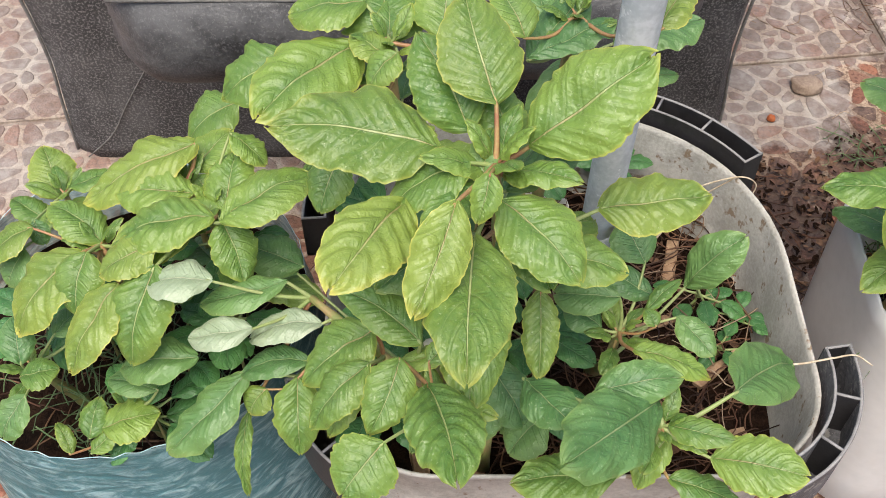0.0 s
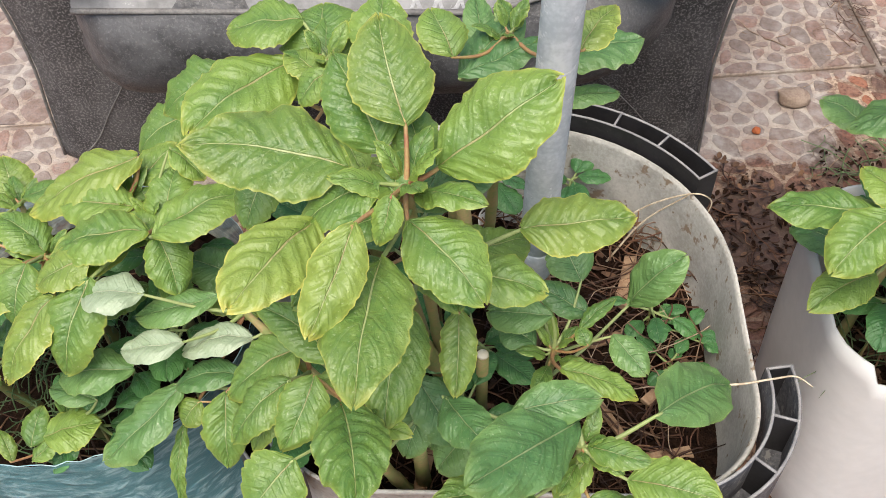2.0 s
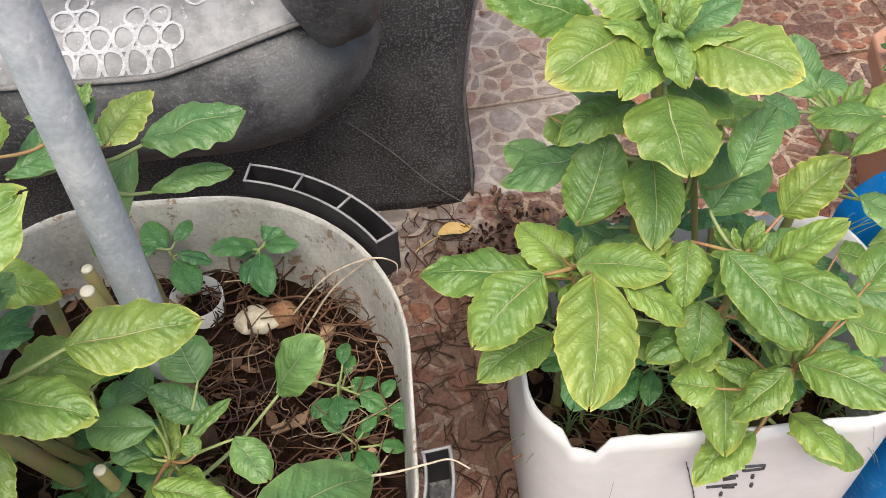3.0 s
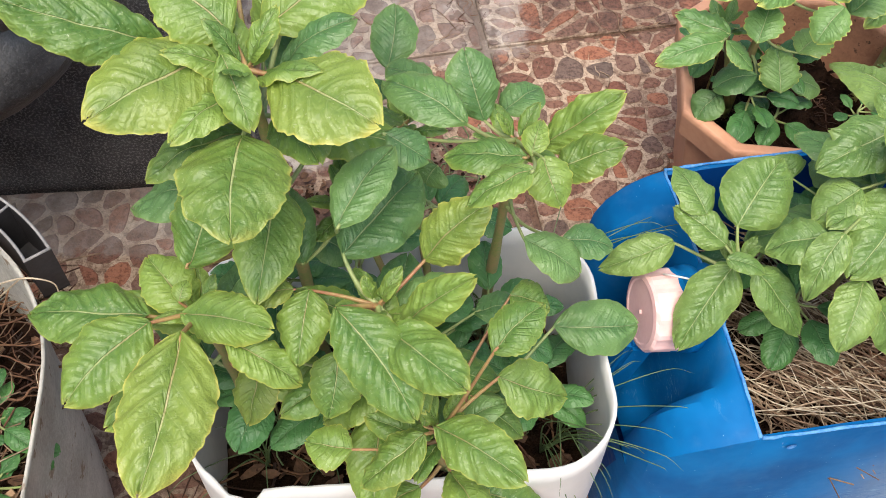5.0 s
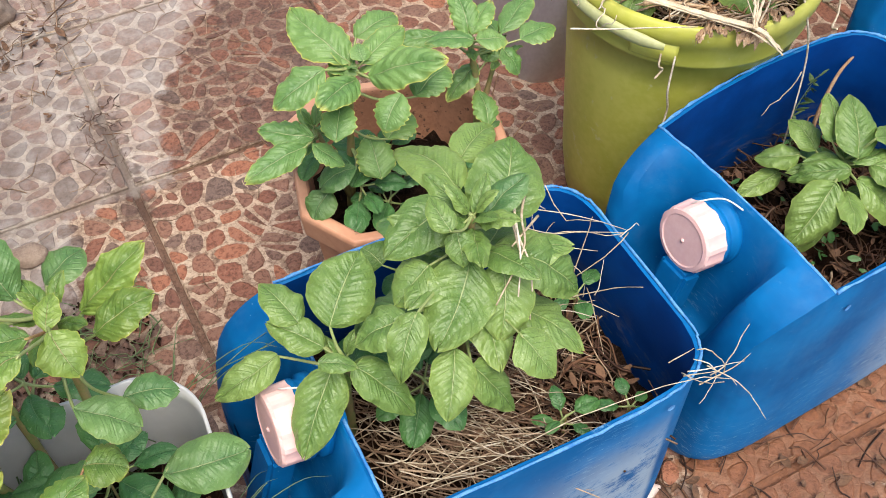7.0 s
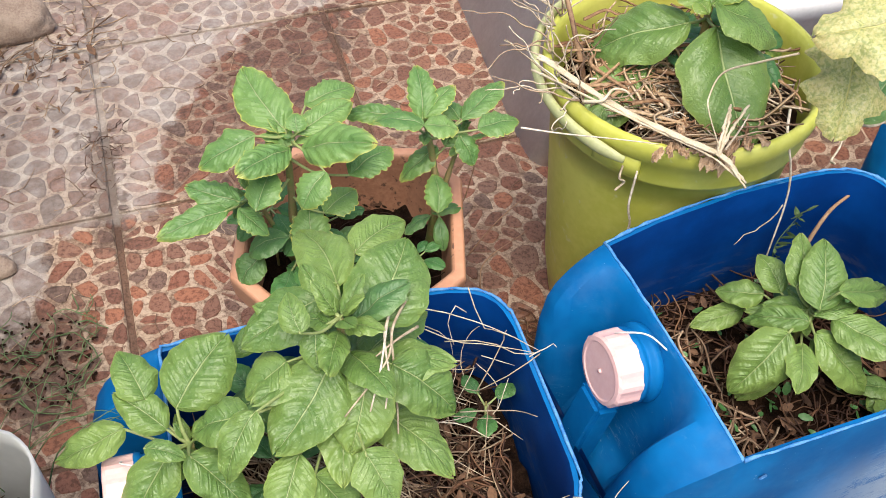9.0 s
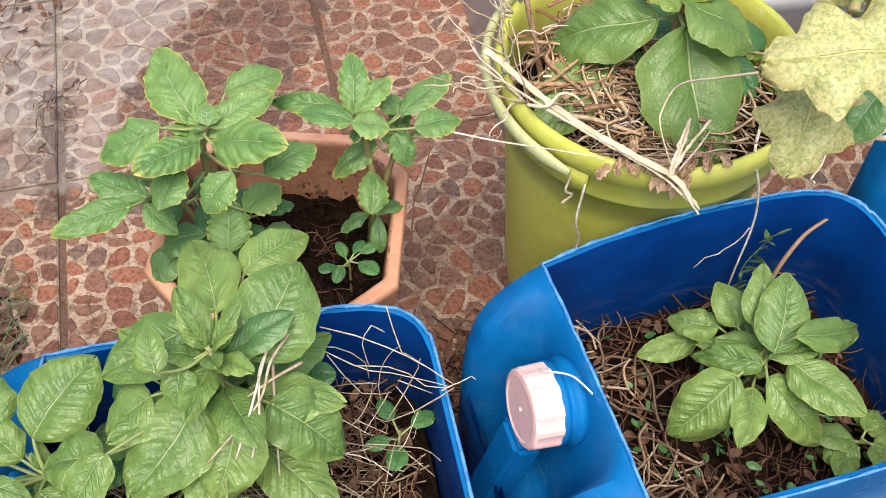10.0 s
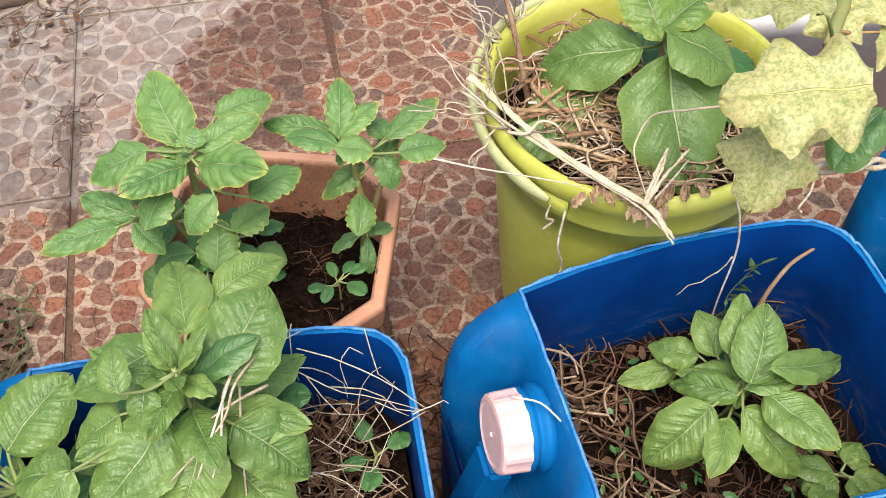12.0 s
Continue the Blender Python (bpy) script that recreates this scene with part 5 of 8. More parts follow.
        if gap < 0.16:
            r = 0.0009 + 0.0009 * big
            mid = S.lerp(N, 0.5) - way * gap * 0.06 + Vector((0, 0, -0.08 * gap))
            tip = S + way * length * 0.08 + up * (length * arch * 0.22) - up * r * 1.2
            path = bend([N, mid, S - Vector((0, 0, r * 0.5)), tip], 5)
            tube([p - self.o for p in path], [r * (1.15 - 0.75 * k / len(path)) for k in range(len(path))], 6, bm)
            bm.faces.ensure_lookup_table()
            for f in bm.faces[first:]:
                f.material_index = 1
        red = kind in "yg" and rng.random() < 0.6
        return part("leaf", bm, [mat or LEAF[kind], petiole_red if red else petiole_green], self.ob)


p = Plant("tall amaranth with broad yellow-edged leaves in the grey tub", (((0.045,0.47,0.262),(0.04,0.42,0.42),(0.03,0.385,0.605)),))
p.crown(8, 0.044, "g")
p.leaf(0.040, 0.394, 0.575, 0.045, 0.028, 20, 28, "d")
p.leaf(0.018, 0.395, 0.566, 0.048, 0.030, 158, 22, "g")
p.leaf(0.037, 0.376, 0.556, 0.052, 0.032, 295, 17, "g")
p.leaf(0.035, 0.407, 0.547, 0.055, 0.034, 72, 11, "d")
p.leaf(0.013, 0.380, 0.537, 0.058, 0.036, 210, 6, "g")
p.leaf(0.051, 0.385, 0.528, 0.062, 0.038, 348, -0, "g")
p.leaf(0.016, 0.410, 0.519, 0.065, 0.040, 125, -6, "d")
p.leaf(0.027, 0.364, 0.509, 0.069, 0.043, 262, -11, "g")
p.leaf(0.052, 0.408, 0.500, 0.072, 0.045, 40, -17, "g")
p.blade((-0.016, 0.393, 0.613), (-0.082, 0.396, 0.621), 0.058, "y", reach=0.71)
p.blade((0.011, 0.411, 0.617), (-0.009, 0.442, 0.640), 0.045, "g", reach=0.70)
p.blade((0.027, 0.414, 0.639), (0.016, 0.451, 0.658), 0.047, "y", reach=0.65)
p.blade((0.058, 0.393, 0.622), (0.105, 0.410, 0.654), 0.056, "g", reach=0.72)
p.blade((0.038, 0.358, 0.596), (0.068, 0.327, 0.584), 0.046, "g", reach=0.71)
p.blade((-0.028, 0.351, 0.599), (-0.049, 0.310, 0.605), 0.045, "y", reach=0.60)
p.blade((0.004, 0.324, 0.629), (-0.010, 0.291, 0.610), 0.030, "y", reach=0.65)
p.blade((0.017, 0.325, 0.596), (0.013, 0.259, 0.602), 0.050, "y", reach=0.70)
p.blade((0.059, 0.353, 0.515), (0.058, 0.324, 0.496), 0.023, "y", reach=0.66)
p.blade((0.109, 0.410, 0.540), (0.157, 0.419, 0.538), 0.042, "y", reach=0.67)
p.leaf(0.013, 0.380, 0.611, 0.046, 0.041, -162, -17, "g")
p.leaf(0.023, 0.379, 0.603, 0.029, 0.020, 77, 25, "g")
p.leaf(0.025, 0.352, 0.632, 0.025, 0.017, -110, -36, "g")
p.leaf(0.038, 0.401, 0.602, 0.040, 0.028, 108, 25, "g")
p.leaf(0.046, 0.422, 0.555, 0.032, 0.025, 43, 17, "d")
p = Plant("leafy amaranth shoot behind the tallest plant in the tub", (((0.0,0.55,0.262),(-0.03,0.54,0.42),(-0.035,0.535,0.565)),))
p.crown(8, 0.030, "g")
p.leaf(-0.026, 0.538, 0.540, 0.038, 0.023, 20, 28, "d")
p.leaf(-0.047, 0.540, 0.526, 0.042, 0.026, 158, 19, "g")
p.leaf(-0.028, 0.520, 0.512, 0.047, 0.029, 295, 10, "g")
p.leaf(-0.029, 0.554, 0.498, 0.051, 0.032, 72, 1, "d")
p.leaf(-0.055, 0.524, 0.484, 0.056, 0.034, 210, -8, "g")
p.leaf(-0.010, 0.529, 0.470, 0.060, 0.037, 348, -17, "g")
p.blade((-0.067, 0.530, 0.557), (-0.109, 0.482, 0.557), 0.062, "g", reach=0.66)
p.leaf(-0.111, 0.555, 0.538, 0.055, 0.053, -156, -20, "g")
p.leaf(-0.030, 0.506, 0.580, 0.027, 0.029, -141, -27, "g")
p.leaf(-0.034, 0.548, 0.555, 0.043, 0.063, 100, 26, "g")
p.leaf(-0.055, 0.564, 0.575, 0.051, 0.048, -179, -7, "g")
p.leaf(-0.065, 0.438, 0.552, 0.034, 0.031, -117, -35, "g")
p.leaf(-0.035, 0.519, 0.566, 0.032, 0.029, 145, 13, "y")
p.leaf(-0.001, 0.537, 0.571, 0.043, 0.045, 84, 26, "g")
p = Plant("dark-leaved amaranth shoot beside the steel pole", (((0.08,0.60,0.262),(0.085,0.57,0.45),(0.09,0.545,0.58)),))
p.crown(8, 0.027, "g")
p.leaf(0.059, 0.522, 0.564, 0.062, 0.033, 50, 19, "d")
p.leaf(0.060, 0.509, 0.575, 0.061, 0.030, 28, 10, "d")
p.leaf(0.125, 0.563, 0.542, 0.064, 0.051, 18, 5, "d")
p.leaf(0.124, 0.551, 0.509, 0.050, 0.025, 16, 3, "d")
p.leaf(0.132, 0.484, 0.620, 0.037, 0.027, 52, 19, "y")
p.leaf(0.053, 0.509, 0.593, 0.036, 0.033, 116, 23, "g")
p.leaf(0.075, 0.557, 0.550, 0.049, 0.023, 100, 26, "d")
p.leaf(0.100, 0.594, 0.500, 0.074, 0.036, -124, -33, "d")
p = Plant("sprawling amaranth branch with pale turned leaves", (((0.0,0.42,0.262),(0.0,0.36,0.40),(-0.025,0.345,0.452),(-0.09,0.405,0.45)),))
p.leaf(-0.128, 0.374, 0.459, 0.042, 0.026, -178, -6, "u")
p.leaf(-0.084, 0.383, 0.451, 0.047, 0.030, -174, -9, "u")
p.leaf(-0.154, 0.398, 0.480, 0.042, 0.037, 175, -2, "u")
p.leaf(-0.109, 0.409, 0.463, 0.058, 0.031, -173, -10, "d")
p.leaf(-0.046, 0.357, 0.480, 0.053, 0.049, -153, -21, "g")
p.leaf(-0.015, 0.326, 0.518, 0.057, 0.029, 147, 13, "g")
p.leaf(-0.017, 0.376, 0.451, 0.058, 0.036, 130, 20, "d")
p.leaf(-0.047, 0.329, 0.484, 0.051, 0.034, -144, -26, "g")
p.leaf(-0.055, 0.336, 0.461, 0.042, 0.022, -123, -33, "g")
p.leaf(-0.173, 0.378, 0.418, 0.054, 0.037, -179, -5, "d")
p.leaf(-0.138, 0.369, 0.408, 0.076, 0.037, -145, -26, "d")
p.leaf(-0.138, 0.354, 0.378, 0.058, 0.013, -94, -38, "g")
p.leaf(-0.095, 0.344, 0.441, 0.048, 0.033, -88, -38, "g")
p.leaf(-0.093, 0.371, 0.422, 0.047, 0.029, -178, -6, "d")
p.leaf(-0.110, 0.453, 0.417, 0.040, 0.035, 155, 9, "d")
p.leaf(-0.075, 0.367, 0.418, 0.045, 0.029, -151, -22, "d")
p.leaf(-0.123, 0.359, 0.405, 0.020, 0.024, -134, -30, "y")
p = Plant("low amaranth shoot with broad hanging leaves", (((0.02,0.36,0.262),(0.005,0.32,0.40),(0.0,0.305,0.48)),))
p.crown(8, 0.027, "g")
p.blade((-0.028, 0.308, 0.511), (-0.039, 0.286, 0.496), 0.031, "g", reach=0.61)
p.blade((-0.005, 0.287, 0.511), (0.005, 0.243, 0.525), 0.044, "g", reach=0.60)
p.blade((-0.039, 0.263, 0.496), (-0.051, 0.251, 0.487), 0.041, "g", reach=0.50)
p.leaf(0.006, 0.328, 0.504, 0.040, 0.017, -170, -12, "g")
p.leaf(-0.007, 0.312, 0.517, 0.017, 0.015, 50, 20, "g")
p.leaf(0.029, 0.364, 0.433, 0.051, 0.035, -51, -32, "d")
p.leaf(0.037, 0.356, 0.411, 0.039, 0.029, -120, -34, "d")
p.leaf(-0.032, 0.367, 0.430, 0.039, 0.026, -46, -30, "d")
p = Plant("young amaranth with rounded deep green leaves", (((0.13,0.37,0.262),(0.137,0.325,0.37),(0.137,0.305,0.452)),))
p.crown(8, 0.027, "g")
p.blade((0.116, 0.299, 0.475), (0.082, 0.265, 0.500), 0.049, "d", reach=0.50)
p.blade((0.057, 0.317, 0.479), (0.073, 0.292, 0.488), 0.031, "d", reach=0.60)
p.blade((0.104, 0.315, 0.480), (0.136, 0.322, 0.479), 0.028, "d", reach=0.58)
p.blade((0.201, 0.343, 0.437), (0.237, 0.376, 0.403), 0.048, "d", reach=0.54)
p.blade((0.173, 0.277, 0.460), (0.203, 0.265, 0.469), 0.037, "g", reach=0.60)
p.blade((0.148, 0.300, 0.459), (0.169, 0.291, 0.464), 0.020, "g", reach=0.57)
p.leaf(0.104, 0.280, 0.432, 0.060, 0.040, 180, -4, "g")
p.leaf(0.145, 0.282, 0.425, 0.047, 0.025, -13, -14, "g")
p.leaf(0.141, 0.302, 0.439, 0.035, 0.022, -129, -32, "g")
p.leaf(0.057, 0.357, 0.408, 0.034, 0.030, -132, -31, "d")
p.leaf(0.067, 0.336, 0.407, 0.033, 0.038, -142, -27, "d")
p = Plant("small dark green amaranth in straw-covered soil", (((0.125,0.46,0.262),(0.125,0.42,0.34),(0.125,0.40,0.415)),))
p.crown(8, 0.027, "g")
p.blade((0.195, 0.467, 0.390), (0.218, 0.472, 0.423), 0.036, "d", reach=0.64)
p.blade((0.172, 0.403, 0.419), (0.184, 0.387, 0.416), 0.025, "d", reach=0.55)
p.blade((0.142, 0.429, 0.427), (0.122, 0.437, 0.435), 0.024, "d", reach=0.53)
p.leaf(0.120, 0.408, 0.447, 0.042, 0.032, 173, -1, "d")
p.leaf(0.144, 0.444, 0.441, 0.032, 0.036, 117, 23, "d")
p.leaf(0.129, 0.363, 0.448, 0.051, 0.027, -13, -13, "g")
p.leaf(0.143, 0.405, 0.435, 0.033, 0.012, 40, 16, "g")
p.leaf(0.111, 0.403, 0.417, 0.027, 0.031, 146, 13, "d")
p.leaf(0.146, 0.391, 0.437, 0.013, 0.013, 116, 23, "g")
p.leaf(0.109, 0.444, 0.428, 0.020, 0.032, 148, 12, "d")
p = Plant("amaranth with yellowing leaves in the blue bag", (((-0.25,0.50,0.262),(-0.25,0.46,0.44)),((-0.28,0.52,0.30),(-0.31,0.55,0.395)),))
p.crown(8, 0.027, "g")
p.leaf(-0.324, 0.560, 0.380, 0.047, 0.042, 111, 25, "y")
p.leaf(-0.327, 0.535, 0.380, 0.036, 0.026, 146, 14, "g")
p.leaf(-0.250, 0.462, 0.443, 0.048, 0.036, 145, 15, "g")
p.leaf(-0.312, 0.486, 0.427, 0.041, 0.037, -155, -21, "y")
p.leaf(-0.258, 0.440, 0.453, 0.071, 0.052, -139, -28, "y")
p.leaf(-0.248, 0.433, 0.462, 0.042, 0.036, -104, -37, "g")
p.leaf(-0.220, 0.402, 0.466, 0.065, 0.041, -128, -32, "y")
p.leaf(-0.194, 0.421, 0.485, 0.041, 0.034, -165, -15, "y")
p.leaf(-0.316, 0.504, 0.415, 0.019, 0.017, -65, -35, "d")
p.leaf(-0.322, 0.482, 0.408, 0.031, 0.035, -127, -33, "d")
p.leaf(-0.293, 0.537, 0.418, 0.032, 0.027, 27, 9, "g")
p = Plant("dense bright green amaranth in the blue bag", (((-0.18,0.50,0.262),(-0.165,0.47,0.47)),((-0.19,0.52,0.30),(-0.19,0.50,0.46)),))
p.crown(8, 0.027, "g")
p.leaf(-0.156, 0.473, 0.450, 0.034, 0.021, 20, 28, "d")
p.leaf(-0.177, 0.475, 0.438, 0.037, 0.023, 158, 20, "g")
p.leaf(-0.159, 0.456, 0.427, 0.041, 0.025, 295, 13, "g")
p.leaf(-0.160, 0.487, 0.415, 0.044, 0.027, 72, 6, "d")
p.leaf(-0.183, 0.460, 0.403, 0.047, 0.029, 210, -2, "g")
p.leaf(-0.142, 0.465, 0.392, 0.051, 0.031, 348, -10, "g")
p.leaf(-0.180, 0.491, 0.380, 0.054, 0.033, 125, -17, "d")
p.leaf(-0.185, 0.518, 0.483, 0.090, 0.050, -162, -17, "y")
p.leaf(-0.181, 0.482, 0.472, 0.057, 0.041, 172, -1, "g")
p.leaf(-0.158, 0.439, 0.494, 0.070, 0.047, -175, -9, "g")
p.leaf(-0.185, 0.516, 0.462, 0.040, 0.034, 51, 19, "g")
p.leaf(-0.153, 0.464, 0.477, 0.043, 0.037, 84, 26, "g")
p.leaf(-0.143, 0.430, 0.505, 0.065, 0.047, 33, 12, "g")
p.leaf(-0.150, 0.441, 0.487, 0.041, 0.033, -63, -35, "g")
p.leaf(-0.164, 0.589, 0.458, 0.048, 0.051, -156, -21, "g")
p.leaf(-0.193, 0.409, 0.477, 0.065, 0.046, -112, -36, "g")
p.leaf(-0.153, 0.457, 0.473, 0.031, 0.024, 153, 10, "g")
p.leaf(-0.149, 0.506, 0.506, 0.031, 0.023, -30, -23, "g")
p.leaf(-0.106, 0.455, 0.422, 0.045, 0.036, 158, 7, "d")
p.leaf(-0.180, 0.448, 0.464, 0.051, 0.038, -175, -9, "y")
p.leaf(-0.177, 0.501, 0.458, 0.011, 0.018, 131, 20, "g")
p.leaf(-0.186, 0.492, 0.436, 0.028, 0.019, 141, 16, "d")
p = Plant("small amaranth seedlings low in the blue bag", (((-0.30,0.43,0.262),(-0.315,0.41,0.355)),((-0.23,0.40,0.262),(-0.235,0.375,0.35)),))
p.crown(8, 0.020, "g")
p.leaf(-0.298, 0.374, 0.399, 0.025, 0.032, 16, 4, "g")
p.leaf(-0.305, 0.390, 0.393, 0.035, 0.025, 103, 26, "d")
p.leaf(-0.297, 0.363, 0.389, 0.034, 0.028, -129, -32, "d")
p.leaf(-0.246, 0.356, 0.358, 0.039, 0.037, 17, 5, "g")
p.leaf(-0.207, 0.372, 0.384, 0.036, 0.023, 165, 4, "d")
p.leaf(-0.257, 0.351, 0.354, 0.028, 0.021, 80, 25, "g")
p.leaf(-0.255, 0.342, 0.347, 0.023, 0.018, 44, 17, "g")
p.leaf(-0.267, 0.337, 0.356, 0.024, 0.012, 123, 23, "y")
p.leaf(-0.285, 0.412, 0.396, 0.026, 0.025, 46, 17, "d")
p.leaf(-0.255, 0.427, 0.397, 0.030, 0.026, 34, 13, "d")
p = Plant("tall amaranth with pale yellow-tipped leaves in the white pot", (((0.47,0.58,0.175),(0.462,0.575,0.43),(0.456,0.560,0.600)),))
p.crown(8, 0.040, "g")
p.leaf(0.473, 0.586, 0.575, 0.046, 0.029, 20, 28, "d")
p.leaf(0.449, 0.587, 0.564, 0.050, 0.031, 158, 23, "g")
p.leaf(0.469, 0.567, 0.554, 0.053, 0.033, 295, 18, "g")
p.leaf(0.468, 0.600, 0.543, 0.056, 0.035, 72, 13, "d")
p.leaf(0.444, 0.572, 0.533, 0.059, 0.037, 210, 8, "g")
p.leaf(0.484, 0.577, 0.522, 0.062, 0.038, 348, 3, "g")
p.leaf(0.448, 0.602, 0.512, 0.065, 0.040, 125, -2, "d")
p.leaf(0.458, 0.555, 0.501, 0.068, 0.042, 262, -7, "g")
p.leaf(0.484, 0.601, 0.491, 0.071, 0.044, 40, -12, "g")
p.leaf(0.431, 0.583, 0.480, 0.074, 0.046, 178, -17, "d")
p.blade((0.396, 0.577, 0.613), (0.353, 0.574, 0.636), 0.037, "g", reach=0.57)
p.blade((0.434, 0.567, 0.600), (0.382, 0.528, 0.603), 0.056, "y", reach=0.88)
p.blade((0.472, 0.554, 0.600), (0.523, 0.513, 0.604), 0.053, "y", reach=0.95)
p.blade((0.464, 0.604, 0.588), (0.529, 0.649, 0.602), 0.048, "g", reach=0.97)
p.blade((0.480, 0.638, 0.586), (0.537, 0.690, 0.590), 0.052, "y", reach=0.92)
p.blade((0.447, 0.633, 0.593), (0.445, 0.712, 0.603), 0.047, "g", reach=0.95)
p.blade((0.438, 0.585, 0.612), (0.416, 0.600, 0.620), 0.046, "g", reach=0.52)
p.blade((0.452, 0.528, 0.580), (0.450, 0.465, 0.582), 0.057, "y", reach=0.93)
p.blade((0.449, 0.547, 0.615), (0.458, 0.524, 0.600), 0.023, "g", reach=0.70)
p.leaf(0.460, 0.611, 0.572, 0.036, 0.021, 76, 54, "g")
p.blade((0.409, 0.530, 0.484), (0.423, 0.555, 0.513), 0.043, "g", reach=0.62)
p.leaf(0.411, 0.652, 0.388, 0.046, 0.043, 140, 13, "d")
p.leaf(0.398, 0.611, 0.491, 0.024, 0.027, -50, -29, "g")
p.leaf(0.424, 0.582, 0.400, 0.033, 0.030, -28, -19, "d")
p.leaf(0.467, 0.597, 0.401, 0.037, 0.032, -25, -18, "d")
p = Plant("amaranth shoot with long drooping leaves over the white rim", (((0.41,0.55,0.175),(0.408,0.53,0.32),(0.405,0.515,0.437)),))
p.crown(8, 0.027, "g")
p.leaf(0.415, 0.519, 0.420, 0.046, 0.029, 20, 28, "d")
p.leaf(0.393, 0.520, 0.407, 0.050, 0.031, 158, 22, "g")
p.leaf(0.411, 0.533, 0.381, 0.058, 0.036, 72, 9, "d")
p.leaf(0.387, 0.504, 0.369, 0.062, 0.039, 210, 2, "g")
p.leaf(0.428, 0.510, 0.356, 0.066, 0.041, 348, -4, "g")
p.leaf(0.390, 0.536, 0.343, 0.070, 0.044, 125, -11, "d")
p.leaf(0.397, 0.519, 0.433, 0.045, 0.036, 128, 18, "g")
p.leaf(0.369, 0.515, 0.435, 0.074, 0.049, 171, -3, "g")
p.blade((0.369, 0.492, 0.448), (0.336, 0.465, 0.435), 0.047, "g", reach=0.65)
p.blade((0.403, 0.457, 0.483), (0.391, 0.393, 0.477), 0.053, "y", reach=0.70)
p.blade((0.411, 0.492, 0.467), (0.447, 0.476, 0.478), 0.033, "g", reach=0.65)
p.leaf(0.429, 0.476, 0.464, 0.048, 0.027, -26, -18, "g")
p.leaf(0.465, 0.506, 0.469, 0.027, 0.022, 179, -8, "y")
p.leaf(0.432, 0.511, 0.366, 0.041, 0.034, -110, -37, "y")
p.leaf(0.483, 0.494, 0.383, 0.031, 0.030, -91, -38, "y")
p.leaf(0.395, 0.514, 0.451, 0.013, 0.013, 67, 25, "g")
p = Plant("bushy amaranth shoot amid the white pot", (((0.52,0.54,0.175),(0.518,0.51,0.33),(0.516,0.498,0.458)),))
p.crown(8, 0.027, "g")
p.leaf(0.525, 0.503, 0.440, 0.041, 0.026, 20, 28, "d")
p.leaf(0.505, 0.505, 0.429, 0.045, 0.028, 158, 22, "g")
p.leaf(0.522, 0.487, 0.417, 0.048, 0.030, 295, 15, "g")
p.leaf(0.521, 0.516, 0.406, 0.052, 0.032, 72, 9, "d")
p.leaf(0.499, 0.490, 0.394, 0.055, 0.034, 210, 2, "g")
p.leaf(0.537, 0.495, 0.383, 0.059, 0.037, 348, -4, "g")
p.leaf(0.502, 0.519, 0.371, 0.062, 0.039, 125, -11, "d")
p.leaf(0.513, 0.474, 0.360, 0.066, 0.041, 262, -17, "g")
p.blade((0.475, 0.496, 0.470), (0.469, 0.470, 0.455), 0.032, "g", reach=0.68)
p.blade((0.507, 0.538, 0.475), (0.535, 0.571, 0.477), 0.048, "d", reach=0.58)
p.blade((0.554, 0.524, 0.478), (0.578, 0.531, 0.502), 0.035, "y", reach=0.62)
p.blade((0.539, 0.486, 0.464), (0.565, 0.487, 0.492), 0.026, "g", reach=0.62)
p.blade((0.529, 0.464, 0.476), (0.555, 0.433, 0.484), 0.035, "g", reach=0.61)
p.blade((0.501, 0.469, 0.480), (0.526, 0.434, 0.462), 0.041, "g", reach=0.60)
p.leaf(0.489, 0.485, 0.422, 0.040, 0.034, -105, -37, "g")
p.leaf(0.520, 0.495, 0.445, 0.020, 0.019, 95, 31, "g")
p.leaf(0.582, 0.531, 0.389, 0.031, 0.027, 10, 4, "d")
p = Plant("low amaranth shoot with spreading side leaves", (((0.57,0.51,0.175),(0.555,0.46,0.30),(0.552,0.445,0.392)),))
p.crown(8, 0.027, "g")
p.leaf(0.560, 0.448, 0.380, 0.038, 0.023, 20, 28, "d")
p.leaf(0.541, 0.450, 0.364, 0.042, 0.026, 158, 19, "g")
p.leaf(0.558, 0.432, 0.348, 0.047, 0.029, 295, 10, "g")
p.leaf(0.557, 0.462, 0.332, 0.051, 0.032, 72, 1, "d")
p.leaf(0.534, 0.435, 0.316, 0.056, 0.034, 210, -8, "g")
p.leaf(0.575, 0.440, 0.300, 0.060, 0.037, 348, -17, "g")
p.blade((0.654, 0.549, 0.331), (0.696, 0.550, 0.326), 0.044, "d", reach=0.66)
p.blade((0.597, 0.466, 0.411), (0.625, 0.463, 0.396), 0.038, "g", reach=0.63)
p.blade((0.555, 0.430, 0.416), (0.589, 0.399, 0.425), 0.037, "g", reach=0.70)
p.leaf(0.573, 0.468, 0.387, 0.042, 0.029, -31, -21, "g")
p.leaf(0.493, 0.437, 0.389, 0.028, 0.031, 164, 2, "g")
p.leaf(0.538, 0.433, 0.409, 0.048, 0.031, -153, -24, "y")
p.leaf(0.541, 0.447, 0.396, 0.019, 0.012, 62, 24, "g")
p.leaf(0.583, 0.456, 0.471, 0.038, 0.030, 38, 17, "g")
p.leaf(0.604, 0.527, 0.413, 0.026, 0.032, -17, -13, "g")
p.leaf(0.514, 0.486, 0.378, 0.046, 0.035, -160, -20, "g")
p.leaf(0.572, 0.467, 0.354, 0.036, 0.025, 42, 19, "d")
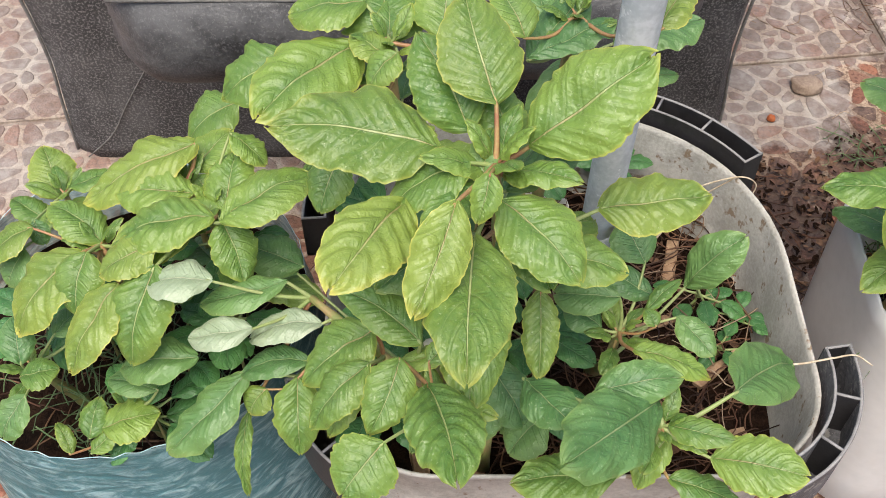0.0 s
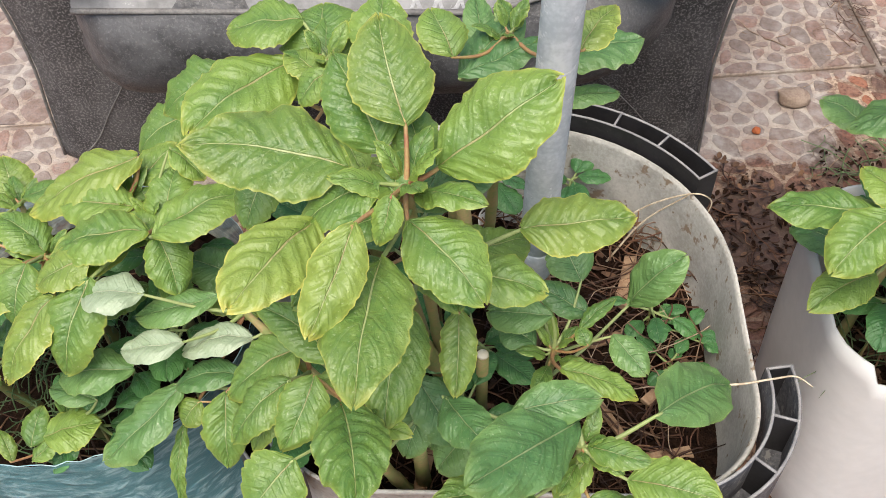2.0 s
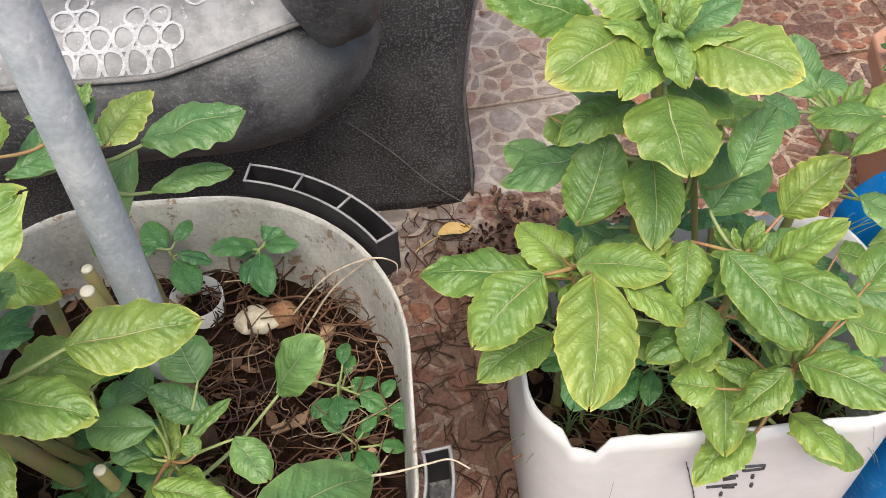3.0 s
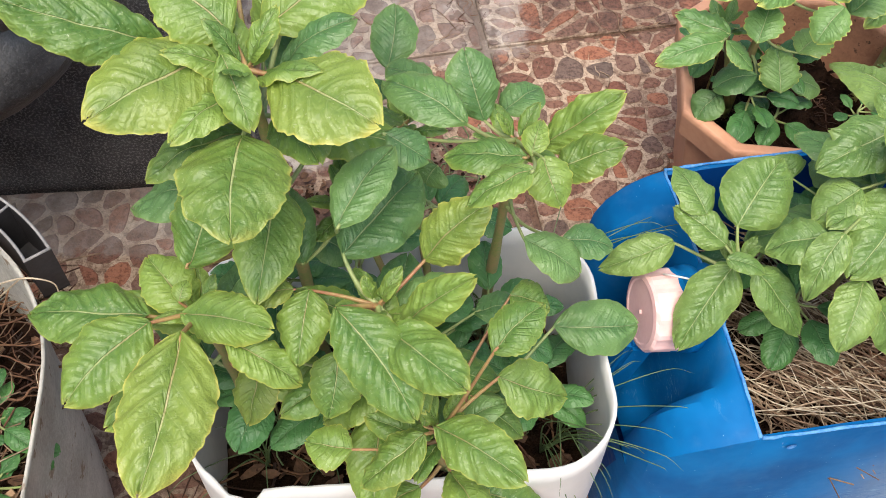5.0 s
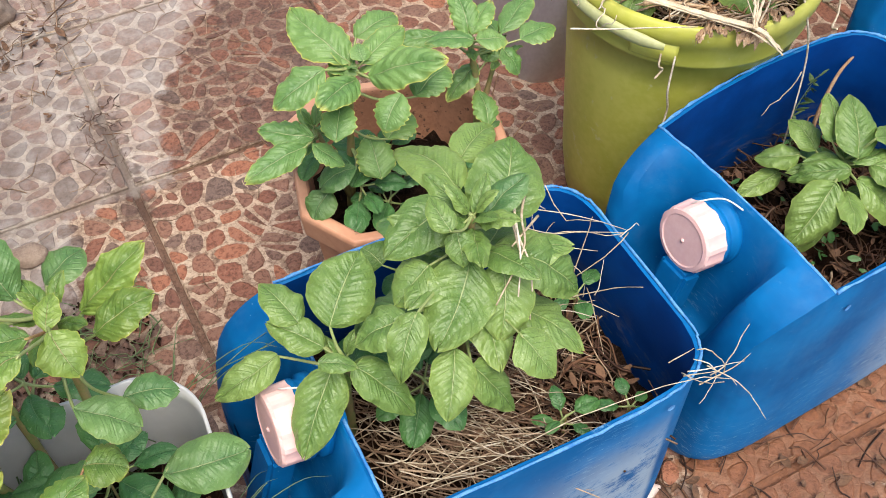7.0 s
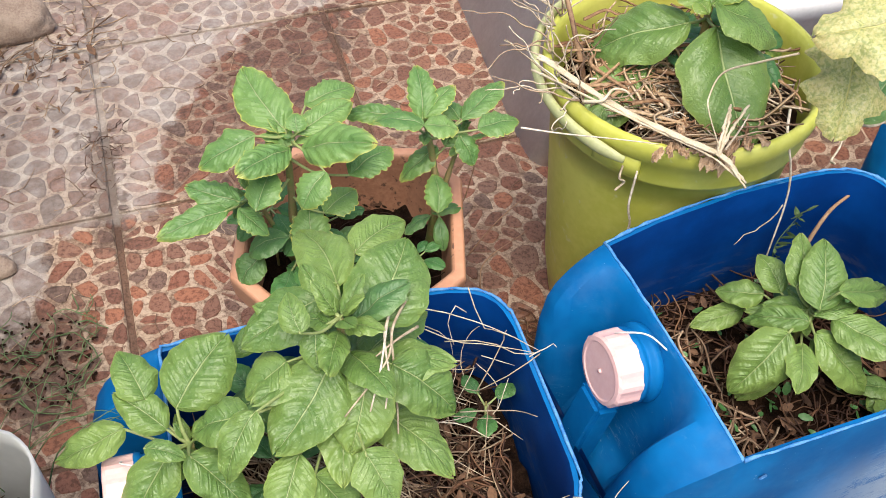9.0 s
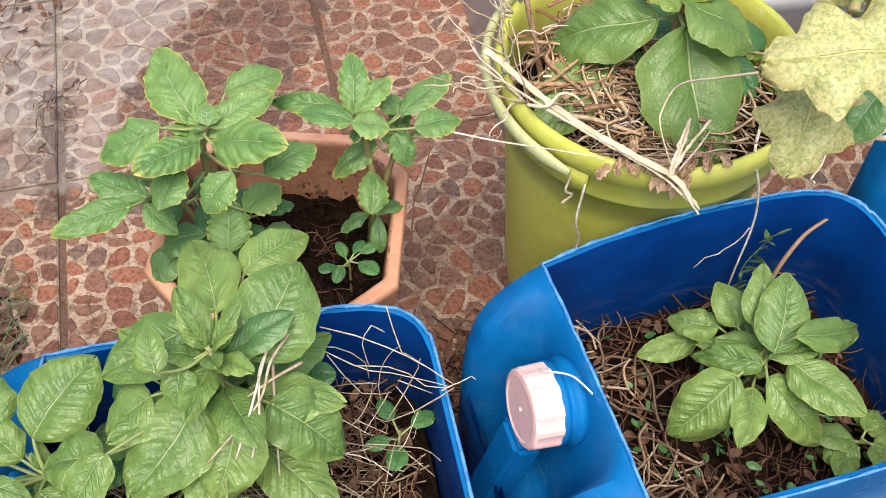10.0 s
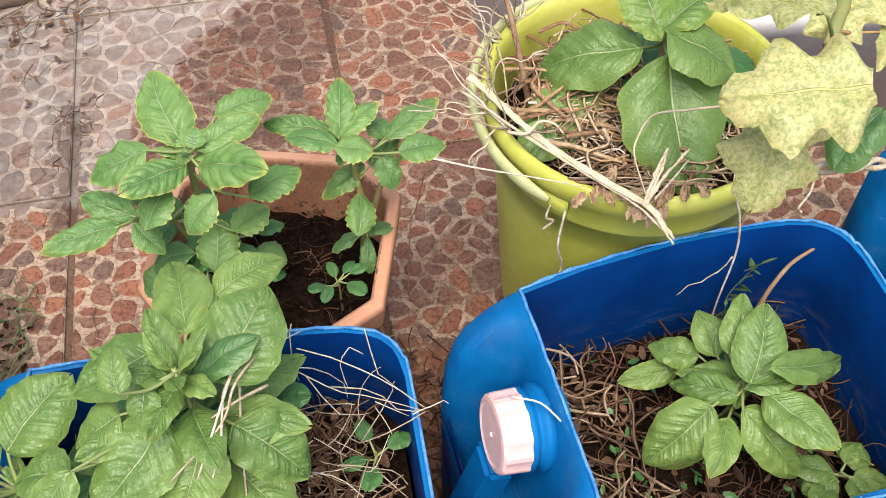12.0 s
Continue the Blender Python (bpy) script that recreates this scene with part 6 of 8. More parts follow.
p = Plant("branched deep green amaranth at the back of the white pot", (((0.60,0.63,0.175),(0.61,0.60,0.485)),((0.55,0.60,0.20),(0.50,0.58,0.46)),((0.56,0.62,0.22),(0.54,0.65,0.45)),))
p.crown(8, 0.027, "g")
p.blade((0.589, 0.627, 0.490), (0.582, 0.645, 0.511), 0.035, "d", reach=0.60)
p.leaf(0.573, 0.583, 0.525, 0.055, 0.034, 144, 12, "d")
p.blade((0.637, 0.610, 0.473), (0.671, 0.613, 0.503), 0.031, "g", reach=0.68)
p.blade((0.642, 0.583, 0.476), (0.670, 0.582, 0.492), 0.031, "y", reach=0.66)
p.leaf(0.604, 0.546, 0.534, 0.044, 0.029, 169, -1, "g")
p.leaf(0.617, 0.547, 0.529, 0.029, 0.029, -68, -35, "g")
p.leaf(0.603, 0.516, 0.558, 0.039, 0.024, -164, -18, "g")
p.blade((0.532, 0.721, 0.447), (0.537, 0.748, 0.458), 0.036, "d", reach=0.59)
p.leaf(0.613, 0.562, 0.517, 0.022, 0.017, 68, 25, "g")
p.leaf(0.528, 0.558, 0.545, 0.027, 0.026, -27, -19, "d")
p.leaf(0.471, 0.534, 0.460, 0.051, 0.036, 109, 24, "d")
p.leaf(0.499, 0.503, 0.537, 0.052, 0.030, 52, 21, "d")
p.leaf(0.612, 0.541, 0.457, 0.040, 0.032, -27, -19, "d")
p.leaf(0.640, 0.554, 0.435, 0.033, 0.027, -5, -5, "d")
p.leaf(0.563, 0.685, 0.447, 0.038, 0.031, 149, 9, "d")
p.leaf(0.609, 0.651, 0.456, 0.032, 0.034, 34, 15, "d")
p.leaf(0.502, 0.701, 0.417, 0.032, 0.029, 29, 13, "d")
p.leaf(0.560, 0.615, 0.444, 0.014, 0.028, -136, -32, "d")
p = Plant("small amaranth rosette leaning over the blue jerrycan shoulder", (((0.805,0.63,0.15),(0.80,0.61,0.25),(0.80,0.603,0.32)),))
p.crown(8, 0.027, "l")
p.blade((0.803, 0.630, 0.350), (0.830, 0.661, 0.361), 0.057, "l", reach=0.63)
p.blade((0.778, 0.616, 0.338), (0.755, 0.634, 0.347), 0.031, "l", reach=0.62)
p.blade((0.738, 0.625, 0.315), (0.705, 0.622, 0.300), 0.032, "l", reach=0.58)
p.blade((0.778, 0.582, 0.323), (0.754, 0.558, 0.294), 0.042, "l", reach=0.58)
p.blade((0.810, 0.575, 0.330), (0.833, 0.557, 0.300), 0.035, "l", reach=0.60)
p.leaf(0.775, 0.580, 0.361, 0.028, 0.017, -21, -7, "l")
p.leaf(0.771, 0.633, 0.350, 0.043, 0.034, 114, 19, "l")
p = Plant("crinkled light green amaranth growing in straw", (((0.93,0.655,0.15),(0.928,0.65,0.28),(0.925,0.64,0.405)),))
p.crown(8, 0.042, "l")
p.leaf(0.937, 0.644, 0.392, 0.051, 0.032, 20, 28, "d")
p.leaf(0.911, 0.646, 0.384, 0.054, 0.033, 158, 24, "l")
p.leaf(0.932, 0.625, 0.375, 0.057, 0.035, 295, 20, "l")
p.leaf(0.931, 0.658, 0.367, 0.059, 0.037, 72, 16, "d")
p.leaf(0.907, 0.630, 0.359, 0.062, 0.039, 210, 12, "l")
p.leaf(0.947, 0.635, 0.350, 0.065, 0.040, 348, 8, "l")
p.leaf(0.911, 0.660, 0.342, 0.068, 0.042, 125, 3, "d")
p.leaf(0.922, 0.614, 0.333, 0.070, 0.044, 262, -1, "l")
p.leaf(0.947, 0.658, 0.325, 0.073, 0.045, 40, -5, "l")
p.leaf(0.895, 0.641, 0.317, 0.076, 0.047, 178, -9, "d")
p.leaf(0.948, 0.617, 0.308, 0.079, 0.049, 315, -13, "l")
p.leaf(0.924, 0.674, 0.300, 0.082, 0.051, 92, -17, "l")
p.blade((0.955, 0.654, 0.392), (0.980, 0.693, 0.407), 0.067, "l", reach=0.64)
p.blade((0.922, 0.698, 0.392), (0.910, 0.742, 0.376), 0.045, "l", reach=0.50)
p.blade((0.900, 0.655, 0.402), (0.864, 0.644, 0.390), 0.047, "l", reach=0.57)
p.blade((0.957, 0.725, 0.386), (0.983, 0.746, 0.380), 0.035, "l", reach=0.55)
p.blade((0.905, 0.608, 0.374), (0.874, 0.575, 0.355), 0.058, "l", reach=0.63)
p.blade((0.936, 0.599, 0.366), (0.924, 0.573, 0.343), 0.050, "l", reach=0.60)
p.blade((0.970, 0.613, 0.358), (0.998, 0.601, 0.328), 0.048, "l", reach=0.60)
p.blade((0.878, 0.562, 0.331), (0.863, 0.534, 0.312), 0.038, "l", reach=0.65)
p.blade((0.898, 0.552, 0.315), (0.917, 0.540, 0.281), 0.036, "l", reach=0.60)
p.leaf(0.931, 0.551, 0.355, 0.042, 0.039, -61, -29, "l")
p.leaf(0.848, 0.588, 0.370, 0.043, 0.042, 176, -14, "l")
p.leaf(0.895, 0.614, 0.430, 0.030, 0.022, 101, 22, "l")
p.leaf(0.854, 0.581, 0.381, 0.052, 0.030, -128, -36, "l")
p.leaf(0.906, 0.626, 0.408, 0.027, 0.024, -95, -37, "l")
p.leaf(0.880, 0.624, 0.379, 0.039, 0.042, -159, -27, "l")
p.leaf(0.859, 0.680, 0.327, 0.022, 0.041, 119, 17, "l")
p = Plant("crinkled light green amaranth rosette in the open jerrycan", (((1.382,0.70,0.15),(1.38,0.695,0.20),(1.378,0.69,0.252)),))
p.crown(8, 0.022, "l")
p.leaf(1.387, 0.693, 0.235, 0.038, 0.023, 20, 28, "d")
p.leaf(1.365, 0.695, 0.226, 0.043, 0.027, 158, 17, "l")
p.leaf(1.386, 0.674, 0.217, 0.049, 0.030, 295, 6, "l")
p.leaf(1.385, 0.711, 0.209, 0.054, 0.034, 72, -6, "d")
p.leaf(1.355, 0.677, 0.200, 0.060, 0.037, 210, -17, "l")
p.blade((1.365, 0.711, 0.281), (1.375, 0.736, 0.292), 0.030, "l", reach=0.54)
p.blade((1.375, 0.683, 0.283), (1.388, 0.717, 0.298), 0.046, "l", reach=0.57)
p.blade((1.407, 0.682, 0.282), (1.450, 0.703, 0.250), 0.031, "l", reach=0.46)
p.blade((1.337, 0.726, 0.240), (1.315, 0.738, 0.233), 0.030, "l", reach=0.57)
p.blade((1.323, 0.726, 0.213), (1.288, 0.723, 0.206), 0.026, "l", reach=0.65)
p.blade((1.350, 0.670, 0.264), (1.323, 0.689, 0.246), 0.027, "l", reach=0.61)
p.blade((1.326, 0.653, 0.256), (1.294, 0.641, 0.222), 0.051, "l", reach=0.62)
p.blade((1.346, 0.641, 0.250), (1.329, 0.611, 0.253), 0.031, "l", reach=0.56)
p.blade((1.374, 0.646, 0.250), (1.401, 0.623, 0.221), 0.043, "l", reach=0.57)
p.blade((1.395, 0.649, 0.269), (1.416, 0.623, 0.270), 0.044, "l", reach=0.48)
p.leaf(1.378, 0.684, 0.250, 0.046, 0.032, 154, 7, "l")
p.leaf(1.370, 0.670, 0.269, 0.044, 0.020, 6, 1, "l")
p.leaf(1.358, 0.716, 0.252, 0.040, 0.034, 105, 24, "l")
p.leaf(1.488, 0.632, 0.187, 0.029, 0.031, 146, 11, "l")
p.leaf(1.450, 0.616, 0.194, 0.029, 0.030, -169, -14, "l")
p = Plant("broad-leaved glossy amaranth in the lime bucket", (((1.345,0.965,0.26),(1.34,0.958,0.34),(1.337,0.952,0.425)),))
p.blade((1.299, 0.950, 0.399), (1.241, 0.975, 0.362), 0.069, "l", reach=0.67)
p.blade((1.334, 0.909, 0.405), (1.344, 0.834, 0.347), 0.096, "l", reach=0.75)
p.blade((1.263, 0.936, 0.354), (1.214, 0.890, 0.338), 0.059, "l", reach=0.66)
p.leaf(1.333, 0.929, 0.434, 0.067, 0.088, -27, -19, "l")
p.leaf(1.324, 0.938, 0.428, 0.062, 0.052, 106, 24, "g")
p.leaf(1.331, 0.940, 0.432, 0.061, 0.043, 36, 16, "g")
p.leaf(1.325, 0.931, 0.427, 0.019, 0.024, 117, 21, "g")
p.leaf(1.408, 0.965, 0.365, 0.032, 0.051, -28, -20, "g")
p.leaf(1.309, 0.964, 0.337, 0.040, 0.042, -158, -21, "g")
p.leaf(1.522, 0.878, 0.374, 0.062, 0.048, -143, -28, "d")
p = Plant("eggplant branch with mottled yellow lobed leaves hanging over the bucket", (((1.50,1.26,0.205),(1.485,1.05,0.47),(1.455,0.90,0.50),(1.42,0.83,0.50)),), "", 0.009, "eggplant")
p.blade((1.378, 0.699, 0.583), (1.294, 0.716, 0.562), 0.082, "y", reach=0.97, mat=egg_leaf_mat, lobes=0.5)
p.blade((1.352, 0.742, 0.520), (1.331, 0.700, 0.478), 0.074, "y", reach=0.80, mat=egg_leaf_mat, lobes=0.4)
p.blade((1.348, 0.755, 0.596), (1.323, 0.807, 0.560), 0.045, "y", reach=0.60, mat=egg_leaf_mat, lobes=0.4)
p.leaf(1.434, 0.864, 0.494, 0.074, 0.058, 23, 10, "y", egg_leaf_mat, 0.30)
p.leaf(1.474, 0.854, 0.488, 0.044, 0.090, -28, -21, "y", egg_leaf_mat, 0.30)
p.leaf(1.438, 0.857, 0.488, 0.063, 0.053, 103, 24, "y", egg_leaf_mat, 0.30)
p = Plant("serrated bright green amaranth in the terracotta pot", (((0.90,0.915,0.13),(0.905,0.895,0.36)),((0.90,0.91,0.16),(0.865,0.90,0.29)),))
p.crown(8, 0.027, "e")
p.blade((0.898, 0.914, 0.370), (0.879, 0.962, 0.376), 0.049, "e", reach=0.57)
p.blade((0.925, 0.896, 0.368), (0.960, 0.915, 0.372), 0.031, "e", reach=0.62)
p.leaf(0.930, 0.944, 0.356, 0.050, 0.037, 21, 8, "e")
p.blade((0.933, 0.868, 0.367), (0.969, 0.842, 0.389), 0.045, "e", reach=0.58)
p.blade((0.865, 0.882, 0.371), (0.834, 0.878, 0.356), 0.039, "e", reach=0.57)
p.blade((0.896, 0.871, 0.361), (0.866, 0.845, 0.370), 0.036, "e", reach=0.62)
p.blade((0.843, 0.869, 0.315), (0.816, 0.880, 0.320), 0.030, "e", reach=0.55)
p.blade((0.829, 0.845, 0.318), (0.790, 0.833, 0.314), 0.030, "e", reach=0.59)
p.leaf(0.934, 0.831, 0.369, 0.036, 0.036, -140, -29, "e")
p.leaf(0.870, 0.837, 0.329, 0.039, 0.035, 64, 24, "e")
p.leaf(0.961, 0.858, 0.339, 0.047, 0.043, 31, 13, "e")
p.leaf(0.935, 0.873, 0.276, 0.037, 0.041, 32, 14, "e")
p.leaf(0.853, 0.859, 0.307, 0.035, 0.026, -39, -25, "e")
p.leaf(0.893, 0.864, 0.254, 0.040, 0.040, -177, -11, "d")
p.leaf(0.916, 0.848, 0.250, 0.047, 0.041, 86, 26, "e")
p.leaf(0.906, 0.904, 0.367, 0.028, 0.033, -135, -31, "e")
p.leaf(0.916, 0.884, 0.376, 0.018, 0.021, 88, 26, "e")
p.leaf(0.865, 0.866, 0.227, 0.032, 0.036, -147, -27, "d")
p.leaf(0.945, 0.884, 0.222, 0.032, 0.040, -11, -9, "d")
p = Plant("slim branching amaranth in the terracotta pot", (((1.05,0.93,0.13),(1.055,0.915,0.24),(1.045,0.925,0.335)),((1.055,0.92,0.2),(1.085,0.935,0.30)),))
p.crown(8, 0.020, "e")
p.leaf(1.039, 0.914, 0.350, 0.055, 0.028, 88, 26, "e")
p.leaf(1.043, 0.911, 0.353, 0.045, 0.029, 44, 18, "e")
p.leaf(1.029, 0.944, 0.321, 0.066, 0.029, 160, 3, "e")
p.leaf(1.035, 0.897, 0.355, 0.046, 0.029, 161, 3, "e")
p.leaf(1.038, 0.888, 0.361, 0.031, 0.033, -5, -6, "e")
p.leaf(1.085, 0.928, 0.329, 0.059, 0.032, 37, 16, "e")
p.leaf(1.095, 0.901, 0.337, 0.040, 0.035, 8, 2, "e")
p.leaf(1.077, 0.907, 0.323, 0.030, 0.027, -63, -34, "e")
p.leaf(1.057, 0.933, 0.286, 0.049, 0.031, -155, -23, "e")
p.leaf(1.050, 0.877, 0.253, 0.040, 0.030, 86, 26, "e")
p.leaf(1.057, 0.902, 0.212, 0.034, 0.017, -91, -38, "d")
p.leaf(1.053, 0.914, 0.209, 0.033, 0.020, 9, 3, "d")
p.leaf(1.047, 0.914, 0.205, 0.031, 0.020, -162, -19, "d")
p.leaf(1.080, 0.932, 0.326, 0.023, 0.026, 118, 22, "e")
p.leaf(1.067, 0.927, 0.295, 0.032, 0.027, 40, 17, "e")


# ---- straw, litter and small things ----
def litter(name, label, material, n, spot, length, radius, seed, category="mulch", droop=0.4, flat=0.35, aim=None):
    """Many thin curved stalks as one piece of stuff. spot(rng) gives a place."""
    rng = random.Random(seed)
    bm = bmesh.new()
    for _ in range(n):
        c = Vector(spot(rng))
        l, a, e = rng.uniform(*length), rng.uniform(0, 2 * math.pi) if aim is None else rng.gauss(*aim), rng.uniform(-flat, flat)
        d = Vector((math.cos(a) * math.cos(e), math.sin(a) * math.cos(e), math.sin(e)))
        s = Vector((-d.y, d.x, 0)) * rng.uniform(-droop, droop) * l
        r = rng.uniform(*radius)
        wig = Vector((rng.gauss(0, 1), rng.gauss(0, 1), 0)) * 0.07 * l
        line = bend([c - d * l / 2, c - d * l * 0.17 + s * 0.3 + wig, c + d * l * 0.2 + s * 0.3 - wig + Vector((0, 0, 0.1 * l * rng.uniform(-1, 1))), c + d * l / 2], 3)
        tube(line, [r * (1 - 0.45 * i / len(line)) for i in range(len(line))], 3, bm, False)
    ob = part(name, bm, material, None, label)
    return tagged(ob, label, category, kind="stuff")


def flakes(name, label, material, n, spot, size, seed, category="litter"):
    """Curled scraps of dead leaf and bark as one piece of stuff."""
    rng = random.Random(seed)
    bm = bmesh.new()
    for _ in range(n):
        c, w = Vector(spot(rng)), rng.uniform(*size)
        m = Matrix.Translation(c) @ Euler((rng.uniform(-0.6, 0.6), rng.uniform(-0.6, 0.6), rng.uniform(0, 6.3))).to_matrix().to_4x4()
        k = rng.uniform(0.3, 0.7)
        rows = []
        for i in range(4):
            u = i / 3 - 0.5
            hw = w * k * 0.5 * (1 - 3 * u * u) + 0.0004
            rows.append([m @ Vector((u * w, hw * v * rng.uniform(0.8, 1.1), 0.25 * w * (u * u + 0.5 * v * v * k))) for v in (-1, 0, 1)])
        loft(rows, False, False, False, bm)
    ob = part(name, bm, material, None, label)
    return tagged(ob, label, category, kind="stuff")


def in_can(can, x0, x1, z0, z1, y=0.112):
    m = can.matrix_basis.copy()
    return lambda rng: m @ Vector((rng.uniform(x0, x1), rng.uniform(-y, y), rng.uniform(z0, z1)))


def in_disc(cx, cy, r, z0, z1):
    def spot(rng):
        a, q = rng.uniform(0, 2 * math.pi), r * math.sqrt(rng.random())
        return cx + q * math.cos(a), cy + q * math.sin(a), rng.uniform(z0, z1)
    return spot


def in_box(x0, x1, y0, y1, z0, z1):
    return lambda rng: (rng.uniform(x0, x1), rng.uniform(y0, y1), rng.uniform(z0, z1))


dead_leaf = plain("dead_leaf", (0.065, 0.032, 0.018), (0.17, 0.09, 0.048), 40, 0.8, 0.4)
wood_chip = plain("wood_chip", (0.26, 0.15, 0.08), (0.42, 0.28, 0.17), 40, 0.8, 0.4)

litter("straw_mulch", "tangled dry straw covering the soil of a blue jerrycan", straw_mat, 330, in_can(can_a, 0.13, 0.37, 0.165, 0.182, 0.10), (0.04, 0.10), (0.0005, 0.0013), 1, droop=0.3, flat=0.16)
litter("straw_mulch", "mat of long combed straw near the jerrycan's cut front", straw_mat, 150, in_can(can_a, 0.165, 0.27, 0.172, 0.194, 0.095), (0.09, 0.15), (0.0006, 0.0013), 2, droop=0.14, flat=0.06, aim=(-0.62, 0.32))
litter("straw_mulch", "fine pale straw lying over the combed mat", pale_straw, 60, in_can(can_a, 0.17, 0.28, 0.186, 0.200, 0.095), (0.08, 0.15), (0.0004, 0.0009), 29, droop=0.16, flat=0.06, aim=(-0.50, 0.45))
litter("straw_mulch", "brown straw and dead roots in a blue jerrycan", straw_brown, 330, in_can(can_a, 0.22, 0.385, 0.165, 0.188), (0.02, 0.065), (0.0007, 0.0019), 3, droop=0.6)
flakes("leaf_litter", "brown leaf scraps on jerrycan soil", dead_leaf, 170, in_can(can_a, 0.22, 0.385, 0.168, 0.188), (0.007, 0.018), 4)
litter("straw_mulch", "brown clippings strewn over dark jerrycan soil", straw_brown, 420, in_can(can_b, 0.115, 0.385, 0.160, 0.182), (0.02, 0.07), (0.0006, 0.0016), 5, droop=0.6, flat=0.2)
litter("straw_mulch", "pale leaf strips at the shoulder of a cut jerrycan", straw_mat, 70, in_can(can_b, 0.115, 0.20, 0.168, 0.192), (0.03, 0.08), (0.0010, 0.0021), 6, droop=0.6, flat=0.25)
flakes("leaf_litter", "shrivelled leaf scraps in a blue jerrycan", dead_leaf, 200, in_can(can_b, 0.115, 0.385, 0.162, 0.184), (0.006, 0.018), 7)
flakes("weed_litter", "small withered green weeds on jerrycan soil", sprig_mat, 130, in_can(can_b, 0.12, 0.38, 0.166, 0.188), (0.006, 0.014), 8)
litter("straw_mulch", "dry reddish straw over the tub soil", straw_brown, 620, in_box(-0.01, 0.258, 0.35, 0.655, 0.268, 0.294), (0.02, 0.075), (0.0005, 0.0014), 9, droop=0.7, flat=0.2)
litter("straw_mulch", "fine tan roots along the tub wall", straw_mat, 60, in_box(0.10, 0.258, 0.40, 0.650, 0.276, 0.300), (0.03, 0.09), (0.0005, 0.0010), 10, droop=0.8, flat=0.3)
flakes("leaf_litter", "dark bark and leaf scraps in the tub", dead_leaf, 110, in_box(-0.03, 0.25, 0.36, 0.65, 0.268, 0.286), (0.006, 0.018), 11)
litter("straw_mulch", "dry straw heaped inside the lime bucket", straw_mat, 560, in_disc(1.317, 0.938, 0.100, 0.322, 0.352), (0.03, 0.08), (0.0006, 0.0016), 12, droop=0.9, flat=0.3)
litter("straw_mulch", "brown rootlets inside the lime bucket", straw_brown, 120, in_disc(1.317, 0.938, 0.102, 0.318, 0.344), (0.02, 0.06), (0.0008, 0.0016), 13, droop=0.8, flat=0.3)
litter("grass", "thin wiry grass in the white pot", grass_mat, 170, in_box(0.41, 0.63, 0.515, 0.66, 0.190, 0.235), (0.03, 0.07), (0.0006, 0.0013), 14, "grass", 0.3, 0.7)
litter("straw_mulch", "brown stalks on the white pot's soil", straw_brown, 180, in_box(0.385, 0.66, 0.485, 0.68, 0.182, 0.205), (0.02, 0.06), (0.0008, 0.0018), 15)
flakes("leaf_litter", "red-brown leaf scraps in the white pot", dead_leaf, 90, in_box(0.385, 0.66, 0.485, 0.68, 0.184, 0.205), (0.010, 0.026), 16)
litter("grass", "fine dark grass in the blue bag", grass_mat, 150, in_disc(-0.262, 0.46, 0.09, 0.275, 0.315), (0.03, 0.07), (0.0005, 0.0011), 17, "grass", 0.4, 0.5)
litter("rootlets", "dark rootlets on the bag's soil", straw_brown, 120, in_disc(-0.262, 0.47, 0.125, 0.270, 0.292), (0.02, 0.06), (0.0006, 0.0014), 18)
litter("rootlets", "fine rootlets on dark terracotta-pot soil", straw_brown, 60, in_disc(0.975, 0.905, 0.08, 0.142, 0.156), (0.015, 0.05), (0.0005, 0.0011), 19)
flakes("soil_crumbs", "loose dark crumbs on the terracotta pot's soil", soil_mat, 620, in_disc(0.968, 0.908, 0.084, 0.138, 0.158), (0.003, 0.010), 20)
litter("floor_straw", "brown straw blown against the pots", straw_brown, 260, in_box(1.06, 1.24, 0.66, 0.90, 0.003, 0.012), (0.015, 0.07), (0.0008, 0.0017), 21, "straw", 0.5, 0.06)
litter("floor_straw", "dry stalks lying between the pots", straw_brown, 220, in_box(0.28, 0.44, 0.40, 0.98, 0.003, 0.012), (0.015, 0.07), (0.0007, 0.0015), 22, "straw", 0.6, 0.06)
flakes("floor_litter", "brown leaf crumbs swept between the pots", dead_leaf, 200, in_box(1.07, 1.24, 0.66, 0.88, 0.003, 0.009), (0.006, 0.022), 23)
flakes("floor_litter", "soil crumbs and leaf scraps on the tiles", dead_leaf, 220, in_disc(0.44, 0.86, 0.13, 0.003, 0.009), (0.004, 0.014), 24)
litter("floor_straw", "thin stalks scattered over the tiles", straw_mat, 90, in_box(0.45, 1.25, 0.85, 1.6, 0.003, 0.008), (0.015, 0.07), (0.0005, 0.0010), 25, "straw", 0.5, 0.04)
flakes("floor_litter", "dry leaf scraps on the far dusty tiles", dead_leaf, 60, in_box(0.36, 0.66, 1.34, 1.66, 0.003, 0.007), (0.004, 0.013), 26)
flakes("floor_litter", "curled brown leaf bits swept beside the armchair", dead_leaf, 26, in_disc(0.545, 1.53, 0.085, 0.003, 0.009), (0.005, 0.022), 32)
litter("floor_twigs", "brown twigs and rootlets swept beside the armchair", straw_mat, 34, in_disc(0.55, 1.52, 0.12, 0.002, 0.006), (0.02, 0.07), (0.0005, 0.0012), 33, "twigs", 0.5, 0.05)
litter("floor_twigs", "wiry rootlets on the silted tile joint", straw_brown, 40, in_box(0.62, 0.68, 1.22, 1.36, 0.001, 0.004), (0.008, 0.03), (0.0003, 0.0008), 34, "twigs", 0.9, 0.05)
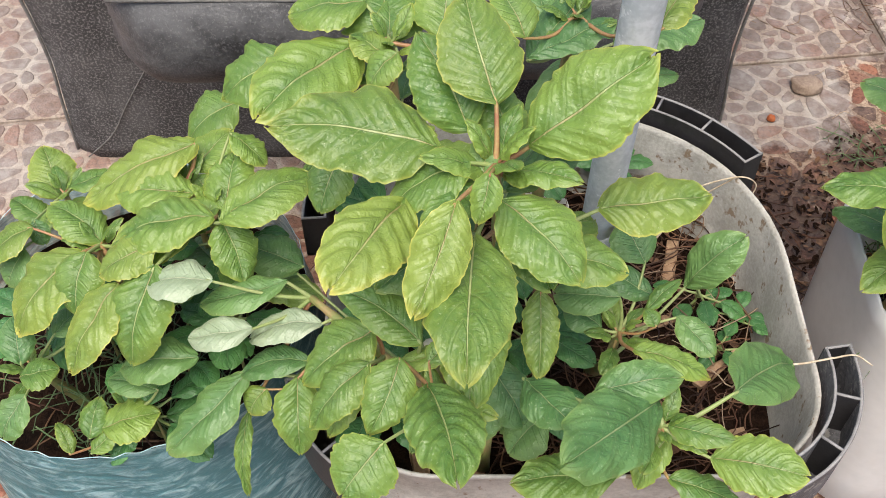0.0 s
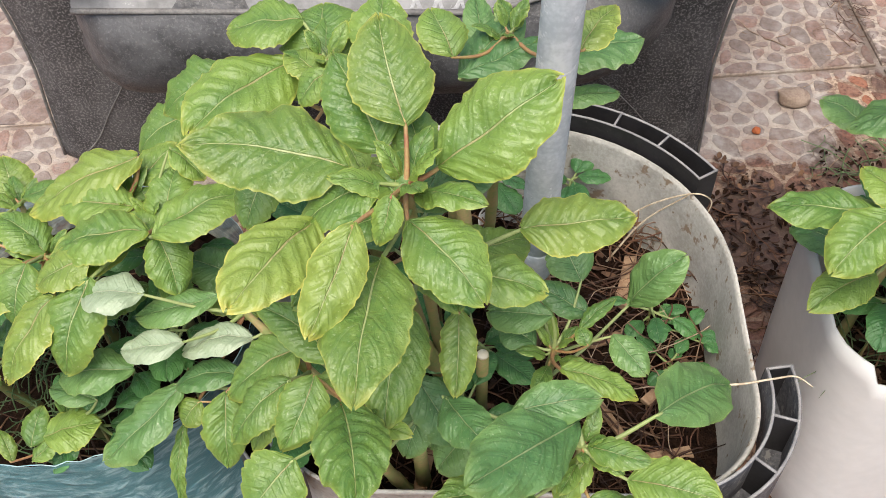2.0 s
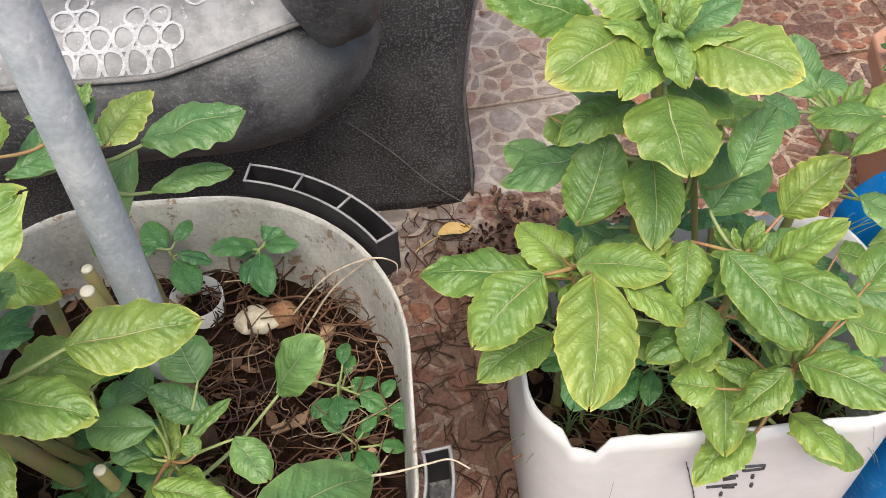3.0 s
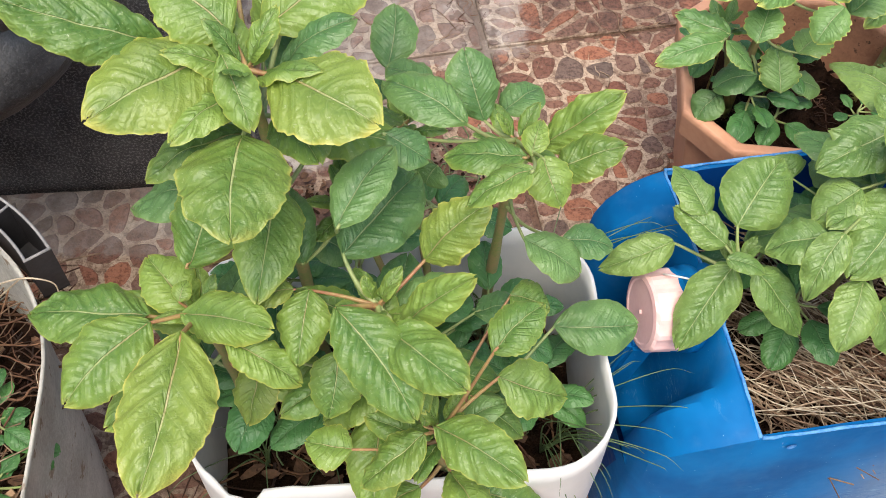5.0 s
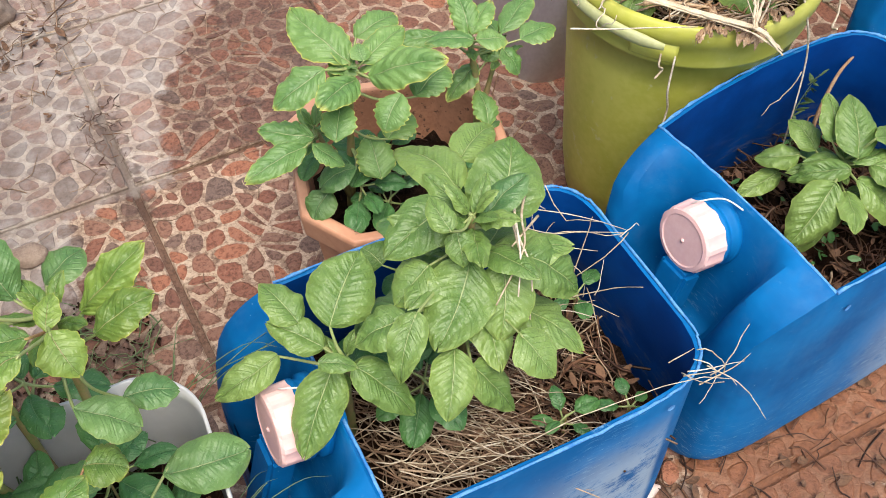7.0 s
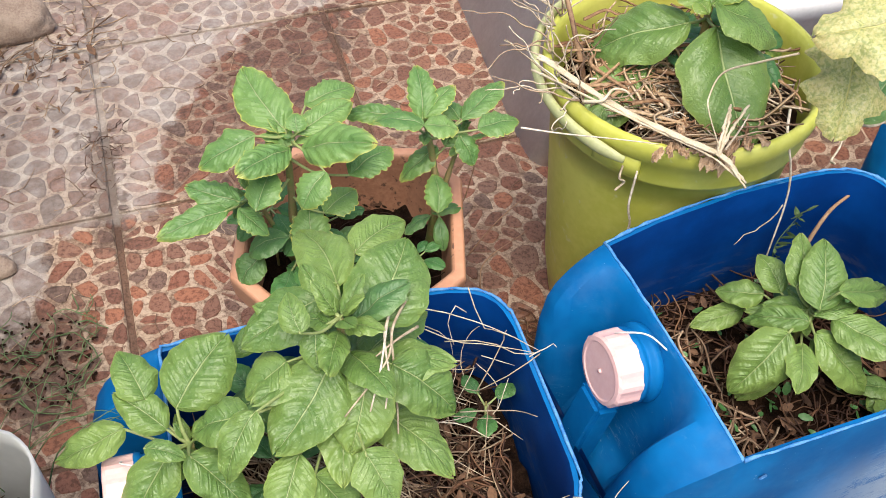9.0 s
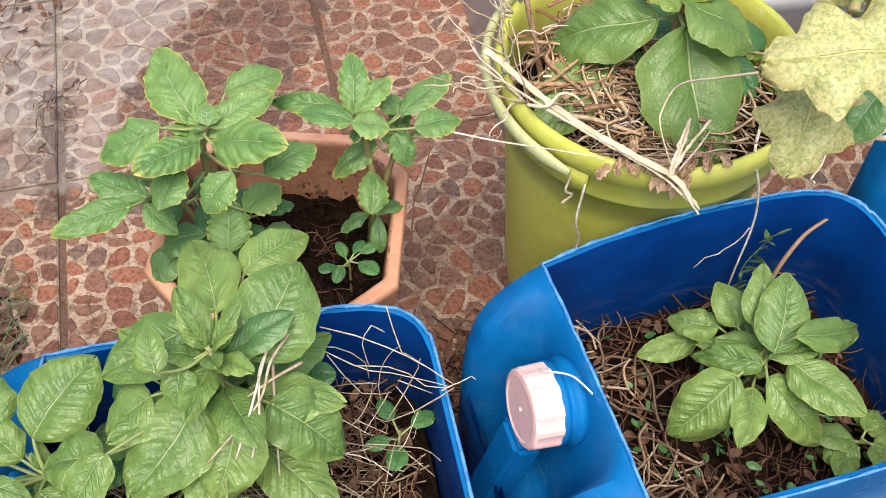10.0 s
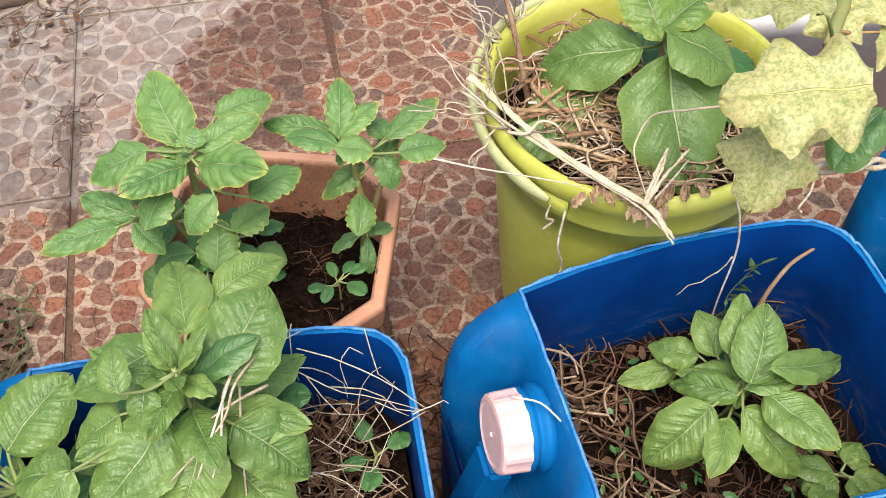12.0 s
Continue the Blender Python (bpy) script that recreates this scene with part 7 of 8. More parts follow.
litter("floor_straw", "dry roots and twigs on the far dusty tiles", straw_mat, 26, in_box(0.30, 0.58, 1.34, 1.62, 0.003, 0.007), (0.015, 0.08), (0.0005, 0.0012), 30, "straw", 0.5, 0.04)


def kinked(line, seed):
    """Dry straw breaks rather than bends: straight lengths with sharp knees."""
    rk = random.Random(seed)
    keep, k = [line[0]], 0
    while k < len(line) - 5:
        k += rk.randint(3, 6)
        k = min(k, len(line) - 1)
        off = 0.0006 if k < len(line) - 1 else 0.0
        keep.append(line[k] + Vector((rk.gauss(0, off), rk.gauss(0, off), rk.gauss(0, off * 0.6))))
    keep.append(line[-1])
    out = []
    for a, b in zip(keep, keep[1:]):
        out += [a, a.lerp(b, 0.5)]
    return out + [keep[-1]]


def stalk(name, label, pts, radius, material, category="straw", group=""):
    o = Vector(pts[0])
    ob = thing(name, o, 0, label, category, group)
    line = bend(pts, 8)
    if radius < 0.0010:
        line = kinked(line, len(pts) + 7 * sum(abs(q) for q in pts[1]))
    n = len(line)
    part("shaft", tube([p - o for p in line], [radius * (1 - 0.5 * i / n) for i in range(n)], 7), material, ob)
    return ob


# pale straws lying across rims
for pts in (((0.967, 0.715, 0.310), (1.019, 0.687, 0.292), (1.054, 0.677, 0.289), (1.094, 0.663, 0.286)),
            ((0.996, 0.721, 0.300), (1.039, 0.705, 0.295), (1.070, 0.687, 0.290), (1.098, 0.665, 0.286)),
            ((1.052, 0.746, 0.285), (1.061, 0.717, 0.262), (1.074, 0.686, 0.288), (1.097, 0.665, 0.287)),
            ((1.021, 0.700, 0.270), (1.057, 0.691, 0.275), (1.075, 0.664, 0.289), (1.096, 0.663, 0.286)),
            ((1.098, 0.661, 0.286), (1.072, 0.647, 0.288), (1.045, 0.656, 0.250), (1.032, 0.674, 0.235)),
            ((1.088, 0.659, 0.287), (1.096, 0.662, 0.288), (1.103, 0.666, 0.285), (1.112, 0.671, 0.282), (1.118, 0.673, 0.275)),
            ((1.044, 0.662, 0.240), (1.069, 0.685, 0.268), (1.075, 0.690, 0.288)),
            ((0.970, 0.707, 0.300), (1.007, 0.716, 0.275), (1.028, 0.718, 0.250), (1.033, 0.713, 0.225)),
            ((1.049, 0.735, 0.262), (1.036, 0.734, 0.275), (1.029, 0.725, 0.262), (1.034, 0.716, 0.240)),
            ((1.002, 0.643, 0.230), (1.025, 0.632, 0.235), (1.044, 0.613, 0.240)),
            ((1.025, 0.643, 0.240), (1.067, 0.628, 0.255), (1.080, 0.600, 0.285)),
            ((0.999, 0.719, 0.260), (1.026, 0.693, 0.235), (1.051, 0.697, 0.225)),
            ((0.994, 0.732, 0.320), (0.991, 0.718, 0.310), (0.995, 0.708, 0.270)),
            ((0.971, 0.706, 0.320), (0.985, 0.711, 0.325), (1.002, 0.724, 0.320)),
            ((0.800, 0.530, 0.200), (0.900, 0.525, 0.215), (1.000, 0.515, 0.262), (1.089, 0.495, 0.286), (1.110, 0.486, 0.272))):
    stalk("straw", "bleached straw hanging over a jerrycan rim", pts, 0.00065, pale_straw, "straw", "bleached straws")
for pts in (((0.978, 0.675, 0.400), (0.959, 0.632, 0.397), (0.956, 0.617, 0.392), (0.955, 0.593, 0.386), (0.949, 0.573, 0.376)), ((0.972, 0.668, 0.402), (0.962, 0.640, 0.398), (0.950, 0.600, 0.390), (0.938, 0.575, 0.372)),
            ((0.984, 0.662, 0.398), (0.965, 0.632, 0.398), (0.955, 0.605, 0.390), (0.919, 0.575, 0.370)), ((0.966, 0.664, 0.385), (0.964, 0.640, 0.372), (0.962, 0.600, 0.330), (0.958, 0.570, 0.250)), ((0.985, 0.640, 0.380), (0.966, 0.622, 0.392), (0.948, 0.612, 0.388))):
    stalk("straw", "pale dead stem among light green leaves", pts, 0.0013, pale_straw, "straw", "bleached straws")
stalk("straw", "bent pale straw resting on the tub's rim", ((0.215, 0.40, 0.372), (0.26, 0.402, 0.368), (0.290, 0.404, 0.374), (0.306, 0.405, 0.376), (0.319, 0.400, 0.370)), 0.0011, pale_straw, "straw", "bleached straws")
stalk("straw", "pale rootlet knotted over the tub's rim", ((0.18, 0.60, 0.285), (0.215, 0.605, 0.33), (0.254, 0.598, 0.360), (0.275, 0.60, 0.35), (0.275, 0.60, 0.33)), 0.0010, pale_straw, "straw", "bleached straws")
stalk("straw", "pale rootlet knotted over the tub's rim", ((0.19, 0.585, 0.280), (0.22, 0.60, 0.32), (0.256, 0.598, 0.361)), 0.0011, pale_straw, "straw", "bleached straws")

rs = random.Random(77)
def wisp(p, d, steps, turn, seed, radius=0.0005, floor_z=0.19):
    """A fine curly straw that wanders off from p along d."""
    rk = random.Random(seed)
    p, d = Vector(p), Vector(d).normalized()
    line, way = [p.copy()], Vector((rk.gauss(0, 1), rk.gauss(0, 1), rk.gauss(0, 0.6))).normalized()
    for q in range(steps):
        d.rotate(Matrix.Rotation(turn * rk.uniform(-0.5, 1.3), 3, way))
        p = p + d * 0.007
        p.z = max(p.z, floor_z)
        line.append(p.copy())
    ob = thing("straw", line[0], 0, "thin curly bleached straw at a jerrycan rim", "straw", "bleached straws")
    part("shaft", tube([v - line[0] for v in line], [radius * (1.15 - 0.6 * q / steps) for q in range(steps + 1)], 5), pale_straw, ob)


for k in range(9):
    # over the front corner of the can, hanging outside
    wisp((1.075 + rs.uniform(-0.02, 0.02), 0.495 + rs.uniform(-0.012, 0.03), 0.284 + rs.uniform(0, 0.006)), (rs.uniform(0.1, 1.0), rs.uniform(-0.7, 0.3), rs.uniform(-0.1, 0.25)), rs.randint(4, 10), rs.uniform(0.25, 0.7), 300 + k, 0.0006, 0.20)
for k in range(18):
    # tangle lying on the soil against the end wall
    wisp((1.035 + rs.uniform(-0.035, 0.03), 0.675 + rs.uniform(-0.05, 0.04), 0.205 + rs.uniform(0, 0.05)), (rs.uniform(-1, 1), rs.uniform(-1, 1), rs.uniform(-0.2, 0.3)), rs.randint(5, 11), rs.uniform(0.1, 0.5), 340 + k)

# dead stalks on the bucket
stalk_mat = plain("bleached_stalk", (0.50, 0.40, 0.26), (0.68, 0.58, 0.42), 60, 0.7, 0.5)
def split_stalk(label, pts, fibres, spread, radius, seed, material=stalk_mat):
    """A dry stalk of parallel fibres that fray apart at the end."""
    o = Vector(pts[0])
    ob = thing("dead_stalk", o, 0, label, "dead stalk", "dead stalks")
    rk = random.Random(seed)
    line = bend(pts, 8)
    n = len(line)
    for k in range(fibres):
        off = Vector((rk.gauss(0, 1), rk.gauss(0, 1), rk.gauss(0, 0.5))) * spread
        fray = Vector((rk.gauss(0, 1), rk.gauss(0, 1), rk.gauss(0, 0.6))) * spread * 1.2
        last = n - rk.randrange(0, max(2, n // 6))
        path = [p - o + off + fray * max(0.0, (i / n - 0.78) / 0.22) + Vector((rk.gauss(0, 0.0004), rk.gauss(0, 0.0004), 0)) for i, p in enumerate(line[:last])]
        part("fibre", tube(path, [radius * rk.uniform(0.75, 1.25) * (1 - 0.25 * i / n) for i in range(last)], 6), material, ob)
    return ob


split_stalk("thick pale split stalk lying across the bucket rim", ((1.158, 0.938, 0.390), (1.169, 0.924, 0.390), (1.205, 0.867, 0.388), (1.249, 0.817, 0.386), (1.288, 0.781, 0.384), (1.301, 0.765, 0.374), (1.316, 0.749, 0.356)), 6, 0.0011, 0.0015, 1)
split_stalk("thinner frayed stalk beside the thick one", ((1.150, 0.930, 0.380), (1.190, 0.872, 0.388), (1.236, 0.826, 0.384), (1.280, 0.784, 0.380), (1.300, 0.762, 0.370)), 3, 0.0010, 0.0010, 2)
split_stalk("splintered stalk end sticking up", ((1.286, 0.780, 0.384), (1.298, 0.800, 0.394), (1.312, 0.824, 0.402)), 4, 0.0012, 0.0014, 3)
split_stalk("splintered stalk end sticking up", ((1.288, 0.780, 0.386), (1.306, 0.800, 0.396), (1.332, 0.824, 0.402)), 3, 0.0009, 0.0012, 4)
stalk("dead_stalk", "thin stalk fibre beside the splintered end", ((1.296, 0.786, 0.384), (1.312, 0.798, 0.394), (1.330, 0.818, 0.394)), 0.0011, pale_straw, "dead stalk", "dead stalks")
stalk("dead_stalk", "brown reddish cane leaning in the bucket", ((1.225, 0.95, 0.31), (1.205, 0.99, 0.40), (1.185, 1.04, 0.47)), 0.0036, bark, "dead stalk", "dead stalks")
for k in range(34):
    # wiry curls on the far left of the rim
    rk = random.Random(100 + k)
    t0 = rk.uniform(2.3, 3.6)
    p = Vector((1.317 + 0.138 * math.cos(t0), 0.938 + 0.138 * math.sin(t0), 0.372))
    line, d = [p.copy()], Vector((rk.uniform(-1, 0.6), rk.uniform(-1, 1), rk.uniform(-0.1, 0.5))).normalized()
    turn_by, axis_way = rk.uniform(0.25, 0.6), Vector((rk.gauss(0, 1), rk.gauss(0, 1), rk.gauss(0, 1))).normalized()
    for q in range(16):
        d.rotate(Matrix.Rotation(turn_by * rk.uniform(0.3, 1.4) * (1 if q % 7 < 5 else -1.6), 3, axis_way))
        p = p + d * 0.0065
        p.z = max(p.z, 0.372 if (p.xy - Vector((1.317, 0.938))).length > 0.125 else 0.345)
        line.append(p.copy())
    ob = thing("dry_tendril", line[0], 0, "curly dry tendril tangled on the bucket rim", "tendril", "dry tendrils")
    part("shaft", tube([v - line[0] for v in line], [0.0009 * (1.1 - 0.6 * q / 17) for q in range(17)], 5), straw_mat if k % 4 == 0 else pale_straw, ob)
for k in range(8):
    rk = random.Random(200 + k)
    t0 = rk.uniform(4.2, 5.4)
    x, y = 1.317 + 0.132 * math.cos(t0), 0.938 + 0.132 * math.sin(t0)
    stalk("dry_tendril", "dry rootlet lying along the bucket rim", ((x - 0.035, y + 0.018, 0.362), (x - 0.012, y + rk.uniform(-0.004, 0.008), 0.373), (x + 0.015, y + rk.uniform(-0.004, 0.010), 0.373), (x + 0.045, y + rk.uniform(0.008, 0.03), 0.360)), 0.0011, straw_mat, "tendril", "dry tendrils")
def husk(place, size, seed, hang=0.0):
    """A crumpled papery husk; hang lets its lower edge droop."""
    ob = thing("dry_husk", place, 37 * seed, "crumpled papery tan husk on the bucket rim", "husk", "papery husks")
    bm, rk = bmesh.new(), random.Random(seed)
    rows = []
    for i in range(9):
        u = i / 8 - 0.5
        half = size * (0.42 + 0.16 * noise.noise(Vector((u * 7, seed, 0)))) * (1 - 2.6 * u * u)
        rows.append([Vector((u * size * 1.7, half * v * rk.uniform(0.75, 1.2), 0.75 * size * noise.noise(Vector((u * 6, v * 2.2, seed))) + 0.45 * size * noise.noise(Vector((u * 14, v * 6, seed))) - hang * max(0.0, -v))) for v in (-1, -0.6, -0.2, 0.2, 0.6, 1)])
    loft(rows, False, False, False, bm)
    thick(part("sheet", bm, scrap_mat, ob, "", False), 0.0006)


for k, (x, y, z, d, hang) in enumerate(((1.236, 0.796, 0.379, 0.015, 0.0), (1.249, 0.800, 0.377, 0.013, 0.0), (1.262, 0.800, 0.376, 0.015, 0.0), (1.276, 0.796, 0.378, 0.016, 0.0), (1.290, 0.794, 0.377, 0.020, 0.0), (1.308, 0.796, 0.377, 0.020, 0.0),
                                          (1.326, 0.799, 0.376, 0.016, 0.0), (1.342, 0.802, 0.376, 0.014, 0.0), (1.286, 0.785, 0.372, 0.020, 0.006), (1.300, 0.786, 0.371, 0.018, 0.006), (1.258, 0.812, 0.376, 0.018, 0.0), (1.270, 0.826, 0.376, 0.016, 0.0))):
    husk((x, y, z - 0.002), d * 0.66, k + 1, hang)
litter("straw_mulch", "broad orange-tan straw strips in the lime bucket", tan_straw, 210, in_disc(1.317, 0.938, 0.104, 0.344, 0.364), (0.03, 0.09), (0.0014, 0.0030), 52, droop=0.35, flat=0.25)
litter("straw_mulch", "curled rust-brown rootlets in the lime bucket", tan_straw, 160, in_disc(1.300, 0.900, 0.075, 0.346, 0.364), (0.012, 0.03), (0.0006, 0.0012), 53, droop=1.6, flat=0.5)
litter("straw_mulch", "bleached crinkled straw on top in the lime bucket", pale_straw, 240, in_disc(1.317, 0.938, 0.098, 0.336, 0.358), (0.02, 0.07), (0.0006, 0.0015), 51, droop=1.0, flat=0.3)
stalk("dry_tendril", "thin tan tendril looping from the mottled leaf", ((1.326, 0.772, 0.500), (1.306, 0.790, 0.480), (1.290, 0.816, 0.450), (1.279, 0.810, 0.430), (1.277, 0.800, 0.420), (1.288, 0.786, 0.390)), 0.0011, stalk_mat, "tendril", "dry tendrils")
stalk("dry_tendril", "curled brown tendril clasping the pale stalk", ((1.186, 0.872, 0.384), (1.200, 0.860, 0.393), (1.212, 0.868, 0.398), (1.224, 0.866, 0.397), (1.233, 0.862, 0.388)), 0.0017, stalk_mat, "tendril", "dry tendrils")
stalk("dry_tendril", "thin straight straw across the bucket handle", ((1.120, 0.850, 0.380), (1.156, 0.838, 0.378), (1.200, 0.826, 0.376), (1.244, 0.813, 0.374)), 0.0010, pale_straw, "tendril", "dry tendrils")
stalk("string", "pale string hanging from the bucket into the jerrycan", ((1.383, 0.835, 0.378), (1.373, 0.812, 0.368), (1.384, 0.803, 0.330), (1.388, 0.796, 0.290), (1.378, 0.780, 0.240), (1.376, 0.774, 0.170)), 0.0015, pale_straw, "string")
stalk("twig", "forked grey-brown twig stuck in jerrycan soil", ((1.424, 0.783, 0.165), (1.428, 0.790, 0.215), (1.446, 0.800, 0.258), (1.474, 0.812, 0.270)), 0.0030, wood_chip, "twig")


def cord():
    ob = thing("twisted_cord", (1.455, 0.868, 0.315), 0, "twisted pale cord stretched past the bucket", "cord")
    for ph in (0, math.pi):
        pts = [Vector((0.30 * k / 60, 0.004 * math.sin(k * 0.62 + ph) + 0.02 * k / 60, 0.004 * math.cos(k * 0.62 + ph) - 0.006 * math.sin(math.pi * k / 60))) for k in range(61)]
        part("strand", tube(pts, 0.0030, 7), pale_straw, ob)
    part("loose_end", tube(bend([(0.024, 0.0, 0.0), (0.018, -0.012, -0.02), (0.008, -0.02, -0.03), (0.006, -0.03, -0.025)], 6), 0.0013, 5), pale_straw, ob, "frayed loose end")


cord()


# cut stems left in the tub
cut_mat = plain("fresh_cut_wood", (0.66, 0.60, 0.46), (0.74, 0.68, 0.54), 60, 0.7)
for x, y, z, r, lean in ((0.013, 0.415, 0.452, 0.0085, 0.05), (0.058, 0.530, 0.432, 0.0075, 0.01), (0.030, 0.528, 0.430, 0.0065, -0.02), (0.075, 0.405, 0.40, 0.006, 0.0), (0.020, 0.45, 0.42, 0.005, 0.02), (0.088, 0.372, 0.36, 0.0055, 0.01), (0.05, 0.56, 0.42, 0.006, 0.0), (-0.01, 0.40, 0.40, 0.006, 0.02), (0.03, 0.345, 0.38, 0.007, 0.0)):
    ob = thing("stump", (x + lean, y + 0.02, 0.262), 0, "cut green amaranth stump with a pale top", "stump", "cut stems")
    part("stalk", tube([(0, 0, 0), (-lean * 0.5, -0.01, (z - 0.262) * 0.5), (-lean, -0.02, z - 0.262)], [r * 0.95, r * 0.8, r * 0.8], 10), stem_mat, ob)
    part("cut_face", tube([(-lean, -0.02, z - 0.2622), (-lean, -0.02, z - 0.2605)], [r * 0.78, r * 0.66], 10), cut_mat, ob, "pale moist cut")

for k, (x, y, a, l, w) in enumerate(((0.205, 0.56, 75, 0.06, 0.011), (0.19, 0.50, 20, 0.05, 0.008), (0.10, 0.36, 65, 0.07, 0.012), (0.03, 0.37, 80, 0.07, 0.010), (0.23, 0.45, 40, 0.05, 0.008), (0.18, 0.42, 120, 0.05, 0.007), (-0.02, 0.37, 100, 0.06, 0.012), (0.215, 0.385, 15, 0.06, 0.008))):
    ob = thing("wood_chip", (x, y, 0.279), a, "splintered brown wood chip on the tub soil", "wood chip", "wood chips")
    b = bmesh.new()
    bmesh.ops.create_cube(b, size=1.0, matrix=pose(0, 0, 0.004, 6 * math.sin(k * 2.3), 5 * math.cos(k), 0) @ Matrix.Diagonal((l, w, w * 0.5, 1)))
    bmesh.ops.subdivide_edges(b, edges=b.edges[:], cuts=3)
    part("splinter", wobble(b, 0.003, 90, k), wood_chip, ob, "", False)


def lump(name, label, place, size, material, category, seed, cuts=3):
    ob = thing(name, place, 0, label, category)
    b = bmesh.new()
    bmesh.ops.create_icosphere(b, subdivisions=cuts, radius=1.0)
    for v in b.verts:
        k = 1 + 0.25 * noise.noise(v.co * 1.6 + Vector((seed, 0, 0)))
        v.co = Vector((v.co.x * size[0] * k, v.co.y * size[1] * k, max(v.co.z * size[2] * k, -size[2] * 0.5)))
    part("body", b, material, ob)
    return ob


lump("stone", "rough brown stone lying on dusty tiles", (0.524, 1.098, 0.008), (0.025, 0.017, 0.012), stone_mat, "stone", 3)
lump("pebble", "small orange-brown crumb on dusty tiles", (0.461, 1.034, 0.005), (0.006, 0.006, 0.005), plain("rust_crumb", (0.30, 0.07, 0.02), (0.4, 0.12, 0.04), 80, 0.8), "pebble", 5)
lump("pebble", "brick-red lump on the white pot's soil", (0.645, 0.56, 0.198), (0.012, 0.011, 0.009), plain("brick_crumb", (0.36, 0.13, 0.06), (0.44, 0.2, 0.1), 60, 0.85), "pebble", 8)
bulb = lump("cut_bulb", "cut pale bulb browning at one side", (0.150, 0.600, 0.283), (0.019, 0.014, 0.010), plain("bulb_skin", (0.52, 0.42, 0.28), (0.70, 0.66, 0.52), 40, 0.6, 0.3), "bulb", 2)
lump("bark_lump", "rotten brown husk against a pale bulb", (0.172, 0.606, 0.282), (0.016, 0.012, 0.012), plain("rotten_husk", (0.20, 0.09, 0.04), (0.36, 0.2, 0.1), 50, 0.85, 0.5), "husk", 6)
cup = thing("white_cup", (0.095, 0.628, 0.262), 0, "white plastic cup half sunk in tub soil", "cup")
part("wall", loft([[Vector((r * math.cos(2 * math.pi * i / 32), r * math.sin(2 * math.pi * i / 32) + 0.006 * z * 20, z)) for i in range(32)] for r, z in ((0.022, -0.01), (0.024, 0.022), (0.0228, 0.022), (0.021, 0.0))], True), white_plastic, cup)

# fallen yellow leaf on the tiles
fallen = thing("fallen_leaf", (0.322, 0.908, 0.004), 15, "fallen dry yellow leaf on the tiles", "leaf")
b = bmesh.new()
rows = []
for i in range(9):
    u = i / 8
    hw = 0.011 * math.sin(math.pi * min(1, u * 0.95 + 0.04)) ** 0.8
    rows.append([Vector((0.045 * u, hw * v, 0.003 + 0.006 * v * v + 0.004 * math.sin(u * 5))) for v in (-1, -0.5, 0, 0.5, 1)])
loft(rows, False, False, False, b)
tube([(-0.035, -0.012, 0.002), (-0.015, -0.004, 0.004), (0.002, 0, 0.004)], 0.0009, 5, b)
part("blade", b, plain("dry_yellow_leaf", (0.50, 0.33, 0.10), (0.62, 0.44, 0.18), 60, 0.7, 0.3), fallen)


# seedlings
def seedling(label, x, y, z0, z1, n, size, seed, spread=0.03, kind="d"):
    p = Plant(label, (((x, y, z0), (x, y, z1)),), "seedlings", 0.0016, "seedling", "seedling")
    rk = random.Random(seed)
    for k in range(n):
        a = 360 * k / n + rk.uniform(-25, 25)
        l = size * rk.uniform(0.7, 1.15)
        d = spread * rk.uniform(0.2, 0.5)
        p.leaf(x + d * math.cos(radians(a)), y + d * math.sin(radians(a)), z1 + rk.uniform(-0.012, 0.008), l, l * rk.uniform(0.62, 0.8), a, rk.uniform(-12, 22), kind, sprig_mat if kind == "d" else None)


seedling("small toothed seedling against the tub wall", 0.157, 0.645, 0.262, 0.325, 6, 0.034, 41)
seedling("round-leaved weed seedling in the tub", 0.222, 0.520, 0.262, 0.300, 7, 0.024, 42, 0.05)
seedling("round-leaved weed seedling in the tub", 0.252, 0.500, 0.262, 0.295, 6, 0.020, 43, 0.04)
seedling("round-leaved weed seedling in the tub", 0.235, 0.470, 0.262, 0.295, 5, 0.022, 44, 0.04)
seedling("dark little seedling under the tall plants", 0.085, 0.640, 0.262, 0.34, 5, 0.03, 45)
seedling("dark little seedling under the tall plants", 0.04, 0.50, 0.262, 0.36, 7, 0.034, 46, 0.05)
seedling("dark little seedling under the tall plants", 0.07, 0.45, 0.262, 0.35, 7, 0.034, 47, 0.05)
seedling("dark little seedling under the tall plants", 0.06, 0.38, 0.262, 0.36, 7, 0.036, 48, 0.05)
seedling("dark little seedling under the tall plants", -0.03, 0.45, 0.262, 0.38, 7, 0.036, 49, 0.05)
seedling("dark little seedling under the tall plants", -0.04, 0.52, 0.262, 0.40, 7, 0.038, 50, 0.05)
seedling("dark little seedling under the tall plants", -0.05, 0.37, 0.262, 0.37, 7, 0.036, 51, 0.05)
seedling("seedling in straw at the jerrycan wall", 1.055, 0.665, 0.15, 0.215, 4, 0.030, 52)
seedling("blue-green seedling sprouting through straw", 0.985, 0.545, 0.15, 0.205, 5, 0.022, 53)
seedling("blue-green seedling sprouting through straw", 1.045, 0.535, 0.15, 0.20, 4, 0.018, 54)
for k, (x, y, z) in enumerate(((0.43, 0.53, 0.30), (0.48, 0.52, 0.30), (0.55, 0.56, 0.31), (0.60, 0.58, 0.31), (0.50, 0.62, 0.34), (0.44, 0.60, 0.34), (0.63, 0.53, 0.27), (0.56, 0.66, 0.34))):
    seedling("dark undergrowth seedling in the white pot", x, y, 0.175, z, 7, 0.038, 60 + k, 0.05)
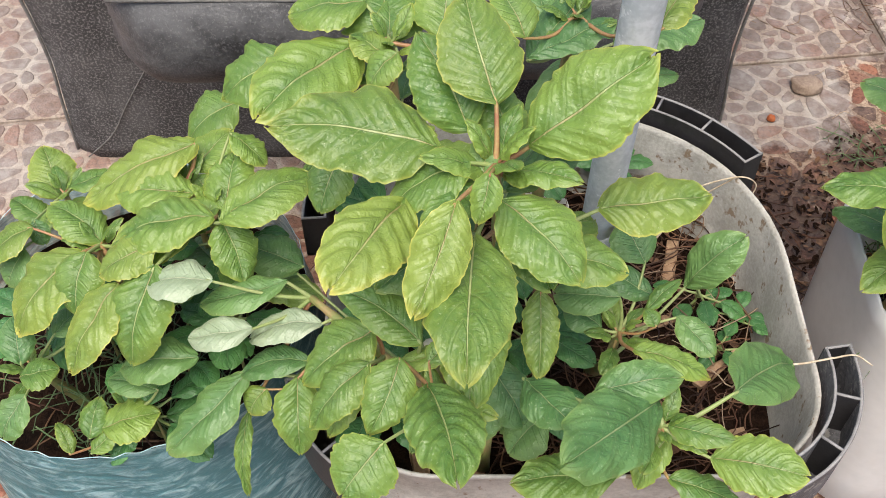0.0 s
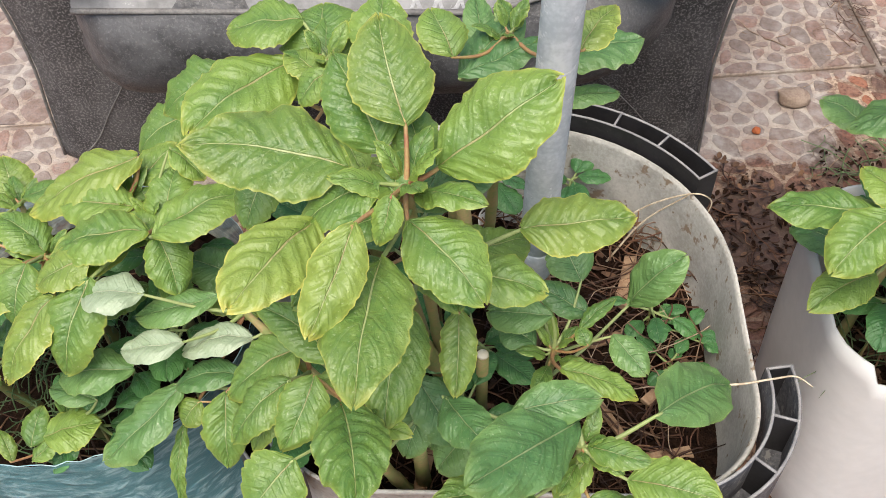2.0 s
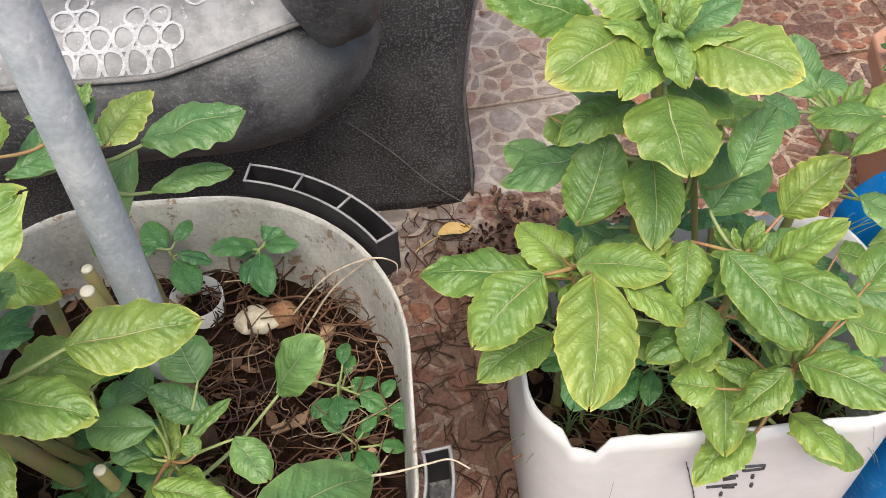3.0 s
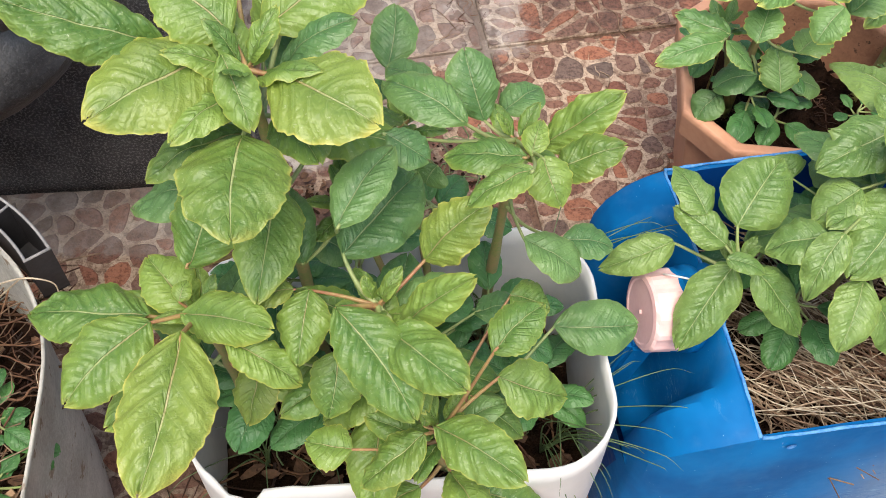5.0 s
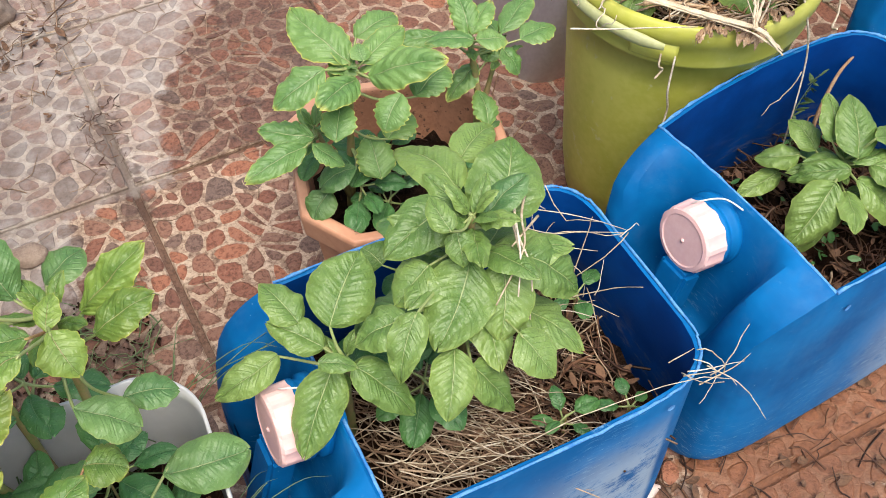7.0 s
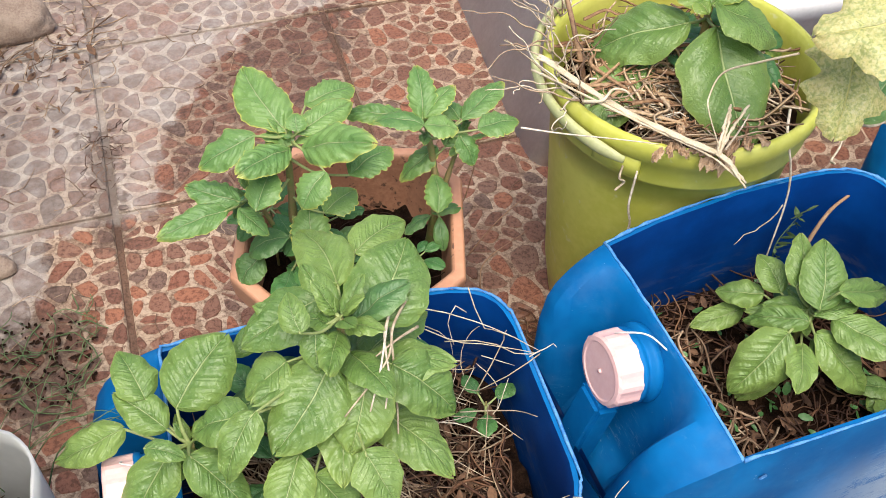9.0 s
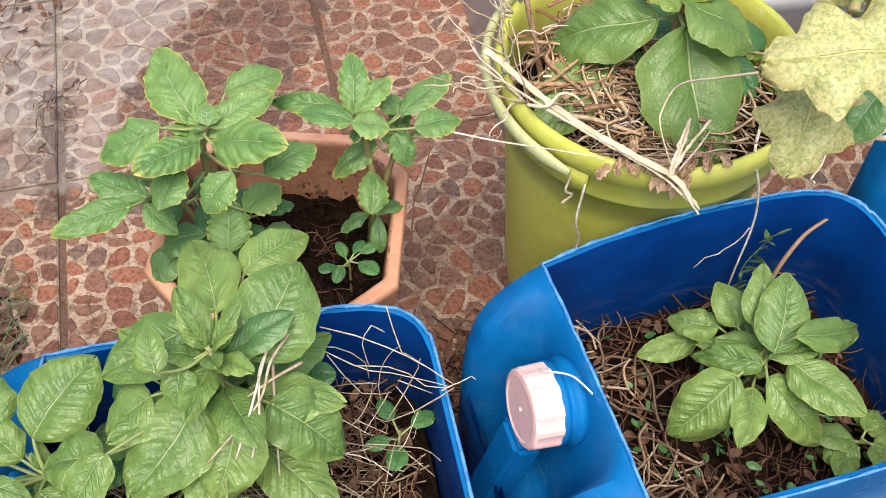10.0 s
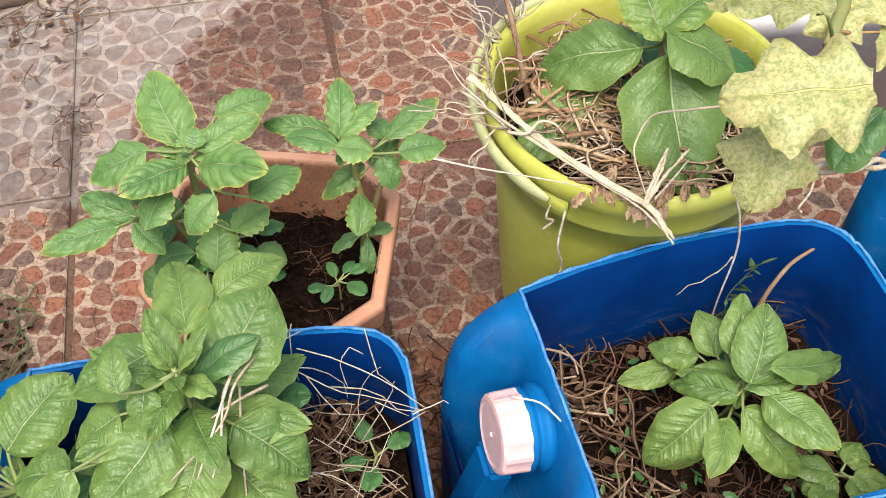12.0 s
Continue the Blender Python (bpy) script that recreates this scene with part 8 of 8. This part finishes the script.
for k, (x, y, z) in enumerate(((-0.20, 0.42, 0.37), (-0.24, 0.47, 0.38), (-0.16, 0.43, 0.39), (-0.28, 0.47, 0.36), (-0.22, 0.38, 0.34), (-0.32, 0.46, 0.35), (-0.17, 0.50, 0.40))):
    seedling("dark undergrowth seedling in the blue bag", x, y, 0.262, z, 7, 0.036, 80 + k, 0.05)
for k, (x, y, z) in enumerate(((0.87, 0.61, 0.24), (0.90, 0.66, 0.27), (0.95, 0.69, 0.27), (0.86, 0.67, 0.25))):
    seedling("deep green undergrowth seedling in the jerrycan", x, y, 0.15, z, 6, 0.040, 90 + k, 0.05)
for k, (x, y, z) in enumerate(((0.90, 0.87, 0.22), (0.93, 0.90, 0.23), (0.88, 0.93, 0.23), (0.93, 0.86, 0.20))):
    seedling("small dark seedling in the terracotta pot", x, y, 0.13, z, 6, 0.034, 100 + k, 0.04)
seedling("small dark seedling in the terracotta pot", 1.025, 0.872, 0.13, 0.185, 6, 0.022, 105, 0.03)
seedling("sprouting dark seedling in the bucket", 1.37, 0.95, 0.285, 0.37, 6, 0.05, 106, 0.05)
seedling("sprouting dark seedling in the bucket", 1.30, 0.97, 0.285, 0.36, 6, 0.045, 107, 0.05)
seedling("small seedling beside the rosette", 1.455, 0.62, 0.15, 0.20, 5, 0.032, 108, 0.03, "l")


def grass_tuft(label, x, y, z, n, length, seed, lean=(0, 0)):
    ob = thing("grass_tuft", (x, y, z), 0, label, "grass", "grass tufts")
    rk = random.Random(seed)
    for k in range(n):
        a, l = rk.uniform(0, 6.3), length * rk.uniform(0.6, 1.1)
        d = Vector((math.cos(a) * 0.25 + lean[0] * 0.3, math.sin(a) * 0.25 + lean[1] * 0.3, 1.0)).normalized()
        out = Vector((math.cos(a) * 0.6 + lean[0], math.sin(a) * 0.6 + lean[1], 0.25)).normalized()
        tip = d * l * 0.55 + out * l * 0.55
        sag = tip + Vector((out.x, out.y, -0.9)) * l * 0.22 * rk.random()
        line = bend([Vector(), d * l * 0.5, tip * 0.85 + d * l * 0.1, sag], 5)
        part("blade", tube(line, [0.0008 * (1.05 - i / len(line)) for i in range(len(line))], 4), grass_mat, ob)


grass_tuft("wiry grass tuft arching over the white rim", 0.655, 0.52, 0.19, 11, 0.125, 1, (0.5, -0.3))
grass_tuft("wiry grass tuft arching over the white rim", 0.64, 0.51, 0.19, 10, 0.115, 2, (0.6, -0.6))
grass_tuft("wiry grass in the corner of the white pot", 0.415, 0.515, 0.185, 9, 0.10, 3, (-0.2, -0.4))
grass_tuft("wiry grass in the corner of the white pot", 0.47, 0.51, 0.185, 8, 0.10, 4, (0, -0.5))
grass_tuft("thin grass leaning out from the white pot", 0.66, 0.65, 0.20, 6, 0.16, 5, (0.8, 0.4))
grass_tuft("thin grass in the blue bag", -0.28, 0.41, 0.265, 10, 0.09, 6)
grass_tuft("thin grass in the blue bag", -0.22, 0.39, 0.265, 9, 0.08, 7)


# ---- last small things ----
def rock(label, place, size, seed, material=stone_mat):
    bm = bmesh.new()
    bmesh.ops.create_icosphere(bm, subdivisions=3, radius=1.0)
    for v in bm.verts:
        n = v.co.normalized()
        k = 1 + 0.28 * noise.noise(n * 1.6 + Vector((seed, 0, 0))) + 0.10 * noise.noise(n * 5 + Vector((0, seed, 0)))
        v.co = Vector((n.x * size[0] * k, n.y * size[1] * k, max(-0.7, n.z) * size[2] * k))
    ob = part("rock", bm, material, None, label)
    ob.location = place
    return tagged(ob, label, "stone")


rock("weathered grey-brown stone lying on dusty tiles", (0.495, 1.612, 0.024), (0.075, 0.045, 0.036), 3)
rock("small pale pinkish pebble beside a blue jerrycan", (1.088, 0.526, 0.008), (0.020, 0.011, 0.012), 8, plain("pale_pebble", (0.55, 0.42, 0.36), (0.66, 0.54, 0.47), 40, 0.7, 0.4))
litter("floor_straw", "red-brown bark fibres before the jerrycans", straw_brown, 60, in_box(1.11, 1.46, 0.40, 0.555, 0.003, 0.010), (0.015, 0.07), (0.0006, 0.0016), 41, "straw", 0.5, 0.05)
flakes("floor_litter", "rust-brown bark scraps before the jerrycans", dead_leaf, 36, in_box(1.12, 1.44, 0.42, 0.555, 0.003, 0.009), (0.006, 0.020), 42)
litter("floor_weeds", "thin green weeds in spilt soil beside the jerrycan", grass_mat, 46, in_box(0.53, 0.66, 0.86, 1.02, 0.004, 0.014), (0.03, 0.09), (0.0005, 0.0012), 43, "weeds", 0.5, 0.12)
flakes("soil_crumbs", "dark soil crumbs on tiles beside the jerrycan", soil_mat, 150, in_disc(0.585, 0.94, 0.07, 0.003, 0.007), (0.003, 0.009), 44)
flakes("soil_crumbs", "dark spilt soil crumbs between white pot and tub", soil_mat, 260, in_disc(0.44, 0.85, 0.10, 0.003, 0.008), (0.004, 0.012), 45)
litter("floor_twigs", "thin twigs and rootlets by the far stone", straw_mat, 36, in_box(0.40, 0.66, 1.52, 1.70, 0.003, 0.010), (0.02, 0.10), (0.0006, 0.0016), 46, "twigs", 0.5, 0.06)


def weed_sprig():
    ob = thing("weed_sprig", (1.400, 0.785, 0.165), 0, "thin green weed vine climbing the jerrycan wall", "weed")
    rk = random.Random(61)
    line = bend([Vector(), Vector((-0.003, 0.004, 0.03)), Vector((-0.006, 0.008, 0.06)), Vector((0.008, 0.014, 0.085)), Vector((0.022, 0.018, 0.10))], 8)
    part("stem", tube(line, [0.0011 * (1.1 - k / len(line)) for k in range(len(line))], 5), grass_mat, ob)
    for k in range(3, len(line), 2):
        for _ in range(2):
            d = Vector((rk.uniform(-1, 1), rk.uniform(-0.6, 0.2), rk.uniform(-0.3, 0.6))).normalized()
            l, q = rk.uniform(0.008, 0.015), line[k]
            w = d.cross(Vector((0.3, 1, 0.2))).normalized() * l * 0.24
            rows = [[q + d * l * u - w * f + Vector((0, -0.0008, 0)), q + d * l * u + Vector((0, -0.0016, 0)), q + d * l * u + w * f + Vector((0, -0.0008, 0))] for u, f in ((0.0, 0.08), (0.3, 0.9), (0.6, 0.8), (1.0, 0.05))]
            part("leaf", loft(rows, False), grass_mat, ob)


weed_sprig()
stalk("string", "thin pinkish thread drooping inside the jerrycan", ((1.386, 0.796, 0.285), (1.380, 0.795, 0.268), (1.366, 0.792, 0.258), (1.348, 0.788, 0.254), (1.340, 0.786, 0.244)), 0.0008, pale_straw, "string")

# thin dry weeds between the terracotta pot and the bucket
for pts in (((1.119, 1.006, 0.020), (1.156, 1.020, 0.060), (1.205, 1.039, 0.090)),
            ((1.097, 0.966, 0.020), (1.104, 1.008, 0.100), (1.111, 1.007, 0.130), (1.123, 1.006, 0.200)),
            ((1.126, 0.963, 0.004), (1.137, 0.985, 0.030), (1.196, 1.009, 0.050))):
    stalk("dry_weed", "thin dry weed stem beside the terracotta pot", pts, 0.0011, bark, "weed", "dry weeds")
